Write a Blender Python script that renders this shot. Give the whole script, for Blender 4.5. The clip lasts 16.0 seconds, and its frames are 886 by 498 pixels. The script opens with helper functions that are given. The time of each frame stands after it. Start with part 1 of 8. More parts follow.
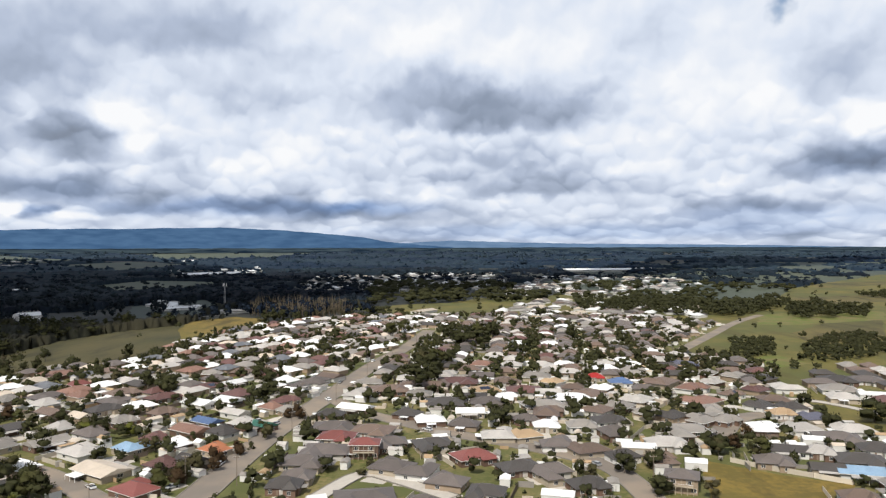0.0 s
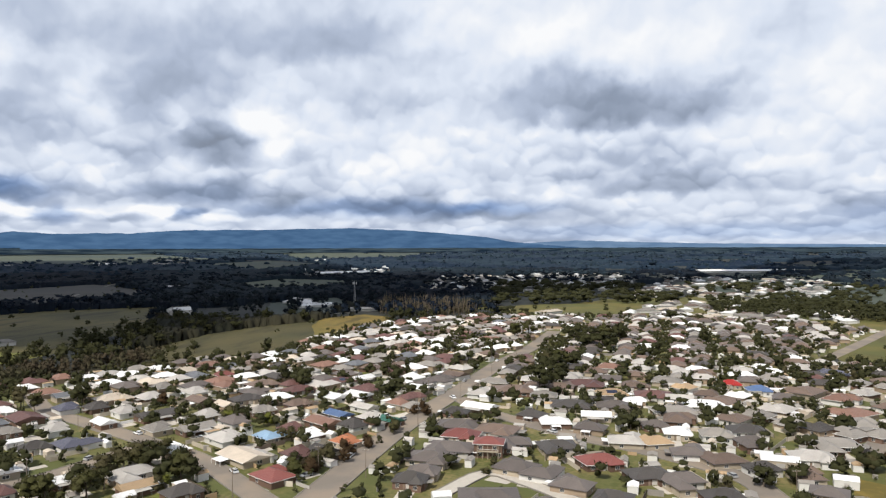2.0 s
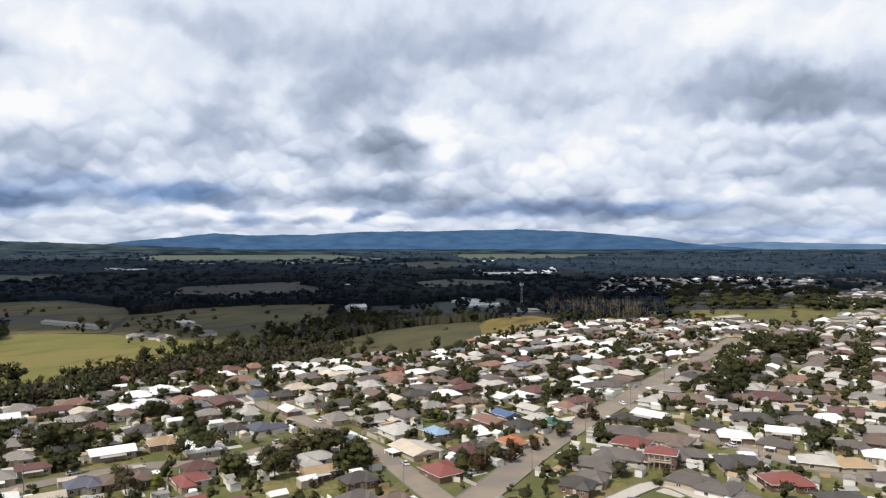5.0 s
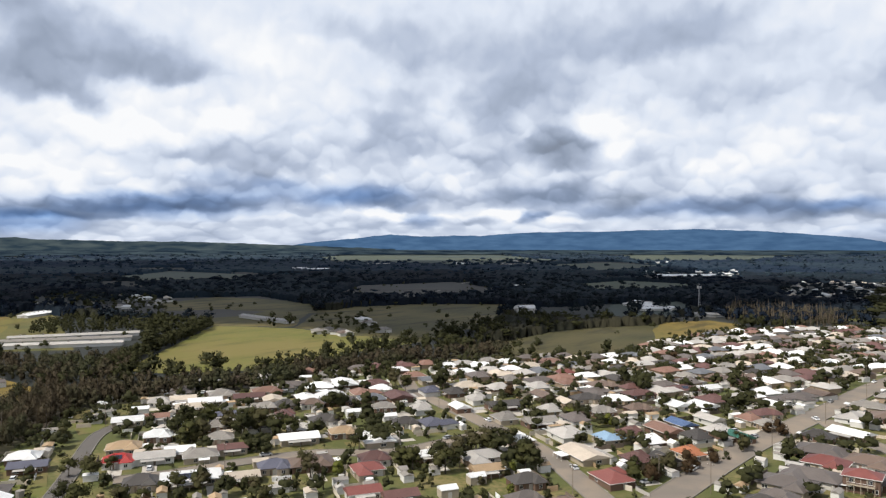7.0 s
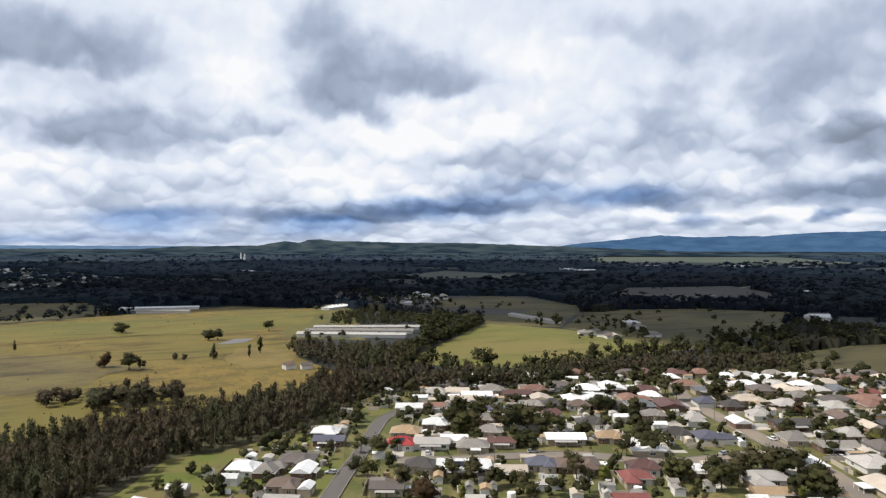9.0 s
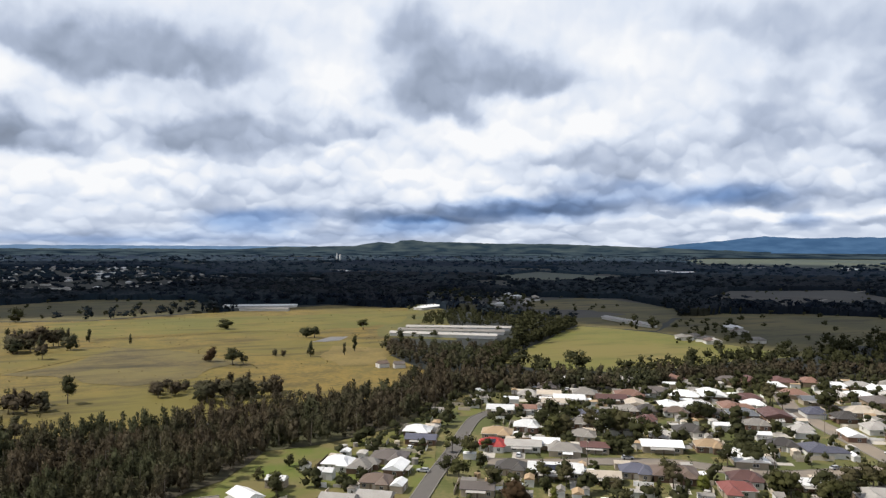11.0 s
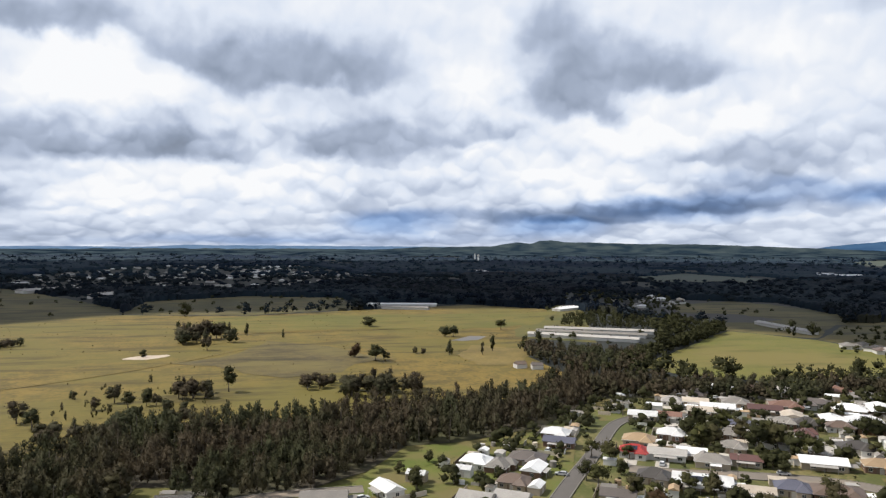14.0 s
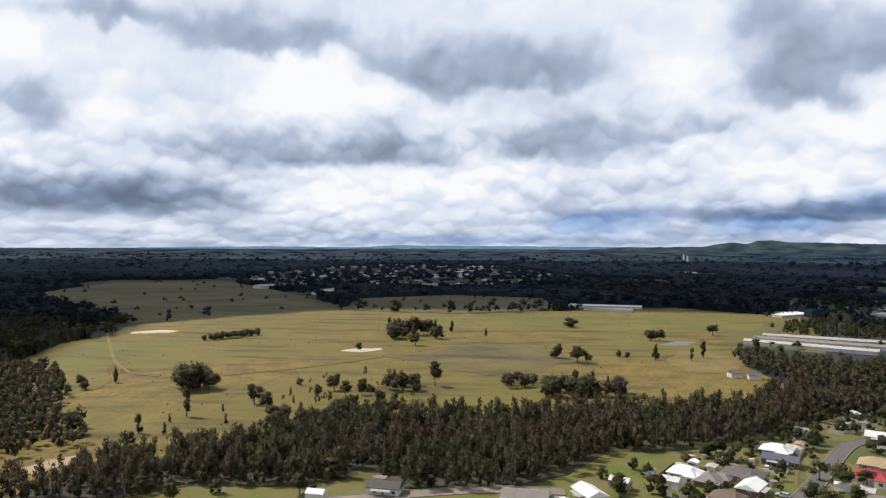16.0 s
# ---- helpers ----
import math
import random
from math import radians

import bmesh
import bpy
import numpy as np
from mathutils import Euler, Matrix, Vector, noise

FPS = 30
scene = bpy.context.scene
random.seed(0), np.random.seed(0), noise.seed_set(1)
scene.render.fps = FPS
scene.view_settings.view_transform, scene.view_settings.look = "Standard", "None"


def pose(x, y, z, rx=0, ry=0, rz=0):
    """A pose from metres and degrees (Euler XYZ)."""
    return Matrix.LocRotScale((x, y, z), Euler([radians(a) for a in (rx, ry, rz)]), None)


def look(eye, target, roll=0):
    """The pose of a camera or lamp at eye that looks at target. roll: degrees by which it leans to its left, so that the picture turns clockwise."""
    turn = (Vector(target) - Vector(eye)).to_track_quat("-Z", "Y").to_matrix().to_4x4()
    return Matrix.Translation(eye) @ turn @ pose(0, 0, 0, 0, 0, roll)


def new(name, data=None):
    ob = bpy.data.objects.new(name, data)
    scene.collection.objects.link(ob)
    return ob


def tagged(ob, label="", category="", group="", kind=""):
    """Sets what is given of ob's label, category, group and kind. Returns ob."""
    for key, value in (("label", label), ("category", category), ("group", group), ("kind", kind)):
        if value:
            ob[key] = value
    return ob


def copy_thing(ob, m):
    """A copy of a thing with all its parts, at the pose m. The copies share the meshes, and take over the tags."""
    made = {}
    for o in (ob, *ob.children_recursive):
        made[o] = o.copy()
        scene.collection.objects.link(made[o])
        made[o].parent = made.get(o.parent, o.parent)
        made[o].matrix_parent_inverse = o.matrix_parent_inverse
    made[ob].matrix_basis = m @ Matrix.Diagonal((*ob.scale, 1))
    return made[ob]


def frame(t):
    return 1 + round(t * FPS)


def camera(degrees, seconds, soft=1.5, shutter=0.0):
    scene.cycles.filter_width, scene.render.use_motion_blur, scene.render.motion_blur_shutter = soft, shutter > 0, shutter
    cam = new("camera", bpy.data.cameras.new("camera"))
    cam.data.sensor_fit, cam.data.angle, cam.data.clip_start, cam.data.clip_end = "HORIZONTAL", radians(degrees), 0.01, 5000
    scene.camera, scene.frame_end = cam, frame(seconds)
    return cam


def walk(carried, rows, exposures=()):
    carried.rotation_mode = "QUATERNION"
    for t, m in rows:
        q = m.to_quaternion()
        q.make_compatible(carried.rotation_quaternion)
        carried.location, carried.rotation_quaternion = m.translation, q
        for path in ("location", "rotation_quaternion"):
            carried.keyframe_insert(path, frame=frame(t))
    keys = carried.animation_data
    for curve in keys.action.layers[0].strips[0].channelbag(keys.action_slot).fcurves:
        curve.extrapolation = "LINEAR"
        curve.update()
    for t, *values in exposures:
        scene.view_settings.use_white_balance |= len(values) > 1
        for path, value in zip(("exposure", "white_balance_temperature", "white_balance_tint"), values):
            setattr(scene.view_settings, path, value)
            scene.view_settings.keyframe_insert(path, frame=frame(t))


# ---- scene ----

# ---- camera: hovers at one point and turns ----
EYE_Z = 75.0
TURNS = [
    (0, 0.00, -0.32, 0.14),
    (0.5, 2.72, -0.31, 0.14),
    (1, 4.73, -0.33, 0.23),
    (1.5, 7.89, -0.32, 0.17),
    (2, 9.95, -0.30, 0.17),
    (2.5, 11.98, -0.28, 0.19),
    (3, 15.20, -0.25, 0.10),
    (5.5, 25.88, -0.17, 0.08),
    (6, 29.51, -0.15, 0.10),
    (6.5, 33.37, -0.14, 0.06),
    (7, 36.77, -0.12, 0.04),
    (7.5, 45.24, -0.10, 0.06),
    (8, 50.09, -0.07, 0.00),
    (8.5, 54.58, -0.05, -0.01),
    (11, 65.28, 0.03, -0.22),
    (11.5, 68.05, 0.02, -0.18),
    (12, 69.51, 0.02, -0.25),
    (12.5, 71.27, 0.01, -0.28),
    (13, 72.89, 0.00, -0.27),
    (13.5, 74.68, 0.02, -0.28),
    (14, 76.32, 0.01, -0.30),
    (14.5, 80.53, -0.02, -0.33),
    (15, 85.85, -0.03, -0.32),
    (15.5, 90.15, -0.05, -0.33),
    (16, 92.40, -0.05, -0.35),
]
cam = camera(63.67, 16.0, soft=1.25)
walk(cam, [(t, pose(0, 0, EYE_Z, 90 + p, r, w)) for t, w, p, r in TURNS])

# ---- world: broken cumulus over a pale blue sky ----
SUN_EL, SUN_AZ = 51.0, 204.0
SUN_X, SUN_Y = math.sin(radians(SUN_AZ)), math.cos(radians(SUN_AZ))
world = bpy.data.worlds.new("cloudy_sky")
scene.world = world
world.use_nodes = True


def build_sky():
    nt = world.node_tree
    nt.nodes.clear()
    add = nt.nodes.new

    def put(sock, v):
        if hasattr(v, "links"):
            nt.links.new(v, sock)
        else:
            sock.default_value = v

    def m(op, a, b=None, c=None):
        n = add("ShaderNodeMath")
        n.operation = op
        for i, v in enumerate((a, b, c)):
            if v is not None:
                put(n.inputs[i], v)
        return n.outputs[0]

    def vm(op, a, b=None):
        n = add("ShaderNodeVectorMath")
        n.operation = op
        put(n.inputs[0], a)
        if b is not None:
            put(n.inputs[1], b)
        return n.outputs["Value"] if op == "LENGTH" else n.outputs[0]

    def comb(x, y, z=0.0):
        n = add("ShaderNodeCombineXYZ")
        for s, v in zip(n.inputs, (x, y, z)):
            put(s, v)
        return n.outputs[0]

    def fbm(vec, scale, detail=5.0, rough=0.55, colour=False):
        n = add("ShaderNodeTexNoise")
        put(n.inputs["Vector"], vec)
        n.inputs["Scale"].default_value = scale
        n.inputs["Detail"].default_value = detail
        n.inputs["Roughness"].default_value = rough
        return n.outputs["Color" if colour else "Fac"]

    def ease(v, lo, hi, a=0.0, b=1.0, smooth=True):
        n = add("ShaderNodeMapRange")
        n.interpolation_type = "SMOOTHSTEP" if smooth else "LINEAR"
        put(n.inputs["Value"], v)
        for i, k in enumerate((lo, hi, a, b)):
            n.inputs[i + 1].default_value = k
        return n.outputs[0]

    tc, sep = add("ShaderNodeTexCoord"), add("ShaderNodeSeparateXYZ")
    nt.links.new(tc.outputs["Generated"], sep.inputs[0])
    x, y, z = sep.outputs
    az = m("MULTIPLY", m("ARCTAN2", m("MULTIPLY", x, -1.0), y), 57.2958)
    el = m("MULTIPLY", m("ARCSINE", z), 57.2958)
    up = m("MAXIMUM", el, 0.0)
    # heaps get flatter and smaller towards the skyline
    lump = comb(m("MULTIPLY", az, 0.1), m("MULTIPLY_ADD", up, 0.065, m("MULTIPLY", m("LOGARITHM", m("ADD", up, 1.6), 2.718), 0.42)), 0.0)
    rise = m("MINIMUM", m("MULTIPLY_ADD", up, 0.085, 0.16), 1.3)
    warp = vm("SUBTRACT", fbm(lump, 1.9, 2.0, 0.45, True), (0.5, 0.5, 0.5))
    curl = vm("SUBTRACT", fbm(lump, 5.0, 3.0, 0.48, True), (0.5, 0.5, 0.5))
    place = vm("ADD", comb(az, el, 0.0), vm("MULTIPLY", warp, comb(6.0, m("MULTIPLY", rise, 3.6), 0.0)))
    place = vm("ADD", place, vm("MULTIPLY", curl, comb(2.6, m("MULTIPLY", rise, 2.0), 0.0)))

    def mass(a, e, w, hh, gain, total, base=1.0, soft=1.3, rim=0.2):
        """A cloud mass; base above 1 gives it a sharper, flatter underside."""
        n = add("ShaderNodeVectorMath")
        n.operation = "MULTIPLY_ADD"
        nt.links.new(place, n.inputs[0])
        n.inputs[1].default_value, n.inputs[2].default_value = (1 / w, 1 / hh, 0.0), (-a / w, -e / hh, 0.0)
        off = n.outputs[0]
        if base > 1:
            off = vm("MAXIMUM", off, vm("MULTIPLY", off, (-1.0, -base, 0.0)))
        return m("MULTIPLY_ADD", ease(vm("LENGTH", off), soft, rim), gain, total)

    shade = 0.0
    for a, e, w, hh, gain in GREY:
        shade = mass(a, e - hh * 0.45, w * 1.35, hh * 2.1, gain * 0.62, shade, 3.2, 1.3, 0.0)
        shade = mass(a, e - hh * 0.2, w * 0.95, hh * 1.1, gain * 0.42, shade, 1.6, 1.4, 0.1)
    v = m("MULTIPLY_ADD", m("TANH", m("DIVIDE", shade, 0.5)), -0.60, 0.83)
    v = m("MULTIPLY_ADD", ease(el, 9.0, 2.0), -0.10, v)
    for a, e, w, hh, gain in BRIGHT:
        v = mass(a, e, w * 1.1, hh * 1.1, gain * 0.8, v, 1.0, 1.4, 0.1)
    # rolling bases, each lump lit from above and grey below
    for size, detail, rough, step, swell, lit in ((1.4, 1.5, 0.4, 0.12, 0.20, 0.5), (4.0, 2.5, 0.42, 0.05, 0.05, 0.28)):
        soft = vm("ADD", lump, vm("MULTIPLY", curl, (0.16, 0.16, 0.0)))
        here, above = fbm(soft, size, detail, rough), fbm(vm("ADD", soft, (0.03, step, 0.0)), size, detail, rough)
        v = m("ADD", v, m("MULTIPLY_ADD", here, swell, -0.5 * swell))
        v = m("ADD", v, m("MULTIPLY", m("SUBTRACT", here, above), lit))
    # heaped cauliflower tops, small and plenty towards the skyline
    frill = vm("ADD", lump, vm("MULTIPLY", curl, (0.2, 0.2, 0.0)))
    down = ease(el, 14.0, 6.0, 0.2, 1.0, False)
    for size, gain, lit, step in ((2.6, 0.16, 0.5, 0.06), (6.0, 0.16, 0.5, 0.03)):
        cells = []
        for shift in (0.0, step):
            vo = add("ShaderNodeTexVoronoi")
            vo.feature = "SMOOTH_F1"
            vo.inputs["Scale"].default_value, vo.inputs["Smoothness"].default_value = size, 0.22
            put(vo.inputs["Vector"], vm("ADD", frill, (0.0, shift, 0.0)))
            cells.append(vo.outputs["Distance"])
        v = m("ADD", v, m("MULTIPLY", down, m("MULTIPLY_ADD", cells[0], -gain, gain * 0.4)))
        v = m("ADD", v, m("MULTIPLY", down, m("MULTIPLY", m("SUBTRACT", cells[1], cells[0]), lit)))
    # towards the skyline the bases close up into thin layers
    layer = fbm(comb(m("MULTIPLY", az, 0.11), m("MULTIPLY", el, 0.9)), 1.0, 5.0, 0.55)
    v = m("ADD", v, m("MULTIPLY", ease(el, 3.2, 0.3, smooth=False), m("MULTIPLY_ADD", layer, 0.5, -0.36)))
    ramp = add("ShaderNodeValToRGB")
    put(ramp.inputs[0], v)
    cr = ramp.color_ramp
    cr.elements[0].position, cr.elements[0].color = 0.0, (0.185, 0.215, 0.275, 1)
    cr.elements[1].position, cr.elements[1].color = 1.0, (0.95, 0.96, 0.98, 1)
    for p, c in ((0.25, (0.28, 0.335, 0.44, 1)), (0.5, (0.46, 0.53, 0.67, 1)), (0.75, (0.72, 0.785, 0.90, 1))):
        cr.elements.new(p).color = c
    # thin blue-grey layers low over the skyline
    tint = 0.0
    for a, e, w, hh, gain in BLUE:
        tint = mass(a, e, w, hh, gain, tint)
    dye = add("ShaderNodeMix")
    dye.data_type, dye.blend_type = "RGBA", "MULTIPLY"
    put(dye.inputs["Factor"], m("MINIMUM", tint, 0.9))
    nt.links.new(ramp.outputs[0], dye.inputs[6])
    dye.inputs[7].default_value = (0.30, 0.50, 0.80, 1)
    clouds = add("ShaderNodeBackground")
    nt.links.new(dye.outputs[2], clouds.inputs["Color"])
    clouds.inputs["Strength"].default_value = CLOUD_STRENGTH
    sky = add("ShaderNodeTexSky")
    sky.sky_type, sky.sun_disc = "NISHITA", False
    sky.sun_elevation, sky.sun_rotation = radians(SUN_EL), radians(SUN_AZ)
    blue = add("ShaderNodeBackground")
    nt.links.new(sky.outputs[0], blue.inputs["Color"])
    blue.inputs["Strength"].default_value = 0.11
    gap = mass(-25.2, 17.6, 0.9, 1.0, 1.0, 0.0)
    # overhead, where the sun stands, the cover breaks up and the blue shows
    h = m("ADD", m("MAXIMUM", z, 0.0), 0.075)
    sheet = comb(m("DIVIDE", x, h), m("DIVIDE", y, h), 0.0)
    tears = ease(fbm(sheet, 1.6, 4.0, 0.55), 0.62, 0.40, smooth=False)
    mix = add("ShaderNodeMixShader")
    put(mix.inputs[0], m("MINIMUM", m("MAXIMUM", gap, m("MULTIPLY", ease(el, 24.0, 40.0), tears)), 0.95))
    nt.links.new(clouds.outputs[0], mix.inputs[1])
    nt.links.new(blue.outputs[0], mix.inputs[2])
    out = add("ShaderNodeOutputWorld")
    nt.links.new(mix.outputs[0], out.inputs["Surface"])


CLOUD_STRENGTH = 1.0
# heading, height above the skyline, half width, half height (degrees), how much darker, lighter or bluer
GREY_A = [(-29.9, 6.0, 4.4, 1.3, 0.52), (-29.2, 12.4, 3.2, 2.3, 0.3), (-24.9, 3.0, 5.4, 0.66, 0.26), (-21.1, 3.2, 3.2, 0.46, 0.18), (-16.6, 16.2, 3.4, 2.4, 0.1), (-8.8, 4.8, 6.3, 0.98, 0.32), (-3.9, 11.2, 9.0, 1.8, 0.62), (-3.0, 6.9, 6.3, 0.98, 0.26), (1.1, 5.2, 2.7, 0.58, 0.2), (6.5, 2.4, 5.3, 0.45, 0.24), (11.4, 4.0, 1.6, 1.1, 0.25), (14.8, 12.3, 7.7, 2.5, 0.15), (15.2, 3.0, 12.9, 0.78, 0.34), (20.9, 16.3, 9.9, 2.4, 0.34), (26.6, 4.3, 6.5, 1.2, 0.32), (27.0, 7.7, 2.6, 1.6, 0.38), (27.7, 7.8, 2.9, 1.6, 0.36)]
GREY_B = [(28.0, 12.8, 4.4, 2.6, 0.18), (29.8, 2.5, 1.0, 0.48, 0.4), (32.1, 12.2, 4.4, 4.1, 0.3), (33.7, 7.0, 3.0, 1.2, 0.26), (34.6, 2.2, 2.0, 0.38, 0.22), (37.7, 2.5, 1.2, 0.75, 0.34), (38.1, 15.7, 4.5, 2.3, 0.22), (40.5, 9.8, 3.8, 3.3, 0.36), (42.6, 4.1, 6.1, 0.96, 0.3), (43.4, 17.2, 3.9, 1.6, 0.22), (49.6, 7.7, 4.3, 2.0, 0.11), (53.1, 5.0, 4.7, 1.0, 0.22), (53.9, 7.4, 4.6, 1.1, 0.2), (58.2, 3.4, 10.2, 0.57, 0.36), (58.2, 13.7, 4.7, 1.9, 0.36), (63.2, 14.6, 3.6, 2.2, 0.3), (63.7, 2.7, 14.7, 0.59, 0.34)]
GREY_C = [(64.2, 10.5, 1.5, 0.83, 0.3), (66.4, 13.0, 3.8, 2.8, 0.5), (68.3, 17.6, 3.6, 1.9, 0.24), (73.6, 9.1, 3.5, 0.7, 0.34), (74.9, 5.0, 2.6, 0.71, 0.2), (83.1, 8.5, 5.6, 1.7, 0.62), (87.9, 13.8, 8.3, 1.9, 0.56), (94.5, 15.1, 3.3, 2.2, 0.22), (95.3, 14.9, 5.4, 1.4, 0.24), (95.5, 7.9, 3.3, 1.1, 0.4), (104.3, 7.8, 8.0, 1.5, 0.52), (106.0, 16.1, 6.8, 1.6, 0.55), (117.3, 16.7, 5.7, 1.0, 0.36), (117.6, 3.7, 8.6, 1.4, 0.8), (122.4, 9.7, 2.8, 1.7, 0.36)]
BRIGHT_A = [(-30.9, 8.8, 1.7, 2.1, 0.2), (-21.8, 11.7, 5.7, 2.6, 0.2), (-15.7, 3.5, 2.6, 0.78, 0.16), (-12.3, 9.1, 2.6, 2.0, 0.14), (-0.8, 16.1, 9.0, 1.9, 0.2), (10.0, 7.1, 5.2, 2.4, 0.14), (23.9, 8.9, 2.6, 1.9, 0.26), (24.8, 8.4, 2.2, 1.4, 0.22), (27.0, 2.1, 2.5, 0.28, 0.4), (30.1, 10.3, 2.0, 1.4, 0.2), (31.5, 2.5, 0.7, 0.35, 0.35), (32.1, 2.8, 2.1, 0.35, 0.34), (35.7, 10.5, 1.4, 1.7, 0.21), (36.3, 2.6, 8.9, 0.41, 0.34), (41.1, 2.7, 2.7, 0.41, 0.38), (41.3, 12.9, 1.8, 1.9, 0.24), (46.0, 5.0, 1.7, 0.44, 0.2), (52.3, 15.8, 2.8, 2.2, 0.2), (53.1, 9.4, 2.4, 1.5, 0.2)]
BRIGHT_B = [(54.3, 2.4, 7.5, 0.34, 0.3), (55.6, 2.5, 5.4, 0.4, 0.3), (59.3, 11.6, 3.9, 1.0, 0.22), (60.1, 9.4, 7.2, 1.6, 0.26), (61.8, 8.2, 3.4, 1.4, 0.14), (63.9, 4.0, 1.7, 0.43, 0.26), (66.8, 5.9, 5.9, 1.2, 0.2), (71.9, 17.5, 2.1, 1.5, 0.14), (73.6, 12.8, 3.1, 2.4, 0.36), (78.0, 1.2, 1.7, 0.4, 0.34), (90.1, 5.7, 7.0, 1.1, 0.2), (93.7, 2.8, 3.1, 0.87, 0.2), (99.5, 4.5, 5.3, 2.0, 0.14), (99.6, 10.9, 5.3, 1.4, 0.16), (100.7, 4.4, 7.8, 2.0, 0.2), (103.4, 12.6, 5.3, 1.9, 0.35), (118.0, 10.4, 1.8, 1.8, 0.22), (122.2, 1.5, 3.3, 0.35, 0.2), (123.3, 14.3, 2.3, 1.7, 0.36)]
BLUE_A = [(-30.2, 5.7, 3.9, 1.3, 0.25), (-26.0, 2.1, 12.0, 1.1, 0.3), (-9.7, 1.0, 22.4, 0.71, 0.35), (5.9, 3.1, 5.6, 0.64, 0.4), (15.2, 2.9, 12.9, 0.96, 0.5), (28.4, 4.2, 5.3, 1.2, 0.25), (29.8, 2.5, 1.1, 0.48, 0.45), (37.7, 2.4, 1.4, 0.75, 0.4), (42.6, 3.9, 5.7, 0.96, 0.4), (45.4, 4.4, 7.1, 1.1, 0.45), (52.3, 4.9, 4.7, 1.0, 0.3), (58.2, 3.6, 10.8, 0.82, 0.65), (63.7, 2.7, 14.7, 0.72, 0.5), (68.2, 1.8, 5.8, 1.0, 0.7), (80.1, 2.1, 5.0, 1.1, 0.75), (82.7, 0.9, 13.5, 0.72, 0.3), (93.7, 0.6, 10.0, 0.4, 0.4), (117.6, 3.7, 8.6, 1.4, 0.35)]
GREY = GREY_A + GREY_B + GREY_C
BRIGHT = BRIGHT_A + BRIGHT_B
BLUE = BLUE_A
build_sky()

sun_data = bpy.data.lights.new("sun", "SUN")
sun_data.energy, sun_data.angle, sun_data.color = 5.0, radians(0.6), (1.0, 0.955, 0.88)
sun = new("sun", sun_data)
sun.matrix_world = look((SUN_X * math.cos(radians(SUN_EL)) * 500, SUN_Y * math.cos(radians(SUN_EL)) * 500, math.sin(radians(SUN_EL)) * 500), (0, 0, 0))

# ---- materials ----


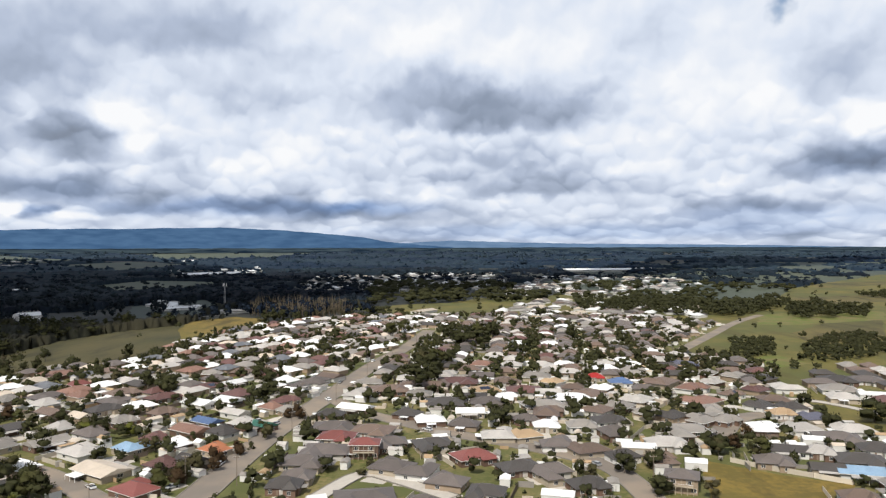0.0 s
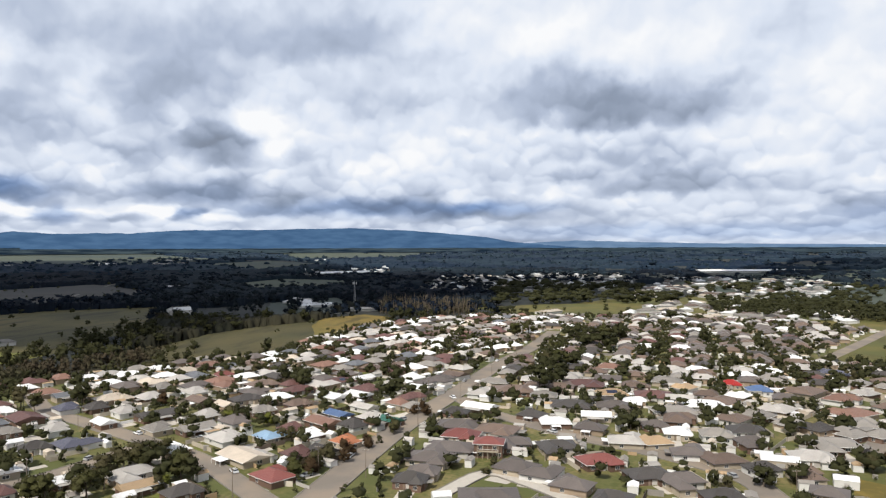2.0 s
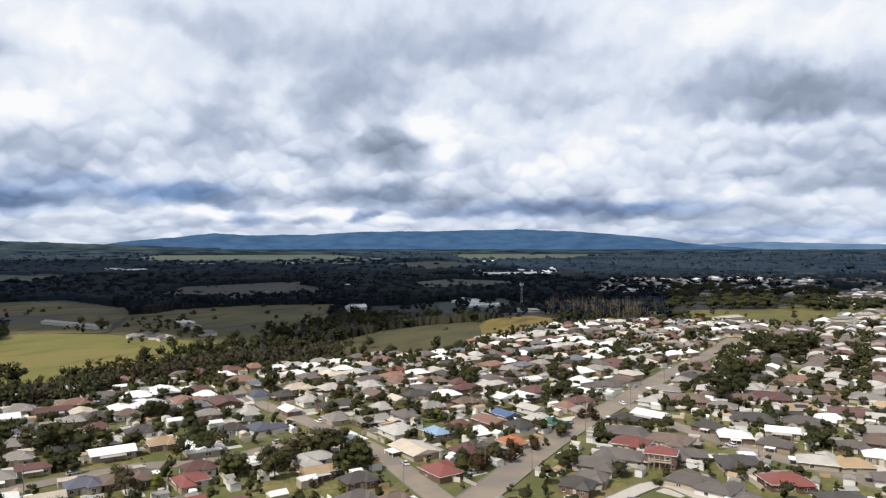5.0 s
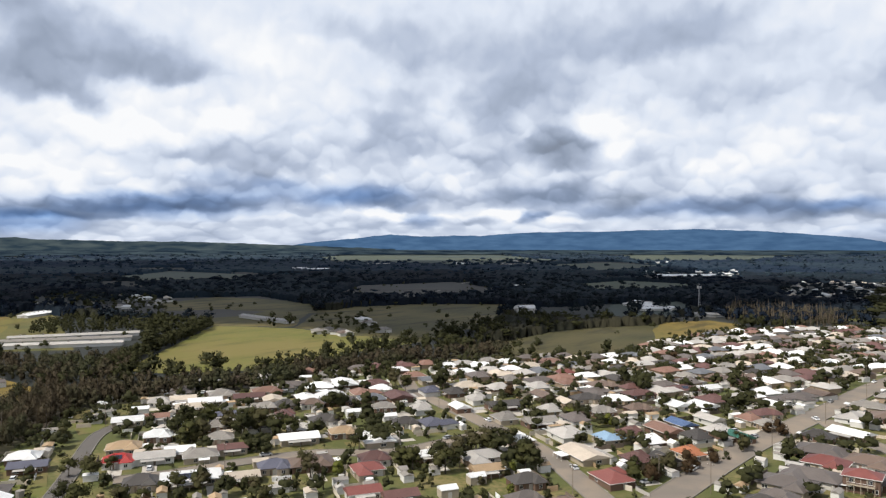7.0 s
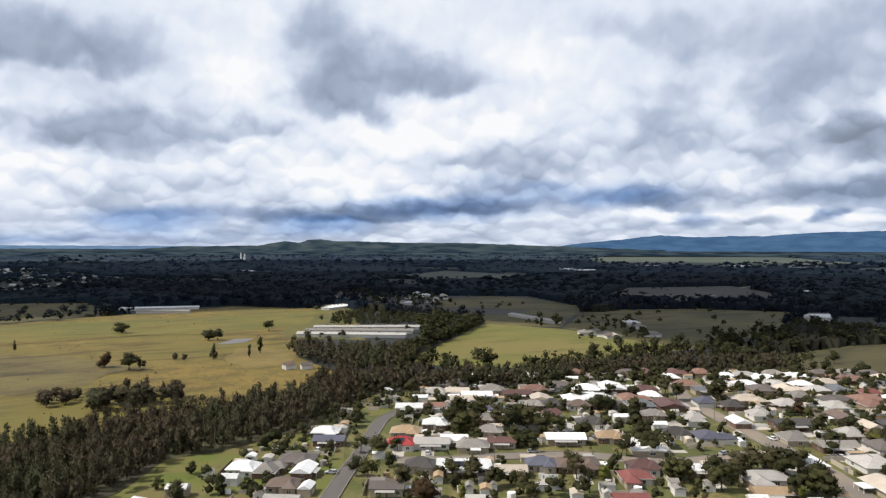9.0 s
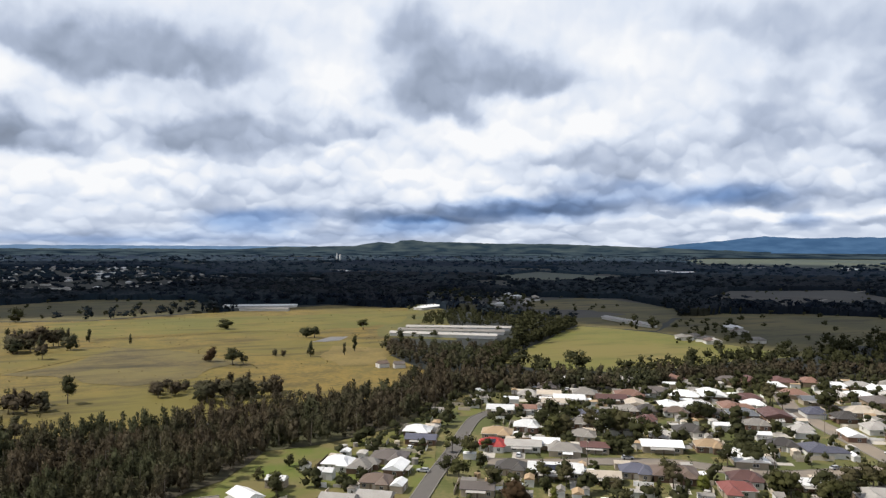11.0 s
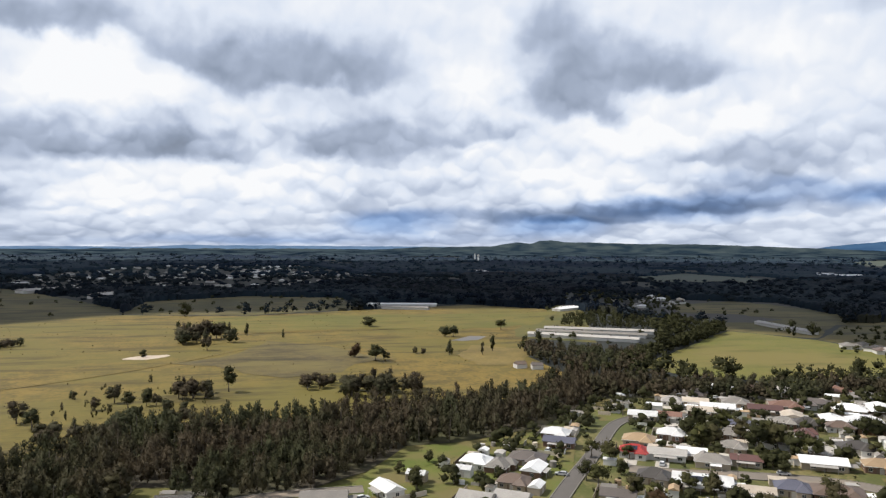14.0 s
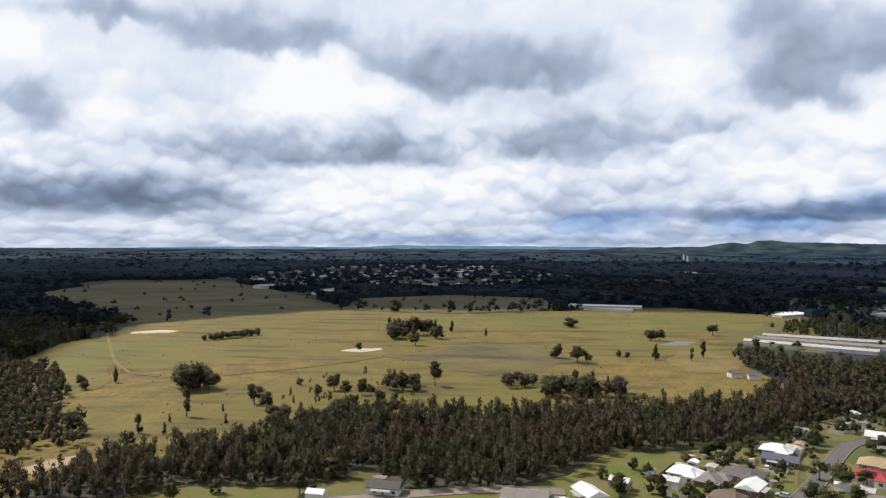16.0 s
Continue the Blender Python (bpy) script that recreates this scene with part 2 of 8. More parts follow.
def material(name, base, second=None, rough=0.85, scale=0.5, fine=6.0, amount=0.5, bump=0.0, metal=0.0, island=0.0, each=0.0, third=None, broad=0.03, spec=0.3, local=False, streak=0.0, thin=0.0):
    """Two-scale mottling between base and second (and third in broad patches), with relief; each: how far it varies from thing to thing."""
    mt = bpy.data.materials.new(name)
    mt.use_nodes = True
    nt = mt.node_tree
    bs = nt.nodes["Principled BSDF"]
    bs.inputs["Roughness"].default_value, bs.inputs["Metallic"].default_value = rough, metal
    bs.inputs["Specular IOR Level"].default_value = spec
    ln = nt.links.new
    if local:
        where = nt.nodes.new("ShaderNodeTexCoord").outputs["Object"]
    else:
        where = nt.nodes.new("ShaderNodeNewGeometry").outputs["Position"]

    def noise_tex(s, d=4.0):
        n = nt.nodes.new("ShaderNodeTexNoise")
        n.inputs["Scale"].default_value, n.inputs["Detail"].default_value = s, d
        ln(where, n.inputs["Vector"])
        return n

    def blend(fac, a, b, kind="MIX"):
        n = nt.nodes.new("ShaderNodeMix")
        n.data_type, n.blend_type = "RGBA", kind
        for sock, v in ((n.inputs["Factor"], fac), (n.inputs[6], a), (n.inputs[7], b)):
            if hasattr(v, "links"):
                ln(v, sock)
            else:
                sock.default_value = v
        return n.outputs[2]

    def stretch(v, lo, hi):
        n = nt.nodes.new("ShaderNodeMapRange")
        ln(v, n.inputs[0])
        n.inputs[1].default_value, n.inputs[2].default_value = lo, hi
        return n.outputs[0]

    second = second or tuple(c * 0.7 for c in base)
    a, b = noise_tex(scale), noise_tex(fine)
    mixed = nt.nodes.new("ShaderNodeMath")
    mixed.operation = "MULTIPLY_ADD"
    ln(b.outputs["Fac"], mixed.inputs[0])
    mixed.inputs[1].default_value = 0.45
    half = nt.nodes.new("ShaderNodeMath")
    half.operation = "MULTIPLY"
    ln(a.outputs["Fac"], half.inputs[0])
    half.inputs[1].default_value = 0.55
    ln(half.outputs[0], mixed.inputs[2])
    col = blend(stretch(mixed.outputs[0], 0.5 - 0.25 / max(amount, 0.05) * 0.5, 0.5 + 0.25 / max(amount, 0.05) * 0.5), (*base, 1), (*second, 1))
    if third:
        col = blend(stretch(noise_tex(broad, 5.0).outputs["Fac"], 0.42, 0.6), col, (*third, 1))
    if streak:
        # long faint lines of wear and tussock lying one way over the land
        turned = nt.nodes.new("ShaderNodeMapping")
        turned.inputs["Rotation"].default_value = (0, 0, 0.2)
        turned.inputs["Scale"].default_value = (0.055, 0.013, 0.05)
        ln(where, turned.inputs["Vector"])
        lines = nt.nodes.new("ShaderNodeTexNoise")
        lines.inputs["Scale"].default_value, lines.inputs["Detail"].default_value, lines.inputs["Roughness"].default_value = 1.0, 6.0, 0.62
        ln(turned.outputs[0], lines.inputs["Vector"])
        k = stretch(lines.outputs["Fac"], 0.50, 0.66)
        soft = nt.nodes.new("ShaderNodeMath")
        soft.operation = "MULTIPLY"
        ln(k, soft.inputs[0])
        soft.inputs[1].default_value = streak
        col = blend(soft.outputs[0], col, (*[c * 0.42 for c in second], 1))
    if island or each:
        src = nt.nodes.new("ShaderNodeNewGeometry").outputs["Random Per Island"] if island else nt.nodes.new("ShaderNodeObjectInfo").outputs["Random"]
        k = island or each
        sh = nt.nodes.new("ShaderNodeMapRange")
        ln(src, sh.inputs[0])
        sh.inputs[3].default_value, sh.inputs[4].default_value = 1 - k, 1 + k
        hs = nt.nodes.new("ShaderNodeHueSaturation")
        ln(col, hs.inputs["Color"])
        ln(sh.outputs[0], hs.inputs["Value"])
        col = hs.outputs["Color"]
    ln(col, bs.inputs["Base Color"])
    if thin:
        through_leaf, both = nt.nodes.new("ShaderNodeBsdfTranslucent"), nt.nodes.new("ShaderNodeMixShader")
        ln(col, through_leaf.inputs["Color"])
        both.inputs[0].default_value = thin
        ln(bs.outputs[0], both.inputs[1])
        ln(through_leaf.outputs[0], both.inputs[2])
        ln(both.outputs[0], nt.nodes["Material Output"].inputs["Surface"])
    if bump:
        bp = nt.nodes.new("ShaderNodeBump")
        bp.inputs["Strength"].default_value, bp.inputs["Distance"].default_value = bump, 0.15
        ln(mixed.outputs[0], bp.inputs["Height"])
        ln(bp.outputs[0], bs.inputs["Normal"])
    return mt


def roof_sheet(name, base, ribs=True, rough=0.55):
    """Ribbed metal or tiled roof: faint ribs down the slope, fading and dirt."""
    mt = material(name, base, tuple(c * 0.72 for c in base), rough=rough, scale=0.25, fine=2.2, amount=0.7, each=0.16, spec=0.35)
    nt = mt.node_tree
    tc = nt.nodes.new("ShaderNodeTexCoord")
    wv = nt.nodes.new("ShaderNodeTexWave")
    wv.inputs["Scale"].default_value, wv.inputs["Distortion"].default_value = (1.3, 0.3) if ribs else (0.9, 1.2)
    nt.links.new(tc.outputs["Object"], wv.inputs["Vector"])
    bp = nt.nodes.new("ShaderNodeBump")
    bp.inputs["Strength"].default_value, bp.inputs["Distance"].default_value = 0.35, 0.08
    nt.links.new(wv.outputs["Fac"], bp.inputs["Height"])
    nt.links.new(bp.outputs[0], nt.nodes["Principled BSDF"].inputs["Normal"])
    return mt


ROOF = {
    "charcoal": roof_sheet("roof_charcoal", (0.064, 0.056, 0.05), False),
    "slate": roof_sheet("roof_slate", (0.128, 0.107, 0.095), False),
    "grey": roof_sheet("roof_grey", (0.245, 0.222, 0.195)),
    "steel": roof_sheet("roof_steel", (0.13, 0.135, 0.145)),
    "pale": roof_sheet("roof_pale", (0.42, 0.39, 0.355)),
    "white": roof_sheet("roof_white", (0.80, 0.79, 0.77), rough=0.45),
    "cream": roof_sheet("roof_cream", (0.52, 0.44, 0.35)),
    "red": roof_sheet("roof_red", (0.20, 0.066, 0.055), False),
    "bright_red": roof_sheet("roof_bright_red", (0.42, 0.03, 0.025)),
    "maroon": roof_sheet("roof_maroon", (0.125, 0.062, 0.053), False),
    "brown": roof_sheet("roof_brown", (0.15, 0.105, 0.08), False),
    "terracotta": roof_sheet("roof_terracotta", (0.22, 0.122, 0.088), False),
    "tan": roof_sheet("roof_tan", (0.38, 0.265, 0.155), False),
    "blue": roof_sheet("roof_blue", (0.10, 0.16, 0.30)),
    "navy": roof_sheet("roof_navy", (0.10, 0.10, 0.132)),
    "sky": roof_sheet("roof_sky_blue", (0.25, 0.37, 0.50)),
    "green": roof_sheet("roof_green", (0.035, 0.13, 0.095)),
    "orange": roof_sheet("roof_orange", (0.42, 0.16, 0.075), False),
}
ROOF_WORDS = {"charcoal": "charcoal tiled", "slate": "slate-grey tiled", "grey": "grey metal", "steel": "blue-grey metal", "pale": "pale grey metal", "white": "white metal",
              "cream": "cream metal", "red": "faded red tiled", "bright_red": "bright red metal", "maroon": "dark maroon tiled", "brown": "brown tiled",
              "terracotta": "terracotta tiled", "tan": "tan tiled", "blue": "blue metal", "navy": "dark blue metal", "sky": "pale blue metal",
              "green": "dark green metal", "orange": "orange tiled"}
WALL = {
    "brick": material("wall_brick", (0.155, 0.095, 0.066), (0.115, 0.072, 0.052), scale=0.4, fine=9.0, each=0.2),
    "cream": material("wall_cream", (0.36, 0.305, 0.23), (0.29, 0.245, 0.185), scale=0.4, fine=5.0, each=0.12),
    "white": material("wall_white", (0.60, 0.585, 0.55), (0.5, 0.485, 0.455), scale=0.4, fine=5.0, each=0.08),
    "tan": material("wall_tan", (0.29, 0.22, 0.155), (0.235, 0.18, 0.125), scale=0.4, fine=9.0, each=0.15),
}
TRIM = material("painted_trim", (0.72, 0.70, 0.66), (0.6, 0.58, 0.55), rough=0.5)
DARK_TRIM = material("dark_gutter", (0.12, 0.11, 0.11), rough=0.5, each=0.3)
PANE = material("window_pane", (0.03, 0.035, 0.04), (0.05, 0.05, 0.055), rough=0.08, spec=0.6)
DOOR = material("door_paint", (0.22, 0.16, 0.12), rough=0.6, each=0.4)
GARAGE = material("garage_door", (0.50, 0.47, 0.43), rough=0.5, each=0.25)
CONCRETE = material("concrete", (0.50, 0.455, 0.395), (0.38, 0.345, 0.30), scale=0.6, fine=5.0, each=0.15)
FENCE_CREAM = material("fence_cream", (0.52, 0.46, 0.37), (0.42, 0.37, 0.3), scale=0.7, each=0.2)
FENCE_DARK = material("fence_timber", (0.16, 0.12, 0.09), (0.10, 0.08, 0.065), scale=0.7, each=0.3)
ASPHALT = material("asphalt", (0.20, 0.170, 0.140), (0.155, 0.132, 0.110), scale=0.15, fine=3.0, bump=0.2, third=(0.235, 0.19, 0.145), broad=0.06)
ASPHALT_DARK = material("asphalt_dark", (0.125, 0.112, 0.10), (0.095, 0.086, 0.078), scale=0.2, fine=3.0, bump=0.2)
KERB = material("kerb_concrete", (0.22, 0.20, 0.17), scale=0.8)
DIRT = material("dirt", (0.36, 0.25, 0.16), (0.28, 0.19, 0.12), scale=0.1, fine=1.0, bump=0.3)
TRACK = material("worn_track", (0.20, 0.145, 0.042), (0.145, 0.108, 0.03), scale=0.1, fine=0.6)
PALE_SOIL = material("pale_soil", (0.56, 0.47, 0.38), (0.40, 0.32, 0.24), scale=0.1, fine=0.8)
WATER = material("dam_water", (0.10, 0.095, 0.09), (0.15, 0.13, 0.11), rough=0.45, scale=0.05)
# near-black: shade of the forest and clouds is put into the plain's colour
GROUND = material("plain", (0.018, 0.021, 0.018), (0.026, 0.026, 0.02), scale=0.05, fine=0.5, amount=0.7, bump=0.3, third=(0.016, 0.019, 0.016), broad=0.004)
TOWN = material("yards", (0.068, 0.078, 0.017), (0.185, 0.148, 0.062), scale=0.09, fine=0.6, amount=1.3, bump=0.3, third=(0.078, 0.085, 0.024), broad=0.03)
GRASS = material("green_grass", (0.086, 0.098, 0.014), (0.128, 0.120, 0.022), scale=0.03, fine=0.4, amount=1.3, bump=0.5, third=(0.150, 0.122, 0.032), broad=0.010, streak=0.5)
LAWN = material("lawn", (0.082, 0.108, 0.016), (0.118, 0.122, 0.026), scale=0.1, fine=1.5, amount=1.0, bump=0.4, third=(0.135, 0.112, 0.040), broad=0.06)
GOLD = material("dry_pasture", (0.184, 0.124, 0.025), (0.104, 0.077, 0.017), scale=0.06, fine=0.35, amount=1.6, bump=1.0, third=(0.122, 0.099, 0.019), broad=0.0065, streak=0.75)
FRESH = material("fresh_grass", (0.122, 0.107, 0.019), (0.152, 0.116, 0.024), scale=0.05, fine=0.35, amount=1.5, bump=0.9, third=(0.104, 0.099, 0.018), broad=0.008, streak=0.7)
# pasture with the cloud's dimming put into a darker colour
SHADED_PASTURE = material("shaded_pasture", (0.056, 0.052, 0.016), (0.038, 0.036, 0.012), scale=0.03, fine=0.3, amount=1.0, bump=0.6, third=(0.075, 0.06, 0.02), broad=0.008, streak=0.7)
STRAW = material("straw_grass", (0.195, 0.138, 0.040), (0.125, 0.095, 0.027), scale=0.06, fine=0.4, amount=1.1, bump=0.6, streak=0.3)
HEATH = material("rough_pasture", (0.084, 0.072, 0.020), (0.05, 0.046, 0.014), scale=0.015, fine=0.3, amount=1.1, bump=0.6, third=(0.112, 0.088, 0.026), broad=0.008, streak=0.8)
TUSSOCK = material("tussock", (0.115, 0.085, 0.028), (0.07, 0.056, 0.022), scale=0.12, fine=0.6, amount=1.5, bump=1.0, third=(0.125, 0.098, 0.03), broad=0.02, streak=0.8)
PASTURE = material("olive_pasture", (0.096, 0.089, 0.019), (0.136, 0.108, 0.027), scale=0.04, fine=0.4, amount=1.4, bump=0.6, third=(0.078, 0.08, 0.02), broad=0.012, streak=0.6)
LITTER = material("leaf_litter", (0.055, 0.044, 0.028), (0.035, 0.03, 0.02), scale=0.2, fine=1.2, amount=1.0, bump=0.6, third=(0.06, 0.06, 0.025), broad=0.03)
# open ground darkened in its colour to stand for cloud shade
SHADED_OPEN = material("shaded_open_ground", (0.045, 0.04, 0.035), (0.03, 0.03, 0.028), scale=0.01, fine=0.2, amount=0.7, bump=0.4, third=(0.055, 0.05, 0.04), broad=0.004)
# far fields: aerial haze is mixed into this bluish olive
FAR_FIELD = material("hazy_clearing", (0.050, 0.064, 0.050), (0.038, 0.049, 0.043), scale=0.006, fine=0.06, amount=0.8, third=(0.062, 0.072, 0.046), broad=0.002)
REEDS = material("bare_timber", (0.115, 0.09, 0.06), (0.08, 0.065, 0.045), scale=0.1, fine=1.0, island=0.35)
BARK = material("bark", (0.16, 0.13, 0.10), (0.09, 0.075, 0.06), scale=1.5, fine=9.0, bump=0.4, each=0.3)
LEAF = {
    "gum": material("gum_leaves", (0.078, 0.078, 0.025), (0.046, 0.048, 0.017), scale=0.4, fine=2.0, island=0.16, third=(0.075, 0.065, 0.032), broad=0.05, rough=0.7, spec=0.12, thin=0.35),
    "dark": material("dark_leaves", (0.056, 0.056, 0.022), (0.034, 0.036, 0.015), scale=0.4, fine=2.0, island=0.16, rough=0.7, spec=0.12, thin=0.35),
    "wood": material("scrub_leaves", (0.098, 0.076, 0.047), (0.060, 0.049, 0.033), scale=0.15, fine=1.0, island=0.16, third=(0.06, 0.063, 0.032), broad=0.03, rough=0.8, spec=0.12, thin=0.35),
    "tuft": material("tuft_grass", (0.12, 0.09, 0.03), (0.08, 0.062, 0.024), scale=0.3, fine=2.0, island=0.16, rough=0.9),
    "bright": material("bright_leaves", (0.15, 0.155, 0.03), (0.09, 0.10, 0.025), scale=0.4, fine=2.0, island=0.2, rough=0.7, spec=0.12, thin=0.35),
    "rust": material("rusty_leaves", (0.075, 0.045, 0.022), (0.045, 0.03, 0.016), scale=0.4, fine=2.0, island=0.2, rough=0.75, spec=0.12, thin=0.35),
    # far foliage: cloud shade and blue haze are put into these colours
    "far": material("hazed_far_canopy", (0.012, 0.0185, 0.030), (0.0085, 0.013, 0.022), scale=0.02, fine=0.3, island=0.2, third=(0.018, 0.024, 0.027), broad=0.003, rough=0.95, spec=0.05),
    "distant": material("hazed_distant_canopy", (0.017, 0.029, 0.047), (0.012, 0.020, 0.034), scale=0.01, fine=0.12, island=0.15, third=(0.028, 0.042, 0.05), broad=0.0022, rough=0.95, spec=0.05),
    "canopy_far": material("hazed_distant_tops", (0.0135, 0.025, 0.044), (0.009, 0.0165, 0.031), scale=0.012, fine=0.06, amount=0.9, third=(0.024, 0.038, 0.05), broad=0.0016, rough=0.95, spec=0.05),
    # closed crowns: their shade is put into the near-black colour
    "canopy_near": material("shaded_near_canopy", (0.024, 0.025, 0.017), (0.014, 0.015, 0.011), scale=0.05, fine=0.3, amount=1.0, third=(0.03, 0.028, 0.018), broad=0.01, rough=0.95, spec=0.05),
    "canopy": material("shaded_canopy_tops", (0.009, 0.0125, 0.0185), (0.0055, 0.0078, 0.012), scale=0.012, fine=0.09, amount=0.9, third=(0.013, 0.021, 0.028), broad=0.0022, rough=0.95, spec=0.05),
}

# ---- mesh helpers ----


def rise(r):
    """Height of the land at a distance: level near the town, climbing slowly to the skyline."""
    return 0.0 if r <= 1200 else 54.0 * ((r - 1200) / 3600) ** 1.2


def gz(x, y):
    r = math.hypot(x, y)
    return rise(r) if r <= 1300 else rise(r) + noise.noise((x / 420, y / 420, 3.0)) * min(3.5, (r - 1300) / 200)


def raw_mesh(name, verts, faces, mats=(), indices=None, smooth=False):
    me = bpy.data.meshes.new(name)
    me.from_pydata([tuple(v) for v in verts], [], [tuple(f) for f in faces])
    for mt in mats:
        me.materials.append(mt)
    if indices is not None:
        me.polygons.foreach_set("material_index", indices)
    if smooth:
        me.polygons.foreach_set("use_smooth", [True] * len(me.polygons))
    me.update()
    return me


def big_mesh(name, verts, faces, mat, normals=None):
    """Mesh from arrays: verts (n, 3), faces (m, 3) of triangles; normals round off the shading of foliage."""
    me = bpy.data.meshes.new(name)
    me.vertices.add(len(verts))
    me.vertices.foreach_set("co", np.asarray(verts, dtype=np.float32).ravel())
    n = len(faces)
    me.loops.add(n * 3)
    me.loops.foreach_set("vertex_index", np.asarray(faces, dtype=np.int32).ravel())
    me.polygons.add(n)
    me.polygons.foreach_set("loop_start", np.arange(0, n * 3, 3, dtype=np.int32))
    me.materials.append(mat)
    me.update(calc_edges=True)
    if normals is not None:
        me.polygons.foreach_set("use_smooth", np.ones(n, dtype=bool))
        me.normals_split_custom_set_from_vertices(np.asarray(normals, dtype=np.float32).tolist())
    return me


def part(name, me, parent, label="", at=None):
    ob = new(name, me)
    ob.parent = parent
    if at is not None:
        ob.matrix_basis = at
    if label:
        tagged(ob, label)
    return ob


class Build:
    """Gathers boxes, prisms and tubes into one mesh."""

    def __init__(self):
        self.v, self.f = [], []

    def poly(self, pts, faces):
        k = len(self.v)
        self.v += [tuple(p) for p in pts]
        self.f += [tuple(i + k for i in f) for f in faces]
        return self

    def box(self, x0, y0, z0, x1, y1, z1):
        return self.poly([(x0, y0, z0), (x1, y0, z0), (x1, y1, z0), (x0, y1, z0), (x0, y0, z1), (x1, y0, z1), (x1, y1, z1), (x0, y1, z1)],
                         [(3, 2, 1, 0), (4, 5, 6, 7), (0, 1, 5, 4), (1, 2, 6, 5), (2, 3, 7, 6), (3, 0, 4, 7)])

    def tube(self, a, b, ra, rb, n=8):
        a, b = Vector(a), Vector(b)
        q = (b - a).to_track_quat("Z", "Y")
        pts = []
        for p, r in ((a, ra), (b, rb)):
            pts += [p + q @ Vector((r * math.cos(2 * math.pi * i / n), r * math.sin(2 * math.pi * i / n), 0)) for i in range(n)]
        return self.poly(pts, [(i, (i + 1) % n, n + (i + 1) % n, n + i) for i in range(n)] + [tuple(range(n - 1, -1, -1)), tuple(range(n, 2 * n))])

    def mesh(self, name, mat, smooth=False):
        return raw_mesh(name, self.v, self.f, (mat,), smooth=smooth)


def inside(x, y, poly):
    hit = False
    for (x0, y0), (x1, y1) in zip(poly, poly[1:] + poly[:1]):
        if (y0 > y) != (y1 > y) and x < x0 + (y - y0) * (x1 - x0) / (y1 - y0):
            hit = not hit
    return hit


def inside_many(xs, ys, poly):
    hit = np.zeros(len(xs), dtype=bool)
    for (x0, y0), (x1, y1) in zip(poly, poly[1:] + poly[:1]):
        if y0 != y1:
            hit ^= ((y0 > ys) != (y1 > ys)) & (xs < x0 + (ys - y0) * (x1 - x0) / (y1 - y0))
    return hit


def clear_of(x, y, spots, gap):
    return all((x - q[0]) ** 2 + (y - q[1]) ** 2 > gap * gap for q in spots)


def curve_points(pts, step=6.0):
    """A smooth line through points (Catmull-Rom), in even short steps."""
    p = [Vector((*pts[0], 0)) * 2 - Vector((*pts[1], 0))] + [Vector((*q, 0)) for q in pts] + [Vector((*pts[-1], 0)) * 2 - Vector((*pts[-2], 0))]
    out = []
    for i in range(1, len(p) - 2):
        a, b, c, d = p[i - 1:i + 3]
        n = max(2, int((c - b).length / step))
        for k in range(n):
            t = k / n
            out.append(0.5 * (2 * b + (c - a) * t + (2 * a - 5 * b + 4 * c - d) * t * t + (3 * b - a - 3 * c + d) * t ** 3))
    out.append(p[-2])
    return out


# ---- the plain ----


def plain():
    rings, seg = [0.0] + [6 * 1.085 ** i for i in range(200) if 6 * 1.085 ** i < 4790] + [4800.0], 240
    verts, faces = [(0, 0, 0)], []
    for r in rings[1:]:
        for k in range(seg):
            a = 2 * math.pi * k / seg
            x, y = r * math.cos(a), r * math.sin(a)
            verts.append((x, y, gz(x, y)))
    for k in range(seg):
        faces.append((0, 1 + k, 1 + (k + 1) % seg))
    for i in range(len(rings) - 2):
        a, b = 1 + i * seg, 1 + (i + 1) * seg
        for k in range(seg):
            faces.append((a + k, b + k, b + (k + 1) % seg, a + (k + 1) % seg))
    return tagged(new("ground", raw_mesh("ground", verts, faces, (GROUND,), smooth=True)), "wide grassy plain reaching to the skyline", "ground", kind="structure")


plain()
FIELDS = []


def field(name, mat, corners, label, ragged=2.5, category="field"):
    """A patch of land with its own cover, with a slightly ragged edge, lying on the plain."""
    lift = 0.02 + 0.004 * len(FIELDS)
    FIELDS.append(name)
    pts = []
    for a, b in zip(corners, list(corners[1:]) + [corners[0]]):
        n = max(1, int(math.hypot(b[0] - a[0], b[1] - a[1]) / 14))
        pts += [Vector((a[0] + (b[0] - a[0]) * k / n, a[1] + (b[1] - a[1]) * k / n, 0)) for k in range(n)]
    bm = bmesh.new()
    ring = []
    for i, p in enumerate(pts):
        d = ragged * min(4.0, max(1.0, p.length / 500))
        p = p + Vector((noise.noise((p.x / 9, p.y / 9, 1.0)), noise.noise((p.x / 9, p.y / 9, 7.0)), 0)) * d
        ring.append(bm.verts.new((p.x, p.y, 0)))
    bm.faces.new(ring)
    bmesh.ops.triangulate(bm, faces=bm.faces[:])
    far = max(p.length for p in pts) > 1150
    if far:
        for _ in range(6):
            long = [e for e in bm.edges if e.calc_length() > 130]
            if not long:
                break
            bmesh.ops.subdivide_edges(bm, edges=long, cuts=1)
            bmesh.ops.triangulate(bm, faces=bm.faces[:])
    for v in bm.verts:
        v.co.z = gz(v.co.x, v.co.y) + lift + (0.9 if math.hypot(v.co.x, v.co.y) > 1250 else 0.0)
    me = bpy.data.meshes.new(name)
    for f in bm.faces:
        if f.normal.z < 0:
            f.normal_flip()
    bm.to_mesh(me)
    bm.free()
    me.materials.append(mat)
    return tagged(new(name, me), label, category, kind="structure")


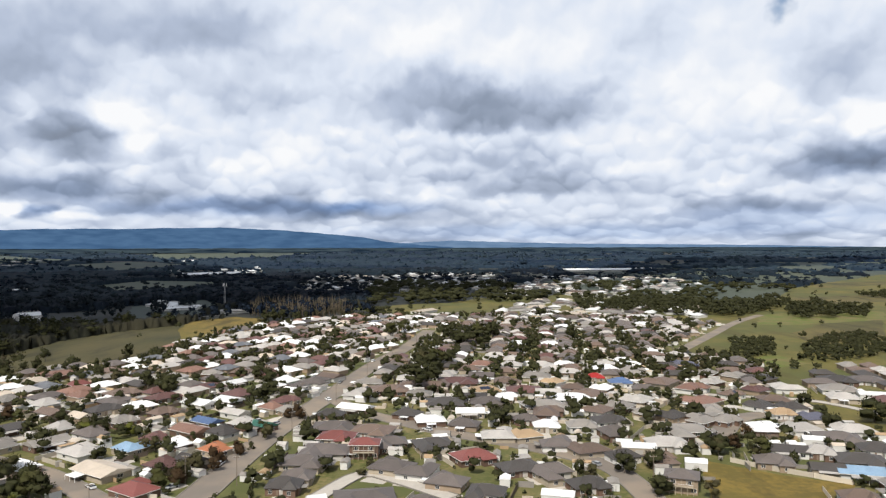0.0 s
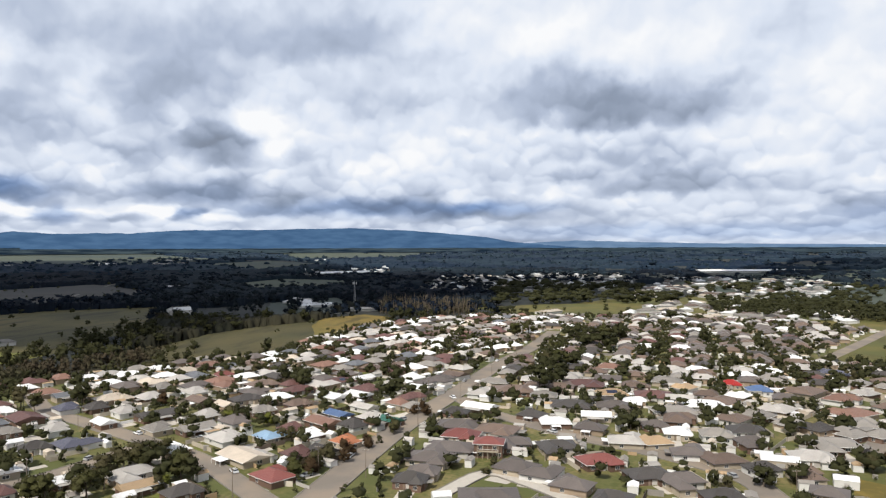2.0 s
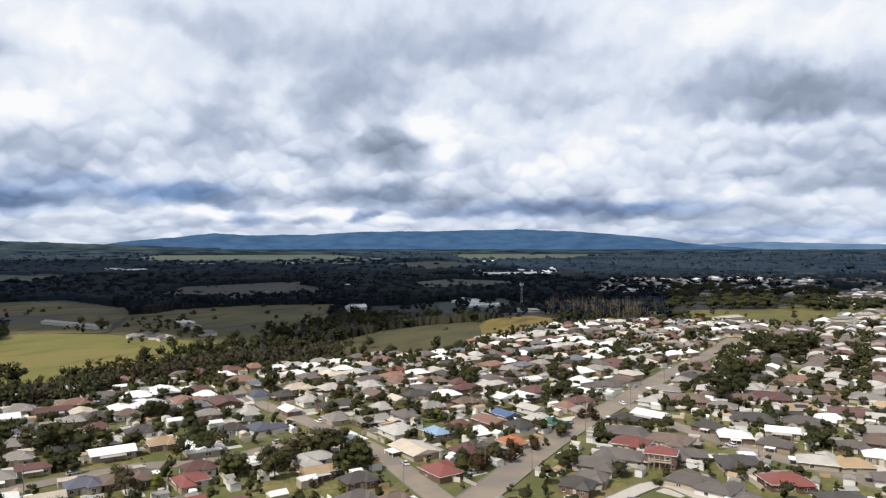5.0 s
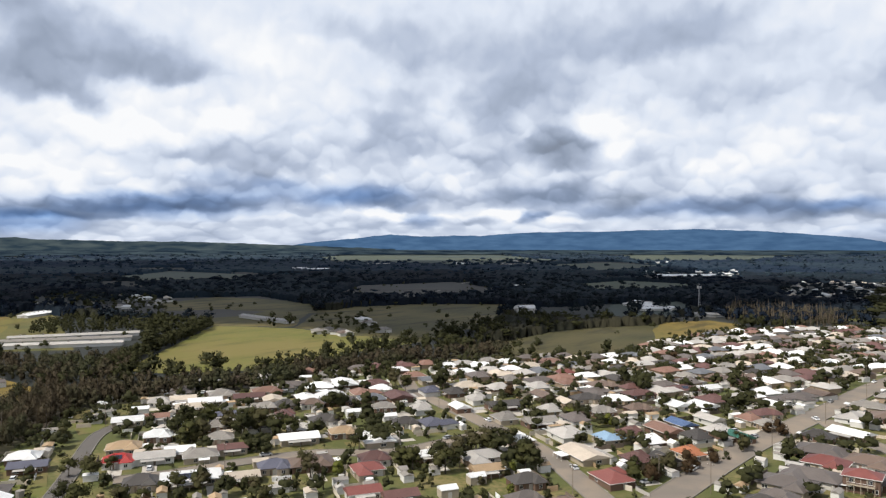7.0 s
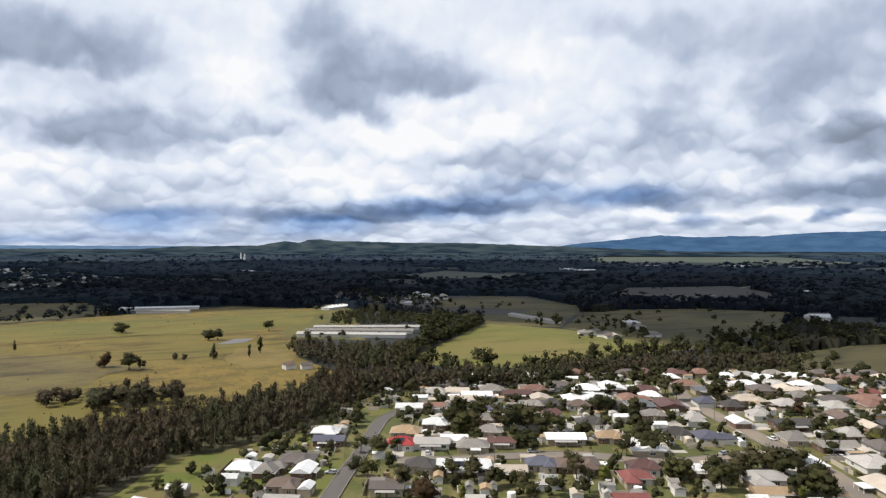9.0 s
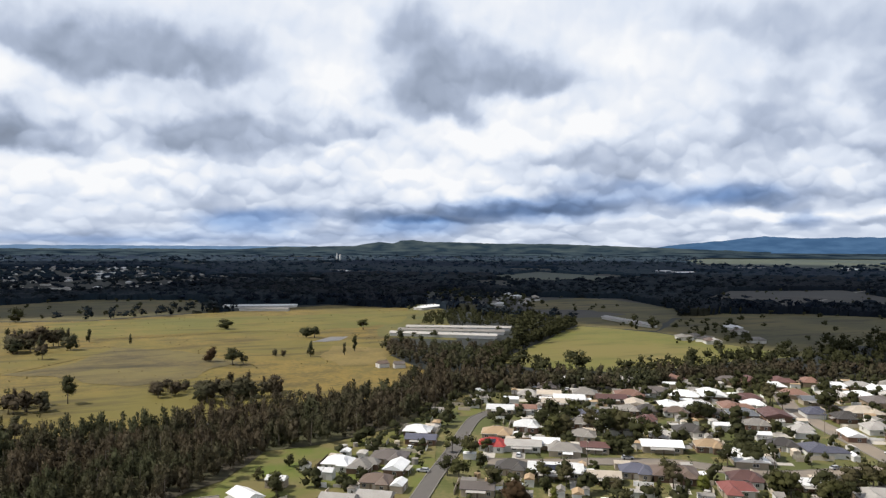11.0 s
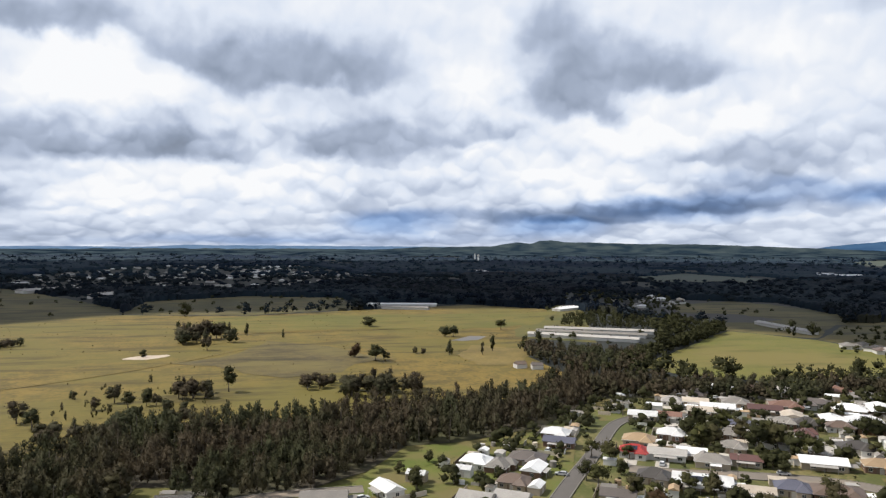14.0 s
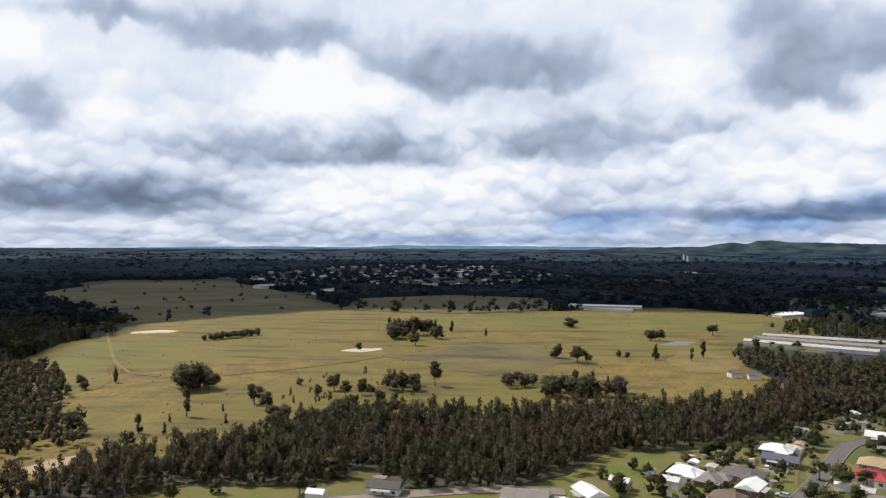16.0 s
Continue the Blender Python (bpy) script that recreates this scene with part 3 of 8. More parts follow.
def road(name, pts, width, mat, label, kerbs=True):
    lift = 0.05 + 0.004 * len(FIELDS)
    FIELDS.append(name)
    line = curve_points(pts, 5.0)
    sides = []
    for i, p in enumerate(line):
        d = (line[min(i + 1, len(line) - 1)] - line[max(i - 1, 0)]).normalized()
        sides.append(Vector((-d.y, d.x, 0)))
    w = width / 2
    verts, faces = [], []
    for p, s in zip(line, sides):
        for k in (-w, 0, w):
            q = p + s * k
            verts.append((q.x, q.y, gz(q.x, q.y) + lift + (0.08 if k == 0 else 0)))
    for i in range(len(line) - 1):
        a = 3 * i
        faces += [(a + 1, a, a + 3, a + 4), (a + 2, a + 1, a + 4, a + 5)]
    top = tagged(new(name, raw_mesh(name, verts, faces, (mat,))), label, "road", kind="structure")
    if kerbs:
        for side in (-1, 1):
            v, f = [], []
            for p, s in zip(line, sides):
                for k, z in ((w, 0.0), (w, lift + 0.14), (w + 0.35, lift + 0.14), (w + 0.35, 0.0)):
                    q = p + s * side * k
                    v.append((q.x, q.y, z))
            for i in range(len(line) - 1):
                a = 4 * i
                f += [(a + j, a + j + 1, a + 5 + j, a + 4 + j) for j in range(3)]
            part("kerb", raw_mesh("kerb", v, f, (KERB,)), top)
    return line


# ---- houses ----


def hip_roof(L, D, z, rise_h, over=0.55, thick=0.16, gable=False):
    """Closed roof body over a rectangle; the ridge runs along x."""
    a, b = L / 2 + over, D / 2 + over
    run = 0.0 if gable else min(b, a * 0.9)
    pts = [(-a, -b, z), (a, -b, z), (a, b, z), (-a, b, z), (-a + run, 0, z + rise_h), (a - run, 0, z + rise_h)]
    low = [(-a, -b, z - thick), (a, -b, z - thick), (a, b, z - thick), (-a, b, z - thick)]
    faces = [(0, 1, 5, 4), (2, 3, 4, 5), (1, 2, 5), (3, 0, 4), (6, 7, 1, 0), (7, 8, 2, 1), (8, 9, 3, 2), (9, 6, 0, 3), (9, 8, 7, 6)]
    return pts + low, faces


def make_house(style):
    """One house at the origin: long side along x, front towards -y."""
    L, D, H = {"hip": (16, 12, 2.7), "ell": (16, 10, 2.7), "gable": (15, 9.5, 2.8), "two": (12, 10, 5.4), "shed": (14, 8, 3.0)}[style]
    home = new("house")
    walls, roof = Build().box(-L / 2, -D / 2, 0, L / 2, D / 2, H), Build()
    gable = style in ("gable", "shed")
    rh = {"hip": 2.5, "ell": 2.2, "gable": 1.7, "two": 2.0, "shed": 1.2}[style]
    roof.poly(*hip_roof(L, D, H + 0.1, rh, gable=gable, over=0.2 if style == "shed" else 0.6))
    if gable:
        for s in (-1, 1):
            x = s * L / 2
            walls.poly([(x, -D / 2, H), (x, D / 2, H), (x, 0, H + rh * 0.9), (x - s * 0.2, -D / 2, H), (x - s * 0.2, D / 2, H), (x - s * 0.2, 0, H + rh * 0.9)],
                       [(0, 1, 2), (5, 4, 3), (0, 3, 4, 1), (1, 4, 5, 2), (2, 5, 3, 0)])
    wing = style in ("ell", "hip")
    if wing:
        x0, wl, wd = (-L / 4, 7.0, 6.0) if style == "ell" else (L / 4, 6.0, 2.6)
        walls.box(x0 - wl / 2, -D / 2 - wd, 0, x0 + wl / 2, -D / 2 + 0.1, H - 0.01)
        v, f = hip_roof(D / 2 + wd + 1.5, wl, H + 0.11, rh * 0.86, over=0.6)
        cy = -D / 2 - wd + (D / 2 + wd + 1.5) / 2
        roof.poly([(x0 + p[1], cy + p[0], p[2]) for p in v], [tuple(reversed(q)) for q in f])
    part("wall", walls.mesh("wall", WALL["cream"]), home)
    top = part("roof", roof.mesh("roof", ROOF["grey"]), home)
    if not gable:
        ridge = Build()
        run = min(D / 2 + 0.6, (L / 2 + 0.6) * 0.9)
        ridge.tube((-L / 2 - 0.6 + run, 0, H + 0.12 + rh), (L / 2 + 0.6 - run, 0, H + 0.12 + rh), 0.14, 0.14, 6)
        part("ridge_cap", ridge.mesh("ridge_cap", DARK_TRIM), top)
    a, b, z = L / 2 + 0.62, D / 2 + 0.62, H - 0.1
    gut = Build()
    if style != "shed":
        gut.box(-a - 0.1, -b - 0.1, z, a + 0.1, -b, z + 0.18).box(-a - 0.1, b, z, a + 0.1, b + 0.1, z + 0.18)
        if not gable:
            gut.box(-a - 0.1, -b, z, -a, b, z + 0.18).box(a, -b, z, a + 0.1, b, z + 0.18)
        part("gutter", gut.mesh("gutter", TRIM), home)
    frame_me = Build().box(-0.95, -0.06, -0.7, 0.95, 0.0, -0.6).box(-0.95, -0.06, 0.6, 0.95, 0.0, 0.7).box(-0.95, -0.06, -0.6, -0.87, 0.0, 0.6) \
        .box(0.87, -0.06, -0.6, 0.95, 0.0, 0.6).box(-0.04, -0.05, -0.6, 0.04, 0.0, 0.6).mesh("window", TRIM)
    pane_me = Build().box(-0.87, -0.03, -0.6, 0.87, -0.004, 0.6).mesh("pane", PANE)
    spots = []
    front = -D / 2 - (6.0 if style == "ell" else 2.6 if style == "hip" else 0)
    if style == "ell":
        spots += [(-L / 4, front, 1.5, 0), (3.0, -D / 2, 1.5, 0)]
    elif style == "hip":
        spots += [(L / 4, front, 1.5, 0), (-5.5, -D / 2, 1.5, 0)]
    elif style != "shed":
        spots += [(-L / 4, -D / 2, 1.5, 0), (L / 4 + 1.5, -D / 2, 1.5, 0)]
    if style == "two":
        spots += [(-L / 4, -D / 2, 4.1, 0), (L / 4 - 0.3, -D / 2, 4.1, 0), (L / 2, 0, 4.1, 90), (-L / 2, 1, 4.1, -90)]
    if style != "shed":
        spots += [(L / 2, 1.0, 1.5, 90), (-L / 2, -1.0, 1.5, -90), (2.5, D / 2, 1.5, 180)]
    for x, y, zz, turn in spots:
        w = part("window", frame_me, home, at=pose(x, y, zz, 0, 0, turn))
        part("pane", pane_me, w)
    if style != "shed":
        dx = 0.2 if style != "hip" else -2.2
        part("door", Build().box(dx - 0.45, -D / 2 - 0.05, 0, dx + 0.45, -D / 2 - 0.002, 2.05).mesh("door", DOOR), home)
    if style in ("hip", "ell", "shed"):
        gx = {"hip": L / 4 - 9.2, "ell": L / 2 - 2.6, "shed": 0.0}[style]
        gx = -L / 2 + 2.4 if style == "hip" else gx
        if style == "hip":
            gx = 0.4
        part("garage_door", Build().box(gx - 1.6, -D / 2 - 0.06, 0, gx + 1.6, -D / 2 - 0.003, 2.2).mesh("garage_door", GARAGE), home)
    if style == "gable":
        ver = Build().poly([(-5, -D / 2 - 3.0, 2.35), (4, -D / 2 - 3.0, 2.35), (4, -D / 2 - 0.3, 2.62), (-5, -D / 2 - 0.3, 2.62),
                            (-5, -D / 2 - 3.0, 2.27), (4, -D / 2 - 3.0, 2.27), (4, -D / 2 - 0.3, 2.54), (-5, -D / 2 - 0.3, 2.54)],
                           [(0, 1, 2, 3), (7, 6, 5, 4), (0, 4, 5, 1), (1, 5, 6, 2), (2, 6, 7, 3), (3, 7, 4, 0)])
        for px in (-4.8, -0.5, 3.8):
            ver.box(px - 0.06, -D / 2 - 2.9, 0, px + 0.06, -D / 2 - 2.78, 2.3)
        part("verandah", ver.mesh("verandah", ROOF["pale"]), home)
    if style == "two":
        part("balcony", Build().box(-4.5, -D / 2 - 1.8, 2.75, 4.5, -D / 2 - 0.02, 2.95).mesh("balcony", WALL["cream"]), home)
        for i in range(5):
            px = -4.4 + i * 2.2
            part("column", Build().box(px - 0.12, -D / 2 - 1.75, 0, px + 0.12, -D / 2 - 1.5, 5.3).mesh("column", WALL["cream"]), home)
        part("balcony_rail", Build().box(-4.5, -D / 2 - 1.78, 3.75, 4.5, -D / 2 - 1.68, 3.85).mesh("balcony_rail", TRIM), home)
    home["size"] = (L, D)
    return home


def solar_mesh():
    return Build().box(-3.0, -1.5, 0, 3.0, 1.5, 0.06).mesh("solar_panel", material("solar_cells", (0.018, 0.022, 0.04), (0.025, 0.03, 0.055), rough=0.25, spec=0.5))


def patio_mesh(mat):
    b = Build().poly([(-2.6, -1.7, 2.45), (2.6, -1.7, 2.45), (2.6, 1.7, 2.25), (-2.6, 1.7, 2.25), (-2.6, -1.7, 2.37), (2.6, -1.7, 2.37), (2.6, 1.7, 2.17), (-2.6, 1.7, 2.17)],
                     [(0, 1, 2, 3), (7, 6, 5, 4), (0, 4, 5, 1), (1, 5, 6, 2), (2, 6, 7, 3), (3, 7, 4, 0)])
    for px in (-2.5, 0.0, 2.5):
        b.box(px - 0.06, 1.55, 0, px + 0.06, 1.67, 2.25)
    return b.mesh("patio_roof", mat)


SOLAR_ME = solar_mesh()
PATIO_ME = [patio_mesh(ROOF["white"]), patio_mesh(ROOF["grey"])]
STYLES = {s: make_house(s) for s in ("hip", "ell", "gable", "two", "shed")}
HOMES = []
pick = random.Random(11)


def house(x, y, turn, L, D, roof="grey", style="hip", wall=""):
    """A house with its middle at x, y, its long side at that turn, L by D metres over the walls."""
    src = STYLES[style]
    l0, d0 = src["size"]
    wing = {"ell": 6.0, "hip": 2.6}.get(style, 0.0) * D / d0
    reach = D / 2 + wing
    tip = (x + reach * math.sin(radians(turn)), y - reach * math.cos(radians(turn)))
    if wing and not clear_of(*tip, ROAD_POINTS, 7.5):
        turn += 180  # the wing points away from the street
    m = pose(x, y, 0, 0, 0, turn) @ Matrix.Diagonal((L / l0, D / d0, 0.86 + pick.uniform(-0.05, 0.07), 1))
    ob = copy_thing(src, m)
    wall = wall or pick.choice(("cream", "brick", "white", "white", "tan", "cream", "brick") if style != "shed" else ("white", "cream"))
    for c in ob.children:
        if c.name.startswith(("roof", "wall")):
            c.material_slots[0].link = "OBJECT"
            c.material_slots[0].material = ROOF[roof] if c.name.startswith("roof") else WALL[wall]
    dark_roof = roof in ("charcoal", "slate", "brown", "maroon", "navy", "green")
    if math.hypot(x, y) > 360:
        extra = [c for c in ob.children if c.name.startswith("window")][2:]
        extra += [k for c in extra for k in c.children] + [k for c in ob.children if c.name.startswith("roof") for k in c.children]
        for c in extra:
            bpy.data.objects.remove(c)
    for c in ob.children:
        if c.name.startswith("gutter") and dark_roof:
            c.material_slots[0].link = "OBJECT"
            c.material_slots[0].material = DARK_TRIM
    words = {"hip": "single-storey house", "ell": "single-storey L-shaped house", "gable": "single-storey cottage", "two": "two-storey house", "shed": "shed"}[style]
    tagged(ob, f"{words} with a {ROOF_WORDS[roof]} roof and {wall} walls", "shed" if style == "shed" else "house", "sheds of the town" if style == "shed" else "houses of the town")
    if style == "shed":
        ob.name = "shed"
    if style in ("hip", "gable") and pick.random() < 0.03:
        slope = {"hip": math.atan2(2.5, 6.6), "gable": math.atan2(1.7, 5.35)}[style]
        up = {"hip": (2.7 + 0.1 + 1.25, -3.3), "gable": (2.8 + 0.1 + 0.85, -2.7)}[style]
        part("solar_panel", SOLAR_ME, ob, "dark blue solar array", Matrix.Translation((pick.uniform(-2, 2), up[1], up[0] + 0.07)) @ Matrix.Rotation(slope, 4, "X"))
    if style != "shed" and pick.random() < 0.6:
        side = pick.choice((-1, 1))
        part("patio_roof", PATIO_ME[pick.choice((0, 0, 1))], ob, at=pose(pick.uniform(-3, 3) if side > 0 else l0 / 2 + 1.9, d0 / 2 + 1.95 if side > 0 else pick.uniform(-2, 1), 0, 0, 0, 0 if side > 0 else 90))
    HOMES.append((x, y, turn, L, D))
    return ob


# ---- trees ----


def ico(level):
    bm = bmesh.new()
    bmesh.ops.create_icosphere(bm, subdivisions=level, radius=1.0)
    v = np.array([p.co[:] for p in bm.verts])
    f = np.array([[q.index for q in p.verts] for p in bm.faces])
    bm.free()
    return v, f


ICO = {1: ico(1), 2: ico(2)}


def unit(a):
    return a / (np.linalg.norm(a, axis=1)[:, None] + 1e-6)


def crown_arrays(rs, clumps, sprays, leaf, core=0.78, level=1, upright=0.0):
    """Foliage from clumps (centre and radii): a rough core in each and many small leaf sprays round it. Gives points, triangles and soft normals."""
    vs, fs, ns, k = [], [], [], 0
    iv, jf = ICO[level]
    heart = np.mean([c for c, _ in clumps], axis=0) - (0, 0, 1.5)
    for c, rad in clumps:
        c, rad = np.array(c), np.array(rad)
        v = iv * rad * core * rs.uniform(0.65, 1.2, (len(iv), 1)) + c
        vs.append(v)
        fs.append(jf + k)
        ns.append(unit(0.5 * iv + 0.8 * unit(v - heart) + 0.3 * rs.normal(size=(len(iv), 3))))
        k += len(v)
        d = unit(rs.normal(size=(sprays, 3)))
        p = c + d * rad * rs.uniform(0.55, 1.12, (sprays, 1))
        t = unit(np.cross(d, rs.normal(size=(sprays, 3))))
        b = d * rs.uniform(0.0, 1.0, (sprays, 1)) + np.array((0, 0, 1)) * (rs.uniform(-0.3, 0.9, (sprays, 1)) + upright) + t * rs.uniform(-0.4, 0.4, (sprays, 1))
        s = leaf * rs.uniform(0.6, 1.4, (sprays, 1))
        q = np.stack([p - t * s * 0.42, p + t * s * 0.42, p + b * s], axis=1)
        back = np.einsum("ij,ij->i", np.cross(q[:, 1] - q[:, 0], q[:, 2] - q[:, 0]), d) < 0
        q[back] = q[back][:, ::-1]
        vs.append(q.reshape(-1, 3))
        ns.append(np.repeat(unit(0.5 * d + 0.8 * unit(p - heart) + 0.3 * rs.normal(size=(sprays, 3))), 3, axis=0))
        fs.append(np.arange(sprays * 3).reshape(-1, 3) + k)
        k += sprays * 3
    return np.concatenate(vs), np.concatenate(fs), np.concatenate(ns)


def clumps_for(kind, rs, n):
    """Clump places of a tree about 10 m high."""
    out = []
    for i in range(n):
        a, u = rs.uniform(0, 2 * math.pi), rs.uniform(0, 1)
        if kind == "gum":
            z = 3.2 + 5.6 * u
            r = rs.uniform(0.4, 1.0) * 3.3 * math.sin(math.pi * (0.22 + 0.68 * u))
            s = rs.uniform(1.3, 2.0)
            rad = (s, s, s * 0.8)
        elif kind == "round":
            z = 1.9 + 6.2 * u
            r = rs.uniform(0.3, 1.0) * 3.3 * math.sin(math.pi * (0.25 + 0.62 * u))
            s = rs.uniform(1.5, 2.3)
            rad = (s, s, s * 0.9)
        elif kind == "scrub":
            z = 1.6 + 7.2 * u
            r = rs.uniform(0.2, 1.0) * 2.3 * math.sin(math.pi * (0.3 + 0.62 * u))
            s = rs.uniform(0.8, 1.3)
            rad = (s, s, s * 1.9)
        elif kind == "tall":
            z = 2.0 + 7.4 * u
            r = rs.uniform(0.1, 1.0) * 1.7 * (1.15 - u) ** 0.6
            s = rs.uniform(0.65, 1.0)
            rad = (s, s, s * 2.0)
        else:
            z = 1.2 + 6.0 * u
            r = rs.uniform(0.2, 1.0) * 4.5 * (1.1 - u)
            s = rs.uniform(1.4, 2.2)
            rad = (s, s, s)
        out.append(((r * math.cos(a), r * math.sin(a), z), rad))
    return out


def trunk_mesh(kind, rs):
    b = Build()
    top = {"gum": 7.0, "round": 5.0, "tall": 8.0, "shrub": 3.0}[kind]
    lean = rs.uniform(-0.4, 0.4, 2)
    b.tube((0, 0, -0.2), (lean[0] * 0.5, lean[1] * 0.5, top * 0.5), 0.28, 0.19, 7)
    b.tube((lean[0] * 0.5, lean[1] * 0.5, top * 0.5), (lean[0], lean[1], top), 0.19, 0.06, 6)
    for i in range(5):
        a, z = i * 1.3 + rs.uniform(0, 1), top * rs.uniform(0.35, 0.7)
        reach = {"gum": 2.4, "round": 2.2, "tall": 0.9, "shrub": 2.0}[kind]
        b.tube((lean[0] * z / top, lean[1] * z / top, z), (reach * math.cos(a), reach * math.sin(a), z + top * 0.28), 0.11, 0.03, 5)
    return b.mesh("trunk", BARK, True)


def make_tree(kind, leaf, seed, n=None, sprays=60, size=0.52):
    rs = np.random.RandomState(seed)
    n = n or {"gum": 17, "round": 16, "tall": 13, "shrub": 9}[kind]
    v, f, nor = crown_arrays(rs, clumps_for(kind, rs, n), sprays, size, 0.74, 1)
    t = new("tree" if kind != "shrub" else "shrub")
    part("trunk", trunk_mesh(kind, rs), t)
    part("crown", big_mesh("crown", v, f, LEAF[leaf], nor), t)
    return t


TREES = {}
for i, (kind, leaf) in enumerate((("gum", "gum"), ("round", "dark"), ("tall", "wood"), ("gum", "wood"), ("round", "gum"), ("round", "bright"), ("round", "rust"), ("tall", "dark"), ("shrub", "gum"), ("shrub", "dark"), ("gum", "dark"), ("gum", "rust"), ("round", "wood"))):
    TREES[kind, leaf] = [make_tree(kind, leaf, 40 + 10 * i + j) for j in range(3)]
LEAF_WORDS = {"gum": "olive-green", "dark": "dark green", "wood": "grey-brown", "bright": "yellow-green", "rust": "rust-brown"}
KIND_WORDS = {"gum": "gum tree with a broken crown", "round": "dense rounded tree", "tall": "narrow upright tree", "shrub": "low spreading shrub"}
TREE_SPOTS = []


def tree(x, y, h, kind="gum", leaf="gum", wide=1.0, beside="among the yards"):
    src = pick.choice(TREES[kind, leaf])
    s = h / 10.0
    ob = copy_thing(src, pose(x, y, gz(x, y), 0, 0, pick.uniform(0, 360)) @ Matrix.Diagonal((s * wide, s * wide, s, 1)))
    tagged(ob, f"{LEAF_WORDS[leaf]} {KIND_WORDS[kind]} {beside}", "shrub" if kind == "shrub" else "tree", "trees of the town and fields")
    TREE_SPOTS.append((x, y))
    return ob


def wood_templates(kind, count, n, sprays, size, seed, core=0.62, upright=0.0):
    out = []
    for i in range(count):
        rs = np.random.RandomState(seed + i)
        out.append(crown_arrays(rs, clumps_for(kind, rs, n), sprays, size, core, 1, upright))
    return out


def woods(name, mat, spots, templates, label, seed=5, category="woodland"):
    """Many trees as one body of foliage. spots: x, y, height, width factor."""
    rs = np.random.RandomState(seed)
    vs, fs, ns, k = [], [], [], 0
    for x, y, h, wide in spots:
        v, f, nor = templates[rs.randint(len(templates))]
        a = rs.uniform(0, 2 * math.pi)
        s = h / 10
        c, d = math.cos(a) * s * wide, math.sin(a) * s * wide
        w = np.empty_like(v)
        w[:, 0], w[:, 1], w[:, 2] = v[:, 0] * c - v[:, 1] * d + x, v[:, 0] * d + v[:, 1] * c + y, v[:, 2] * s + gz(x, y)
        vs.append(w)
        fs.append(f + k)
        ca, sa = math.cos(a), math.sin(a)
        ns.append(np.stack([nor[:, 0] * ca - nor[:, 1] * sa, nor[:, 0] * sa + nor[:, 1] * ca, nor[:, 2]], 1))
        k += len(v)
    return tagged(new(name, big_mesh(name, np.concatenate(vs), np.concatenate(fs), mat, np.concatenate(ns))), label, category, kind="stuff")


def spread(poly, spacing, rs, jitter=0.45):
    xs, ys = [p[0] for p in poly], [p[1] for p in poly]
    out = []
    y = min(ys)
    while y < max(ys):
        x = min(xs)
        while x < max(xs):
            px, py = x + rs.uniform(-jitter, jitter) * spacing, y + rs.uniform(-jitter, jitter) * spacing
            if inside(px, py, poly):
                out.append((px, py))
            x += spacing
        y += spacing
    return out


WOOD_MID = wood_templates("scrub", 7, 9, 48, 0.5, 300, 0.55, 0.7) + wood_templates("tall", 3, 8, 48, 0.48, 320, 0.45, 0.7)
WOOD_OFF = wood_templates("scrub", 5, 7, 28, 0.74, 340, 0.7, 0.4) + wood_templates("gum", 2, 7, 26, 0.78, 350, 0.68, 0.2)
FAR_CLUMP = wood_templates("gum", 5, 3, 9, 1.6, 360, 1.1)
FAR_TINY = wood_templates("shrub", 5, 1, 7, 2.6, 380, 1.5)

# ---- land cover ----
TOWN_EDGE = [(-219.8, 35.3), (-255.5, 75.6), (-283.8, 112.6), (-328, 156.6), (-352, 203.3), (-329, 264.7), (-290.0, 355), (-285.9, 356), (-254.1, 414), (-251.3, 404), (-197.5, 458), (-199.3, 553), (-170.9, 665), (-96.5, 741), (68.6, 749), (183.6, 734), (266.3, 665), (160.2, 492), (205.2, 435), (177.3, 382), (168.3, 305), (169.7, 273.2)] + [(230, 190), (120, 120), (-60, 120)]
field("near_pasture", PASTURE, [(-195.1, -148.7), (-205.4, -135.9), (-236.6, -125.2), (-260.8, -86.7), (-290.8, -54.5), (-317, 41.1), (-341, 131.1), (-221.4, 100.6), (-91.0, 33.3), (-87.9, -30.4), (-128.3, -97.7)], "rough grass below the wood")
field("back_pasture", PASTURE, [(-109.0, 708), (52.3, 1004), (278.9, 1115), (405, 992), (338, 742), (213.7, 533), (155.8, 623), (8.3, 670)], "olive pasture behind the town")
field("town_ground", TOWN, TOWN_EDGE, "patchy lawns and bare earth between the houses")
GOLD_EDGE = [(-345, -277.7), (-450, -294.8), (-543, -319), (-596, -306), (-670, -328), (-750, -262.5), (-852, -160.5), (-815, -23.4), (-875, 112.7), (-926, 262.9), (-841, 342), (-614, 236.0), (-488, 176.6), (-422, 175.2), (-384, 174.3), (-341, 131.1), (-317, 41.1), (-304, -32.6), (-290.8, -54.5), (-261.2, -80.5), (-243.6, -114.8), (-206.3, -136.5), (-197.2, -150.3)]
field("dry_field", GOLD, GOLD_EDGE, "wide rolling paddock of dry golden grass")
GREEN_EDGE = [(-417, 230.1), (-585, 417), (-510, 449), (-354, 441), (-356, 378), (-346, 287.4), (-384, 242.4)]
field("green_field", GRASS, GREEN_EDGE, "smooth green mown paddock beside the trees")
field("green_verge", PASTURE, [(-628, 222.0), (-913, 382), (-808, 373), (-530, 256.6), (-577, 204.1)], "green paddock beside the long sheds")
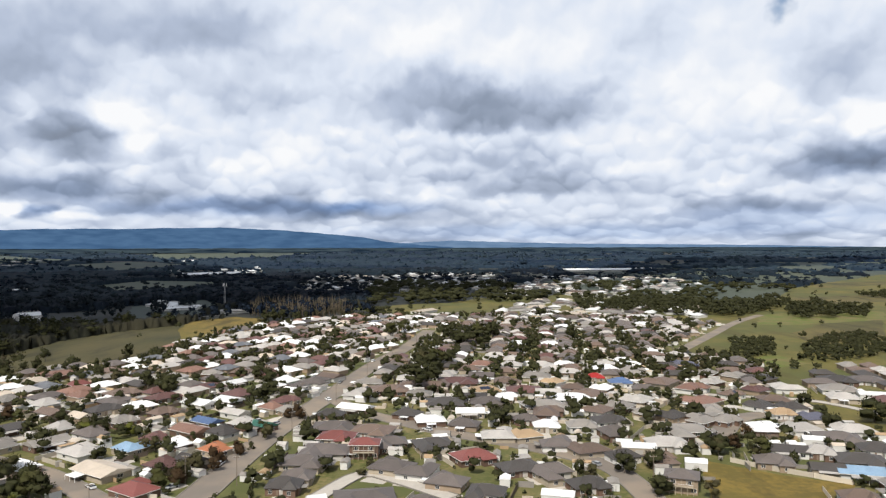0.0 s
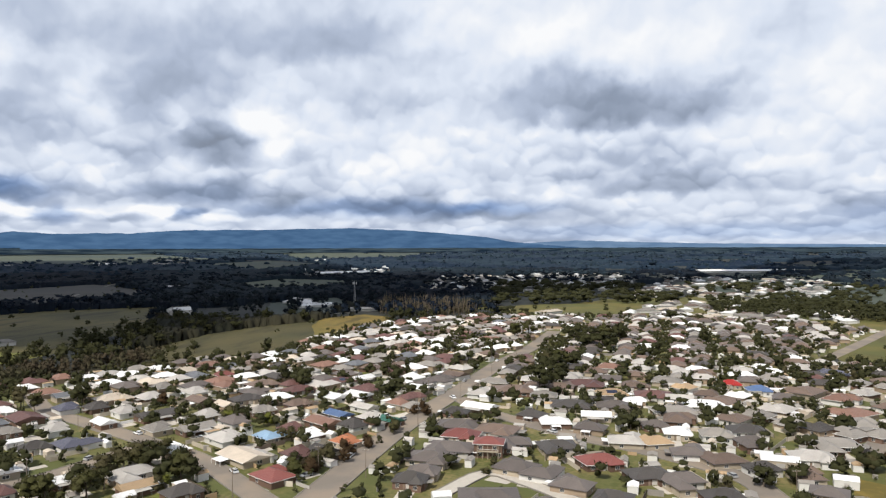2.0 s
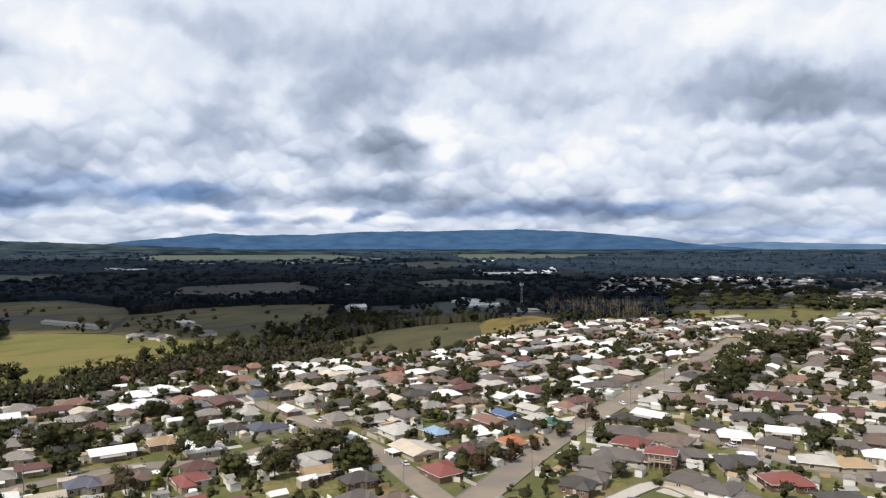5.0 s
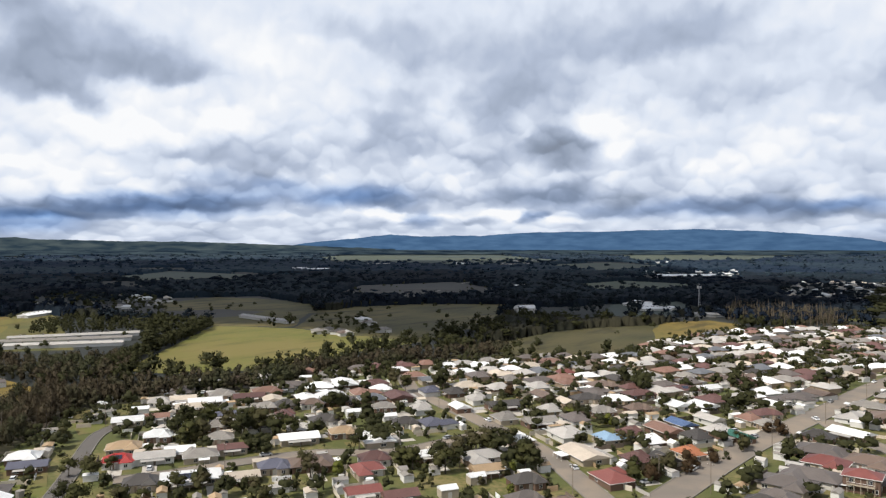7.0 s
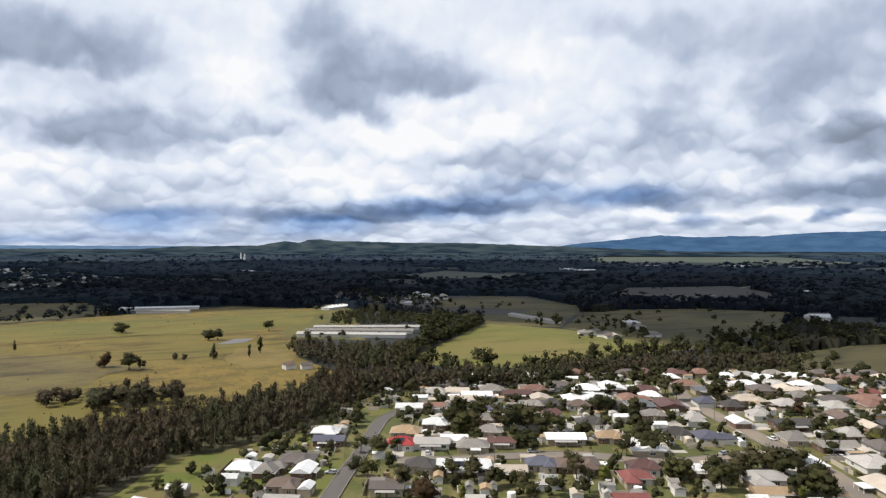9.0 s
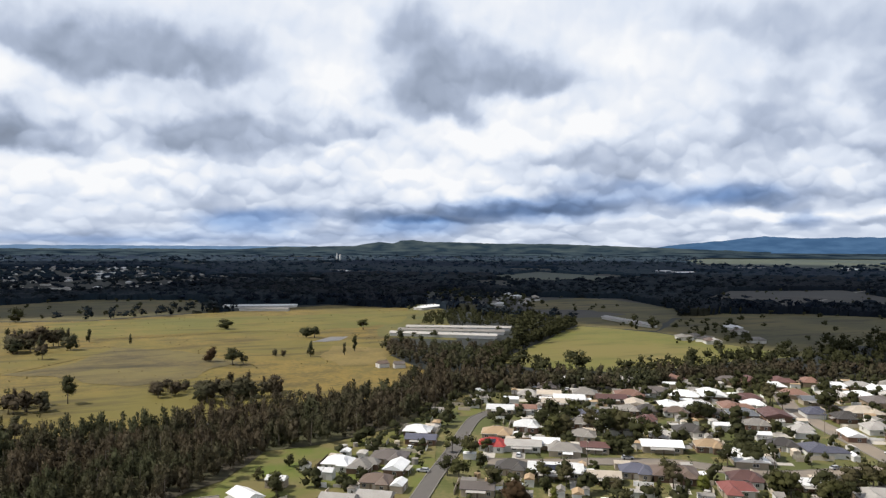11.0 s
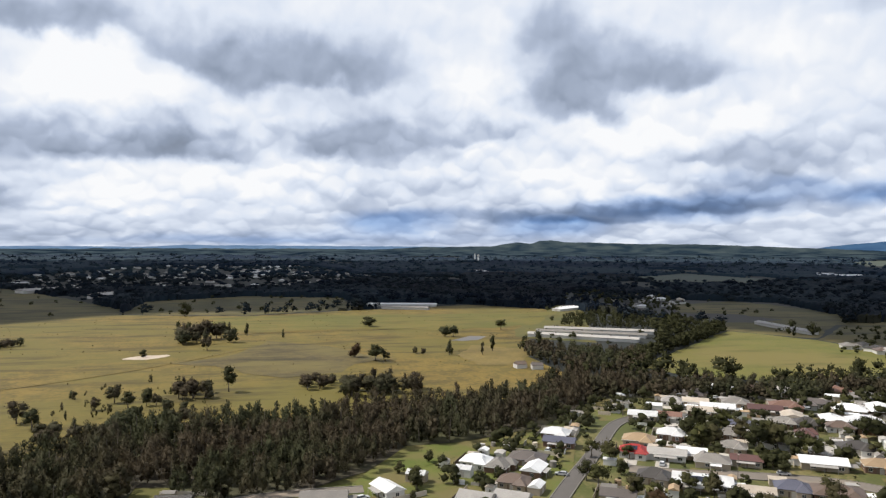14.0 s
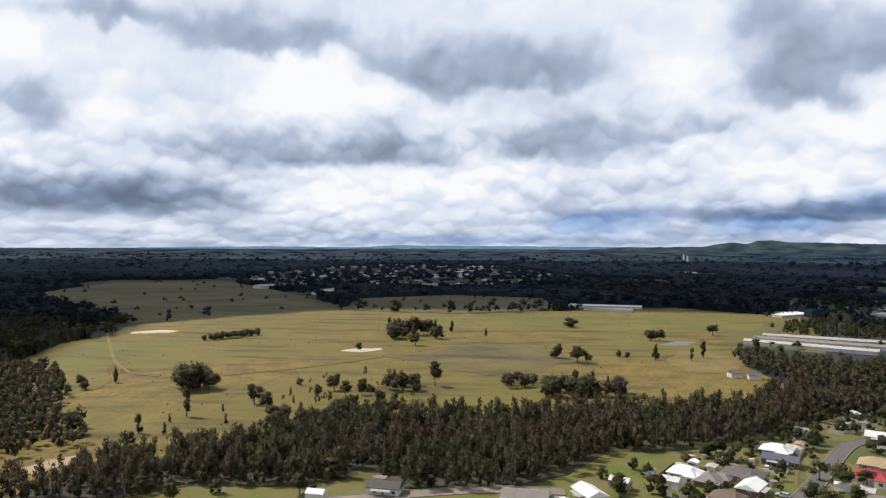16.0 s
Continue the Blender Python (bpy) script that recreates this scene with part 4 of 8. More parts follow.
field("heath_field", HEATH, [(-513, 453), (-600, 560), (-630, 656), (-589, 746), (-497, 802), (-415, 664), (-371, 572), (-374, 520), (-352, 455), (-354, 441)], "dull brown rough pasture with scattered trees")
field("heath_field", HEATH, [(-590, 414), (-762, 543), (-692, 649), (-517, 456)], "dull brown rough pasture behind the farm")
# dark and golden colours stand for this pasture's shaded and sunlit parts
BROWN_EDGE = [(-302, 469), (-301, 565), (-285, 620), (-252, 666), (-220, 754), (-192, 734), (-167, 589), (-192, 552), (-199, 480), (-227, 431), (-256, 412), (-290, 432)]
field("brown_field", SHADED_PASTURE, BROWN_EDGE, "olive pasture at the edge of the town, shade in its colour")
field("straw_field", GOLD, [(-238, 643), (-250, 705), (-218, 748), (-180, 722), (-164, 590), (-204, 552)], "dry straw-coloured pasture behind the houses")
field("green_strip", PASTURE, [(-117.0, 847), (-31.9, 910), (86.4, 943), (151.7, 887), (131.9, 772), (56.8, 749), (-51.4, 770)], "pale green paddock behind the town")
field("moor_field", HEATH, [(-1083, -682), (-1389, -714), (-1473, -516), (-1147, -289.9), (-928, -174.8), (-852, -160.5), (-750, -262.5), (-685, -332), (-888, -515)], "dull brown pasture beyond the dry paddock")
field("moor_field", HEATH, [(-860, -162.0), (-1057, -165.2), (-1153, -33.3), (-1093, 106.3), (-891, 107.7), (-823, -23.6)], "dull olive pasture beyond the dry paddock")
field("moor_field", SHADED_OPEN, [(-819, 805), (-949, 1007), (-874, 1200), (-686, 1080), (-609, 926), (-705, 824)], "dark open ground inside the forest")
field("moor_field", SHADED_OPEN, [(-910, 434), (-961, 607), (-882, 710), (-698, 644), (-648, 490), (-666, 389)], "dark open ground behind the long sheds")
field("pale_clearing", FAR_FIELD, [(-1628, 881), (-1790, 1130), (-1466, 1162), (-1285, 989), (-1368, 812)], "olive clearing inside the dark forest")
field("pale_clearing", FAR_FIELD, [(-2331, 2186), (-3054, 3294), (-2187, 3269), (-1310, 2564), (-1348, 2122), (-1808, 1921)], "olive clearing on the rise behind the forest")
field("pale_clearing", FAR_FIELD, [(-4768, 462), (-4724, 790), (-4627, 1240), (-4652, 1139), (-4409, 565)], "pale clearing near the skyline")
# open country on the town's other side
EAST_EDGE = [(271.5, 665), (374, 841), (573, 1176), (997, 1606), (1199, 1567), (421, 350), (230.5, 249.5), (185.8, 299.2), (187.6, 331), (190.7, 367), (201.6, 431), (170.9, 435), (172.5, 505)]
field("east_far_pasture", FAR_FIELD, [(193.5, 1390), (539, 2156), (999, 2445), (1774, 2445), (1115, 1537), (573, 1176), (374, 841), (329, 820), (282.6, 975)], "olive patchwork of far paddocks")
field("east_paddock", PASTURE, EAST_EDGE, "olive green paddocks divided by trees")
for strip in ([(483, 990), (664, 1069), (768, 1059), (684, 943), (576, 927), (443, 879)], [(454, 739), (390, 707), (292.8, 600), (273.5, 526), (350, 563)], [(656, 1283), (844, 1359), (778, 1253), (618, 1171)]):
    field("east_strip", HEATH, strip, "dull brown strip of pasture", 2.0)
for strip in ([(190.0, 456), (224.5, 484), (231.0, 445), (203.3, 431)], [(335, 754), (444, 817), (489, 788), (438, 706), (334, 663), (292.4, 664)]):
    field("east_strip", LAWN, strip, "fresh green strip of pasture", 2.0)
field("east_corridor", PASTURE, [(201.6, 431), (235.0, 449), (190.7, 367), (187.6, 331), (187.0, 301), (191.5, 263.8), (169.7, 273.2), (168.3, 305), (172.0, 331), (175.9, 379)], "grassy drain reserve between two estates", 1.0)
ESTATE = [(202.5, 395), (240.6, 430), (274.5, 442), (314, 433), (309, 366), (216.0, 279.3), (206.7, 305), (198.4, 319), (197.3, 348), (193.6, 367)]
field("town_ground", TOWN, ESTATE, "patchy lawns between the houses of the newer estate")
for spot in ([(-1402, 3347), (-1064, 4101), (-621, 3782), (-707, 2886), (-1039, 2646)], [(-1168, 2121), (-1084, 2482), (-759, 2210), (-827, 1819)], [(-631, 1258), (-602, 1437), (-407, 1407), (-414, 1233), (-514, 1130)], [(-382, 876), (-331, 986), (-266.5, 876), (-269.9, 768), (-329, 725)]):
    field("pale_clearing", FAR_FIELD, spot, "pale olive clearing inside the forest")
VACANT = [(89.3, 247.3), (108.9, 230.8), (128.0, 221.9), (119.2, 210.1), (106.8, 193.7), (74.6, 193.9), (80.6, 216.2)]
field("vacant_lot", GOLD, VACANT, "rough vacant paddock of yellowing grass behind a fence", 1.0)
field("back_lawn", LAWN, [(-239.2, 33.1), (-266.5, 50.9), (-266.3, 70.0), (-273.5, 90.3), (-283.8, 112.6), (-264.2, 104.9), (-252.2, 83.3), (-248.6, 65.3), (-234.7, 43.1), (-224.6, 24.5)], "bright green lawn at the foot of the wood", 1.0)
field("side_lawn", LAWN, [(-325, 154.8), (-337, 180.7), (-286.3, 150.7), (-287.0, 141.1)], "mown grass beside the street corner", 0.8)
field("glade", PASTURE, [(-224.1, -43.7), (-238.0, -42.2), (-237.6, -29.2), (-226.4, -24.2), (-219.4, -33.9), (-218.7, -46.1)], "sunny grass glade among the trees", 1.0)
field("glade", LAWN, [(-220.3, -89.4), (-227.8, -73.9), (-215.4, -68.0), (-205.8, -81.8)], "sunny grass glade among the trees", 1.0)
for px, py, long_r, wide_r, way in ((-520, -80, 16, 9, 120), (-743, 12, 22, 9, 130), (-616, -280, 20, 11, 120)):
    oval = [(px + long_r * math.cos(k * 0.45) * math.cos(radians(way)) - wide_r * math.sin(k * 0.45) * math.sin(radians(way)), py + long_r * math.cos(k * 0.45) * math.sin(radians(way)) + wide_r * math.sin(k * 0.45) * math.cos(radians(way))) for k in range(14)]
    field("bare_pan", PALE_SOIL, oval, "pale bare soil in the dry paddock", 5.0)
field("dam_water", WATER, [(-567, 144.7), (-593, 167.8), (-588, 182.5), (-566, 168.9), (-562, 153.2)], "still grey farm dam", 0.8, "water")
field("yard_grass", LAWN, [(-185.0, -79.5), (-218.3, -70.7), (-223.8, -49.0), (-224.7, -34.8), (-220.3, -20.0), (-218.1, -5.9), (-222.2, 11.5), (-230.8, 30.1), (-244.3, 60.3), (-267.6, 90.8), (-283.3, 120.0), (-271.2, 123.1), (-198.5, 87.2)], "green grass round the last houses below the wood", 1.5)
field("scrub_patch", TUSSOCK, [(-473, -20.9), (-543, 10.3), (-537, 52.5), (-479, 58.1), (-434, 42.5), (-422, 8.1), (-440, -15.9)], "rough brown tussocks in the dry paddock", 4.0)
field("heath_field", HEATH, [(-880, 538), (-920, 660), (-844, 681), (-699, 654), (-601, 665), (-545, 603), (-625, 551), (-739, 530), (-761, 472)], "dull olive pasture beyond the green paddock", 5.0)
field("fresh_patch", FRESH, [(-452, -279), (-497, -292), (-553, -284), (-565, -230), (-460, -180), (-416, -196), (-444, -230), (-365, -192), (-350, -206)], "greener grass in the dry paddock", 8.0)
field("fresh_patch", FRESH, [(-800, -62), (-819, 43), (-794, 208), (-805, 338), (-663, 254), (-640, 147), (-673, 68), (-653, -9), (-704, -50)], "greener grass at the far end of the dry paddock", 8.0)
SCRUBBY = [(-489, -58), (-524, -21), (-594, -1), (-551, 48), (-481, 77), (-456, 40), (-438, 14), (-463, -24)]
field("scrub_patch", TUSSOCK, SCRUBBY, "rough brown tussocks in the dry paddock", 7.0)
field("straw_patch", STRAW, [(-538, 155), (-502, 192), (-438, 160), (-439, 130), (-487, 128)], "straw-coloured dry grass by the dam", 6.0)
field("dirt_yard", DIRT, [(-230.6, -152.6), (-243.6, -147.1), (-251.0, -139.0), (-242.3, -136.2), (-227.1, -142.7)], "bare brown earth by the scrub", 1.0)

# ---- streets ----
MAIN = [(-75.0, 191.0), (-73.8, 211.4), (-68.2, 282.0), (-54.2, 370), (-43.7, 443), (-26.7, 523), (-12.1, 626)]
CURVE = [(61.1, 190.1), (60.9, 210.5), (56.7, 238.2), (43.4, 254.4), (24.6, 269.1), (3.4, 283.0), (-20.4, 304), (-36.7, 320), (-53.4, 346)]
STREET_B = [(-71.5, 182.0), (-90.3, 198.7), (-127.5, 231.4), (-149.9, 244.3), (-175.6, 258.0), (-205.8, 273.5), (-238.2, 291.8), (-272.9, 325)]
STREET_C = [(-222.1, 120.0), (-213.7, 134.8), (-206.0, 155.9), (-192.5, 180.4), (-170.7, 199.3), (-158.1, 240.3)]
STREET_D = [(-176.1, 68.0), (-206.9, 90.1), (-220.4, 100.1), (-238.1, 113.6), (-272.1, 138.0), (-283.6, 148.5), (-290.0, 159.1)]
LINES = [road("main_road", MAIN, 11.0, ASPHALT, "wide worn asphalt road running out through the town"),
         road("side_road", CURVE, 8.5, ASPHALT, "curving grey residential street"),
         road("side_road", STREET_B, 8.0, ASPHALT, "straight grey residential street"),
         road("side_road", STREET_C, 7.5, ASPHALT, "straight grey residential street"),
         road("side_road", STREET_D, 5.2, ASPHALT_DARK, "dark asphalt street at the edge of the wood"),
         road("side_road", [(-37.7, 211.2), (-26.8, 233.0), (-15.3, 227.3), (2.5, 210.9)], 5.5, CONCRETE, "pale concrete lane between dark-roofed houses"),
         road("side_road", [(104.8, 272.3), (123.7, 303), (142.6, 313), (146.2, 299.6)], 9.0, ASPHALT, "grey court between houses"),
         road("side_road", [(115.3, 368), (133.4, 354), (158.3, 347), (178.3, 338), (193.8, 312)], 5.0, CONCRETE, "pale concrete lane"),
         road("side_road", [(-208.0, -45.5), (-215.1, -22.9), (-221.7, 4.5), (-221.2, 28.8)], 6.0, ASPHALT, "grey lane below the wood"),
         road("far_road", [(155.8, 485), (211.2, 573), (277.4, 679), (335, 754)], 9.0, ASPHALT, "road running out of the town past the paddocks", False),
         road("farm_track", [(-412, -201.2), (-455, -232.0), (-519, -268.6), (-603, -315)], 1.9, TRACK, "worn farm track over the dry paddock", False),
         road("farm_track", [(-412, -201.2), (-403, -164.0), (-432, -115.9), (-489, -60.5), (-550, -15.6)], 1.6, TRACK, "worn farm track over the dry paddock", False)]
LANES = [[(-391, 630), (-360, 652), (-319, 681), (-271, 732), (-221, 781)], [(-640, 761), (-726, 944), (-844, 1210), (-833, 1284)]]
for lane in LANES:
    road("far_lane", lane, 5.0, KERB, "pale farm lane through the dark country", False)
road("paddock_drain", [(-660, -80), (-649, -9), (-654, 71), (-667, 153), (-723, 244), (-763, 320)], 2.2, TUSSOCK, "shallow weedy drain across the dry paddock", False)
ROAD_POINTS = [(p.x, p.y) for line in LINES for p in line]


# ---- houses that stand out ----
house(-39.3, 320.1, -25, 14.3, 8.8, "white", "gable")
house(-44.2, 286.4, 0, 15.8, 11.7, "slate")
house(-27.9, 281.7, -12, 15.8, 11.7, "brown")
house(-40.5, 270.8, -5, 13.2, 9.8, "red")
house(-41.7, 253.9, -5, 16.0, 11.8, "slate", "ell")
house(-46.8, 240.9, -5, 14.8, 10.9, "slate")
house(-46.2, 225.7, 0, 10.0, 7.4, "slate")
house(-48.4, 216.5, 0, 10.0, 7.4, "charcoal")
house(-19.9, 264.9, 10, 11.7, 8.7, "slate", "ell")
house(-27.9, 253.1, 0, 10.0, 7.5, "red", "two")
house(-4.1, 262.5, 15, 13.2, 9.7, "charcoal", "ell")
house(10.0, 246.4, 25, 13.1, 9.7, "red")
house(-16.8, 235.0, -20, 13.0, 9.6, "slate")
house(-9.1, 229.5, -20, 10.9, 8.0, "slate", "ell")
house(1.2, 220.4, -20, 11.5, 8.5, "slate")
house(12.9, 211.4, -15, 10.4, 7.7, "charcoal", "ell")
house(-22.9, 206.3, 10, 16.5, 12.2, "slate", "ell")
house(-5.6, 200.6, -20, 10.0, 7.4, "slate")
house(-36.4, 203.6, 20, 5.5, 4.0, "white", "shed")
house(-15.4, 308.8, -20, 11.2, 8.3, "charcoal")
house(-5.4, 297.4, 10, 11.8, 8.8, "white")
house(8.6, 290.5, -15, 11.6, 8.6, "slate")
house(-27.7, 361.3, 10, 18.2, 13.5, "brown")
house(-16.8, 389.4, 0, 15.8, 11.7, "pale")
house(-11.8, 349.8, 0, 12.3, 9.1, "grey")
house(1.4, 331.5, 0, 17.7, 13.1, "charcoal")
house(11.6, 310.7, 0, 11.9, 7.4, "white", "gable")
house(20.8, 357.8, 15, 13.8, 10.2, "tan")
house(7.7, 382.4, 0, 20.3, 14.0, "maroon")
house(20.3, 331.3, 0, 14.5, 10.7, "slate")
house(15.7, 418.1, 172, 12.2, 9.0, "brown")
house(24.3, 434.2, 168, 14.9, 11.1, "terracotta")
house(21.0, 272.6, 0, 12.2, 9.0, "pale", "ell")
house(31.8, 272.5, 20, 10.5, 7.8, "tan")
house(41.4, 260.5, 0, 11.2, 8.3, "slate", "ell")
house(51.9, 254.5, 20, 12.6, 9.3, "brown")
house(61.9, 246.0, 20, 10.0, 7.4, "charcoal", "ell")
house(70.2, 256.5, -10, 11.9, 7.1, "white", "shed")
house(72.9, 217.9, -20, 9.4, 8.0, "slate", "two", "tan")
house(24.8, 234.6, 20, 13.2, 9.8, "charcoal")
house(34.2, 230.3, 20, 12.0, 8.9, "slate", "ell")
house(44.0, 217.3, 15, 11.2, 8.3, "charcoal")
house(33.5, 207.8, -15, 9.4, 5.6, "white", "shed")
house(73.7, 241.2, 99, 10.8, 8.0, "brown")
house(84.1, 237.3, -15, 7.0, 4.2, "white", "shed")
house(82.0, 261.7, 0, 13.7, 10.1, "pale")
house(95.6, 282.3, 0, 15.9, 11.8, "grey", "ell")
house(66.2, 278.2, 10, 10.3, 7.7, "slate", "ell")
house(69.0, 296.6, 5, 13.4, 9.9, "charcoal")
house(55.8, 287.2, 0, 11.4, 8.5, "grey")
house(45.3, 326.1, 12, 18.0, 13.3, "grey")
house(60.7, 339.6, 0, 17.1, 12.7, "white")
house(34.4, 299.0, 10, 10.0, 7.4, "slate")
house(41.5, 287.4, 0, 10.0, 7.4, "white")
house(68.6, 314.4, -128, 12.1, 9.0, "brown")
house(89.1, 307.7, -141, 10.6, 7.9, "grey")
house(97.2, 302.4, -141, 10.7, 7.9, "charcoal")
house(107.0, 295.2, -141, 10.7, 7.9, "grey", "ell")
house(40.8, 359.0, 0, 16.9, 12.5, "maroon")
house(70.9, 350.2, -123, 15.4, 11.4, "brown")
house(81.2, 362.8, -123, 10.5, 7.8, "white")
house(93.6, 378.1, 0, 11.4, 8.4, "blue")
house(83.3, 393.2, 0, 10.0, 7.4, "bright_red")
house(115.4, 377.8, -128, 17.2, 12.7, "brown")
house(125.6, 362.3, -128, 14.7, 10.9, "terracotta")
house(120.6, 332.6, -141, 17.1, 12.6, "terracotta")
house(146.5, 432.3, 168, 16.0, 11.8, "navy")
house(138.2, 449.9, 168, 16.8, 12.4, "pale")
house(112.8, 448.1, 168, 10.6, 7.8, "white")
house(91.8, 335.4, -128, 13.5, 10.0, "pale")
house(80.3, 321.1, -128, 11.5, 8.5, "grey")
house(157.4, 357.5, -141, 11.0, 8.1, "maroon")
house(172.2, 386.8, -141, 15.0, 11.1, "charcoal")
house(161.5, 393.8, -141, 11.9, 8.8, "grey")
house(139.9, 347.9, -141, 10.4, 7.7, "brown")
house(143.3, 322.7, -141, 10.9, 8.1, "charcoal")
house(155.6, 317.9, -171, 10.7, 7.9, "charcoal")
house(145.4, 307.1, -171, 10.0, 7.4, "tan")
house(156.2, 299.7, -171, 11.1, 8.2, "navy")
house(141.9, 281.8, -171, 12.0, 8.9, "pale")
house(116.8, 296.1, -141, 10.5, 7.8, "grey")
house(121.9, 253.1, -15, 12.9, 8.0, "charcoal", "gable")
house(111.2, 239.6, -15, 11.6, 8.6, "slate")
house(148.3, 268.2, -15, 15.6, 11.5, "slate")
house(154.3, 253.6, -15, 11.6, 8.6, "charcoal")
house(124.3, 230.8, -15, 10.0, 6.2, "charcoal", "gable")
house(134.6, 228.3, -15, 15.3, 9.5, "sky", "gable")
house(141.1, 241.3, -15, 14.9, 11.0, "charcoal")
house(119.5, 204.3, -15, 10.3, 7.6, "brown")
house(211.7, 383.0, -15, 17.5, 12.9, "charcoal")
house(198.2, 358.4, -15, 16.3, 12.1, "grey")
house(189.6, 338.1, -15, 12.7, 9.4, "pale")
house(226.8, 382.8, -15, 17.6, 13.0, "slate")
house(207.9, 344.4, -15, 14.0, 8.4, "white", "shed")
house(132.0, 250.2, -15, 10.0, 7.4, "pale")
house(137.7, 265.1, -15, 7.9, 4.7, "white", "shed")
house(51.8, 395.4, 172, 14.9, 11.0, "grey")
house(58.6, 378.5, -132, 10.8, 8.0, "tan")
house(41.4, 433.9, 168, 12.1, 8.9, "pale")
house(74.0, 433.4, 168, 12.8, 9.4, "white")
house(60.3, 433.6, 168, 11.1, 8.2, "pale")
house(148.7, 402.9, -128, 12.7, 9.4, "grey")
house(142.8, 377.4, -141, 10.5, 7.8, "pale")
house(173.0, 431.9, 168, 11.2, 8.3, "charcoal")
house(-292.4, 203.1, 57, 14.5, 9.0, "white", "gable")
house(-288.1, 192.5, 57, 12.9, 8.0, "cream", "gable")
house(-300.2, 218.1, 57, 11.7, 8.7, "grey")
house(-285.0, 222.8, 57, 14.1, 8.7, "maroon", "gable")
house(-261.9, 214.1, 57, 10.0, 7.4, "grey")
house(-257.0, 221.2, 57, 10.0, 7.4, "charcoal")
house(-249.3, 230.9, 57, 10.0, 7.4, "brown")
house(-208.8, 186.5, 57, 14.3, 8.9, "white", "gable")
house(-219.1, 196.4, 57, 10.0, 7.4, "pale")
house(-276.7, 261.0, 57, 13.4, 9.9, "white")
house(-272.6, 275.8, 147, 17.8, 11.1, "white", "gable")
house(-220.2, 229.5, 57, 7.5, 4.5, "white", "shed")
house(-298.8, 291.8, 57, 14.0, 10.4, "grey")
house(-301.0, 274.2, 57, 6.9, 4.2, "white", "shed")
house(-263.2, 191.7, 57, 10.8, 6.7, "navy", "gable")
house(-249.3, 179.2, 57, 10.0, 7.4, "grey")
house(-219.2, 150.4, 57, 11.4, 8.5, "grey")
house(-228.9, 148.5, 57, 10.0, 6.2, "white", "gable")
house(-217.3, 162.4, 57, 10.0, 6.2, "maroon", "gable")
house(-200.9, 134.2, 57, 17.2, 10.7, "white", "gable")
house(-187.6, 143.9, 57, 10.3, 6.4, "cream", "gable")
house(-188.1, 157.1, 57, 10.0, 7.4, "navy")
house(-181.3, 167.4, 57, 14.1, 10.4, "brown")
house(-200.9, 202.4, 57, 10.0, 7.4, "tan")
house(-161.5, 174.2, 57, 10.0, 7.4, "red", "ell")
house(-167.6, 184.1, 57, 10.0, 7.4, "maroon")
house(-146.5, 156.2, 57, 10.0, 6.2, "red", "gable")
house(-136.2, 161.1, 57, 10.0, 6.2, "maroon", "gable")
house(-154.6, 198.3, 57, 10.0, 6.2, "white", "gable")
house(-246.1, 275.5, 57, 10.0, 7.4, "white")
house(-218.0, 245.9, 57, 10.0, 7.4, "grey")
house(-203.1, 233.2, 57, 5.8, 4.0, "white", "shed")
house(-191.4, 229.2, 57, 10.0, 7.4, "charcoal")
house(-201.5, 252.6, 147, 10.0, 7.4, "pale")
house(-181.2, 235.1, 147, 11.7, 8.7, "navy", "ell")
house(-223.0, 286.6, 147, 11.0, 8.1, "navy")
house(-254.8, 314.6, 57, 11.3, 8.4, "terracotta")
house(-274.2, 323.4, 57, 10.0, 7.4, "white")
house(-261.1, 351.4, 136, 13.0, 9.6, "white")
house(-257.1, 367.4, -134, 12.6, 9.3, "pale")
house(-245.2, 368.3, -134, 14.1, 10.5, "white")
house(-238.2, 388.7, -134, 12.4, 9.2, "white")
house(-210.9, 290.8, 147, 10.6, 7.9, "charcoal")
house(-189.2, 265.9, 147, 10.7, 6.6, "white", "gable")
house(-192.7, 284.6, 147, 10.0, 7.4, "pale")
house(-162.1, 260.7, 147, 10.9, 8.1, "grey")
house(-139.3, 235.5, 147, 10.0, 7.4, "white")
house(-113.3, 194.9, 57, 10.0, 7.4, "charcoal")
house(-127.4, 188.1, 57, 5.5, 4.0, "white", "shed")
house(-127.4, 172.8, 57, 5.5, 4.0, "white", "shed")
house(-104.4, 179.5, 57, 10.0, 7.4, "slate")
house(-94.3, 182.3, 57, 10.0, 7.4, "brown")
house(-129.0, 196.4, 57, 10.0, 6.2, "tan", "gable")
house(-111.5, 232.3, 147, 16.8, 10.4, "cream", "gable")
house(-92.5, 213.2, 147, 12.3, 9.1, "red")
house(-93.3, 236.2, 147, 10.1, 7.5, "maroon")
house(-113.2, 256.5, 147, 10.0, 7.4, "sky", "ell")
house(-108.2, 267.9, 147, 10.0, 7.4, "maroon")
house(-99.6, 281.6, 147, 14.6, 9.0, "terracotta", "gable")
house(-97.6, 295.0, 147, 11.8, 7.3, "blue", "gable")
house(-86.4, 278.3, 147, 10.6, 7.8, "charcoal")
house(-81.9, 292.2, 147, 10.9, 8.1, "pale")
house(-73.0, 289.0, 147, 10.0, 6.2, "green", "gable")
house(-98.5, 262.6, 147, 10.0, 7.4, "white")
house(-81.8, 255.0, 147, 10.0, 7.4, "orange")
house(-85.7, 242.2, 147, 10.0, 6.2, "charcoal", "gable")
house(-77.3, 320.7, 147, 10.0, 7.4, "terracotta")
house(-68.7, 316.0, 147, 10.0, 7.4, "grey")
house(-113.1, 331.3, 147, 15.0, 9.3, "white", "gable")
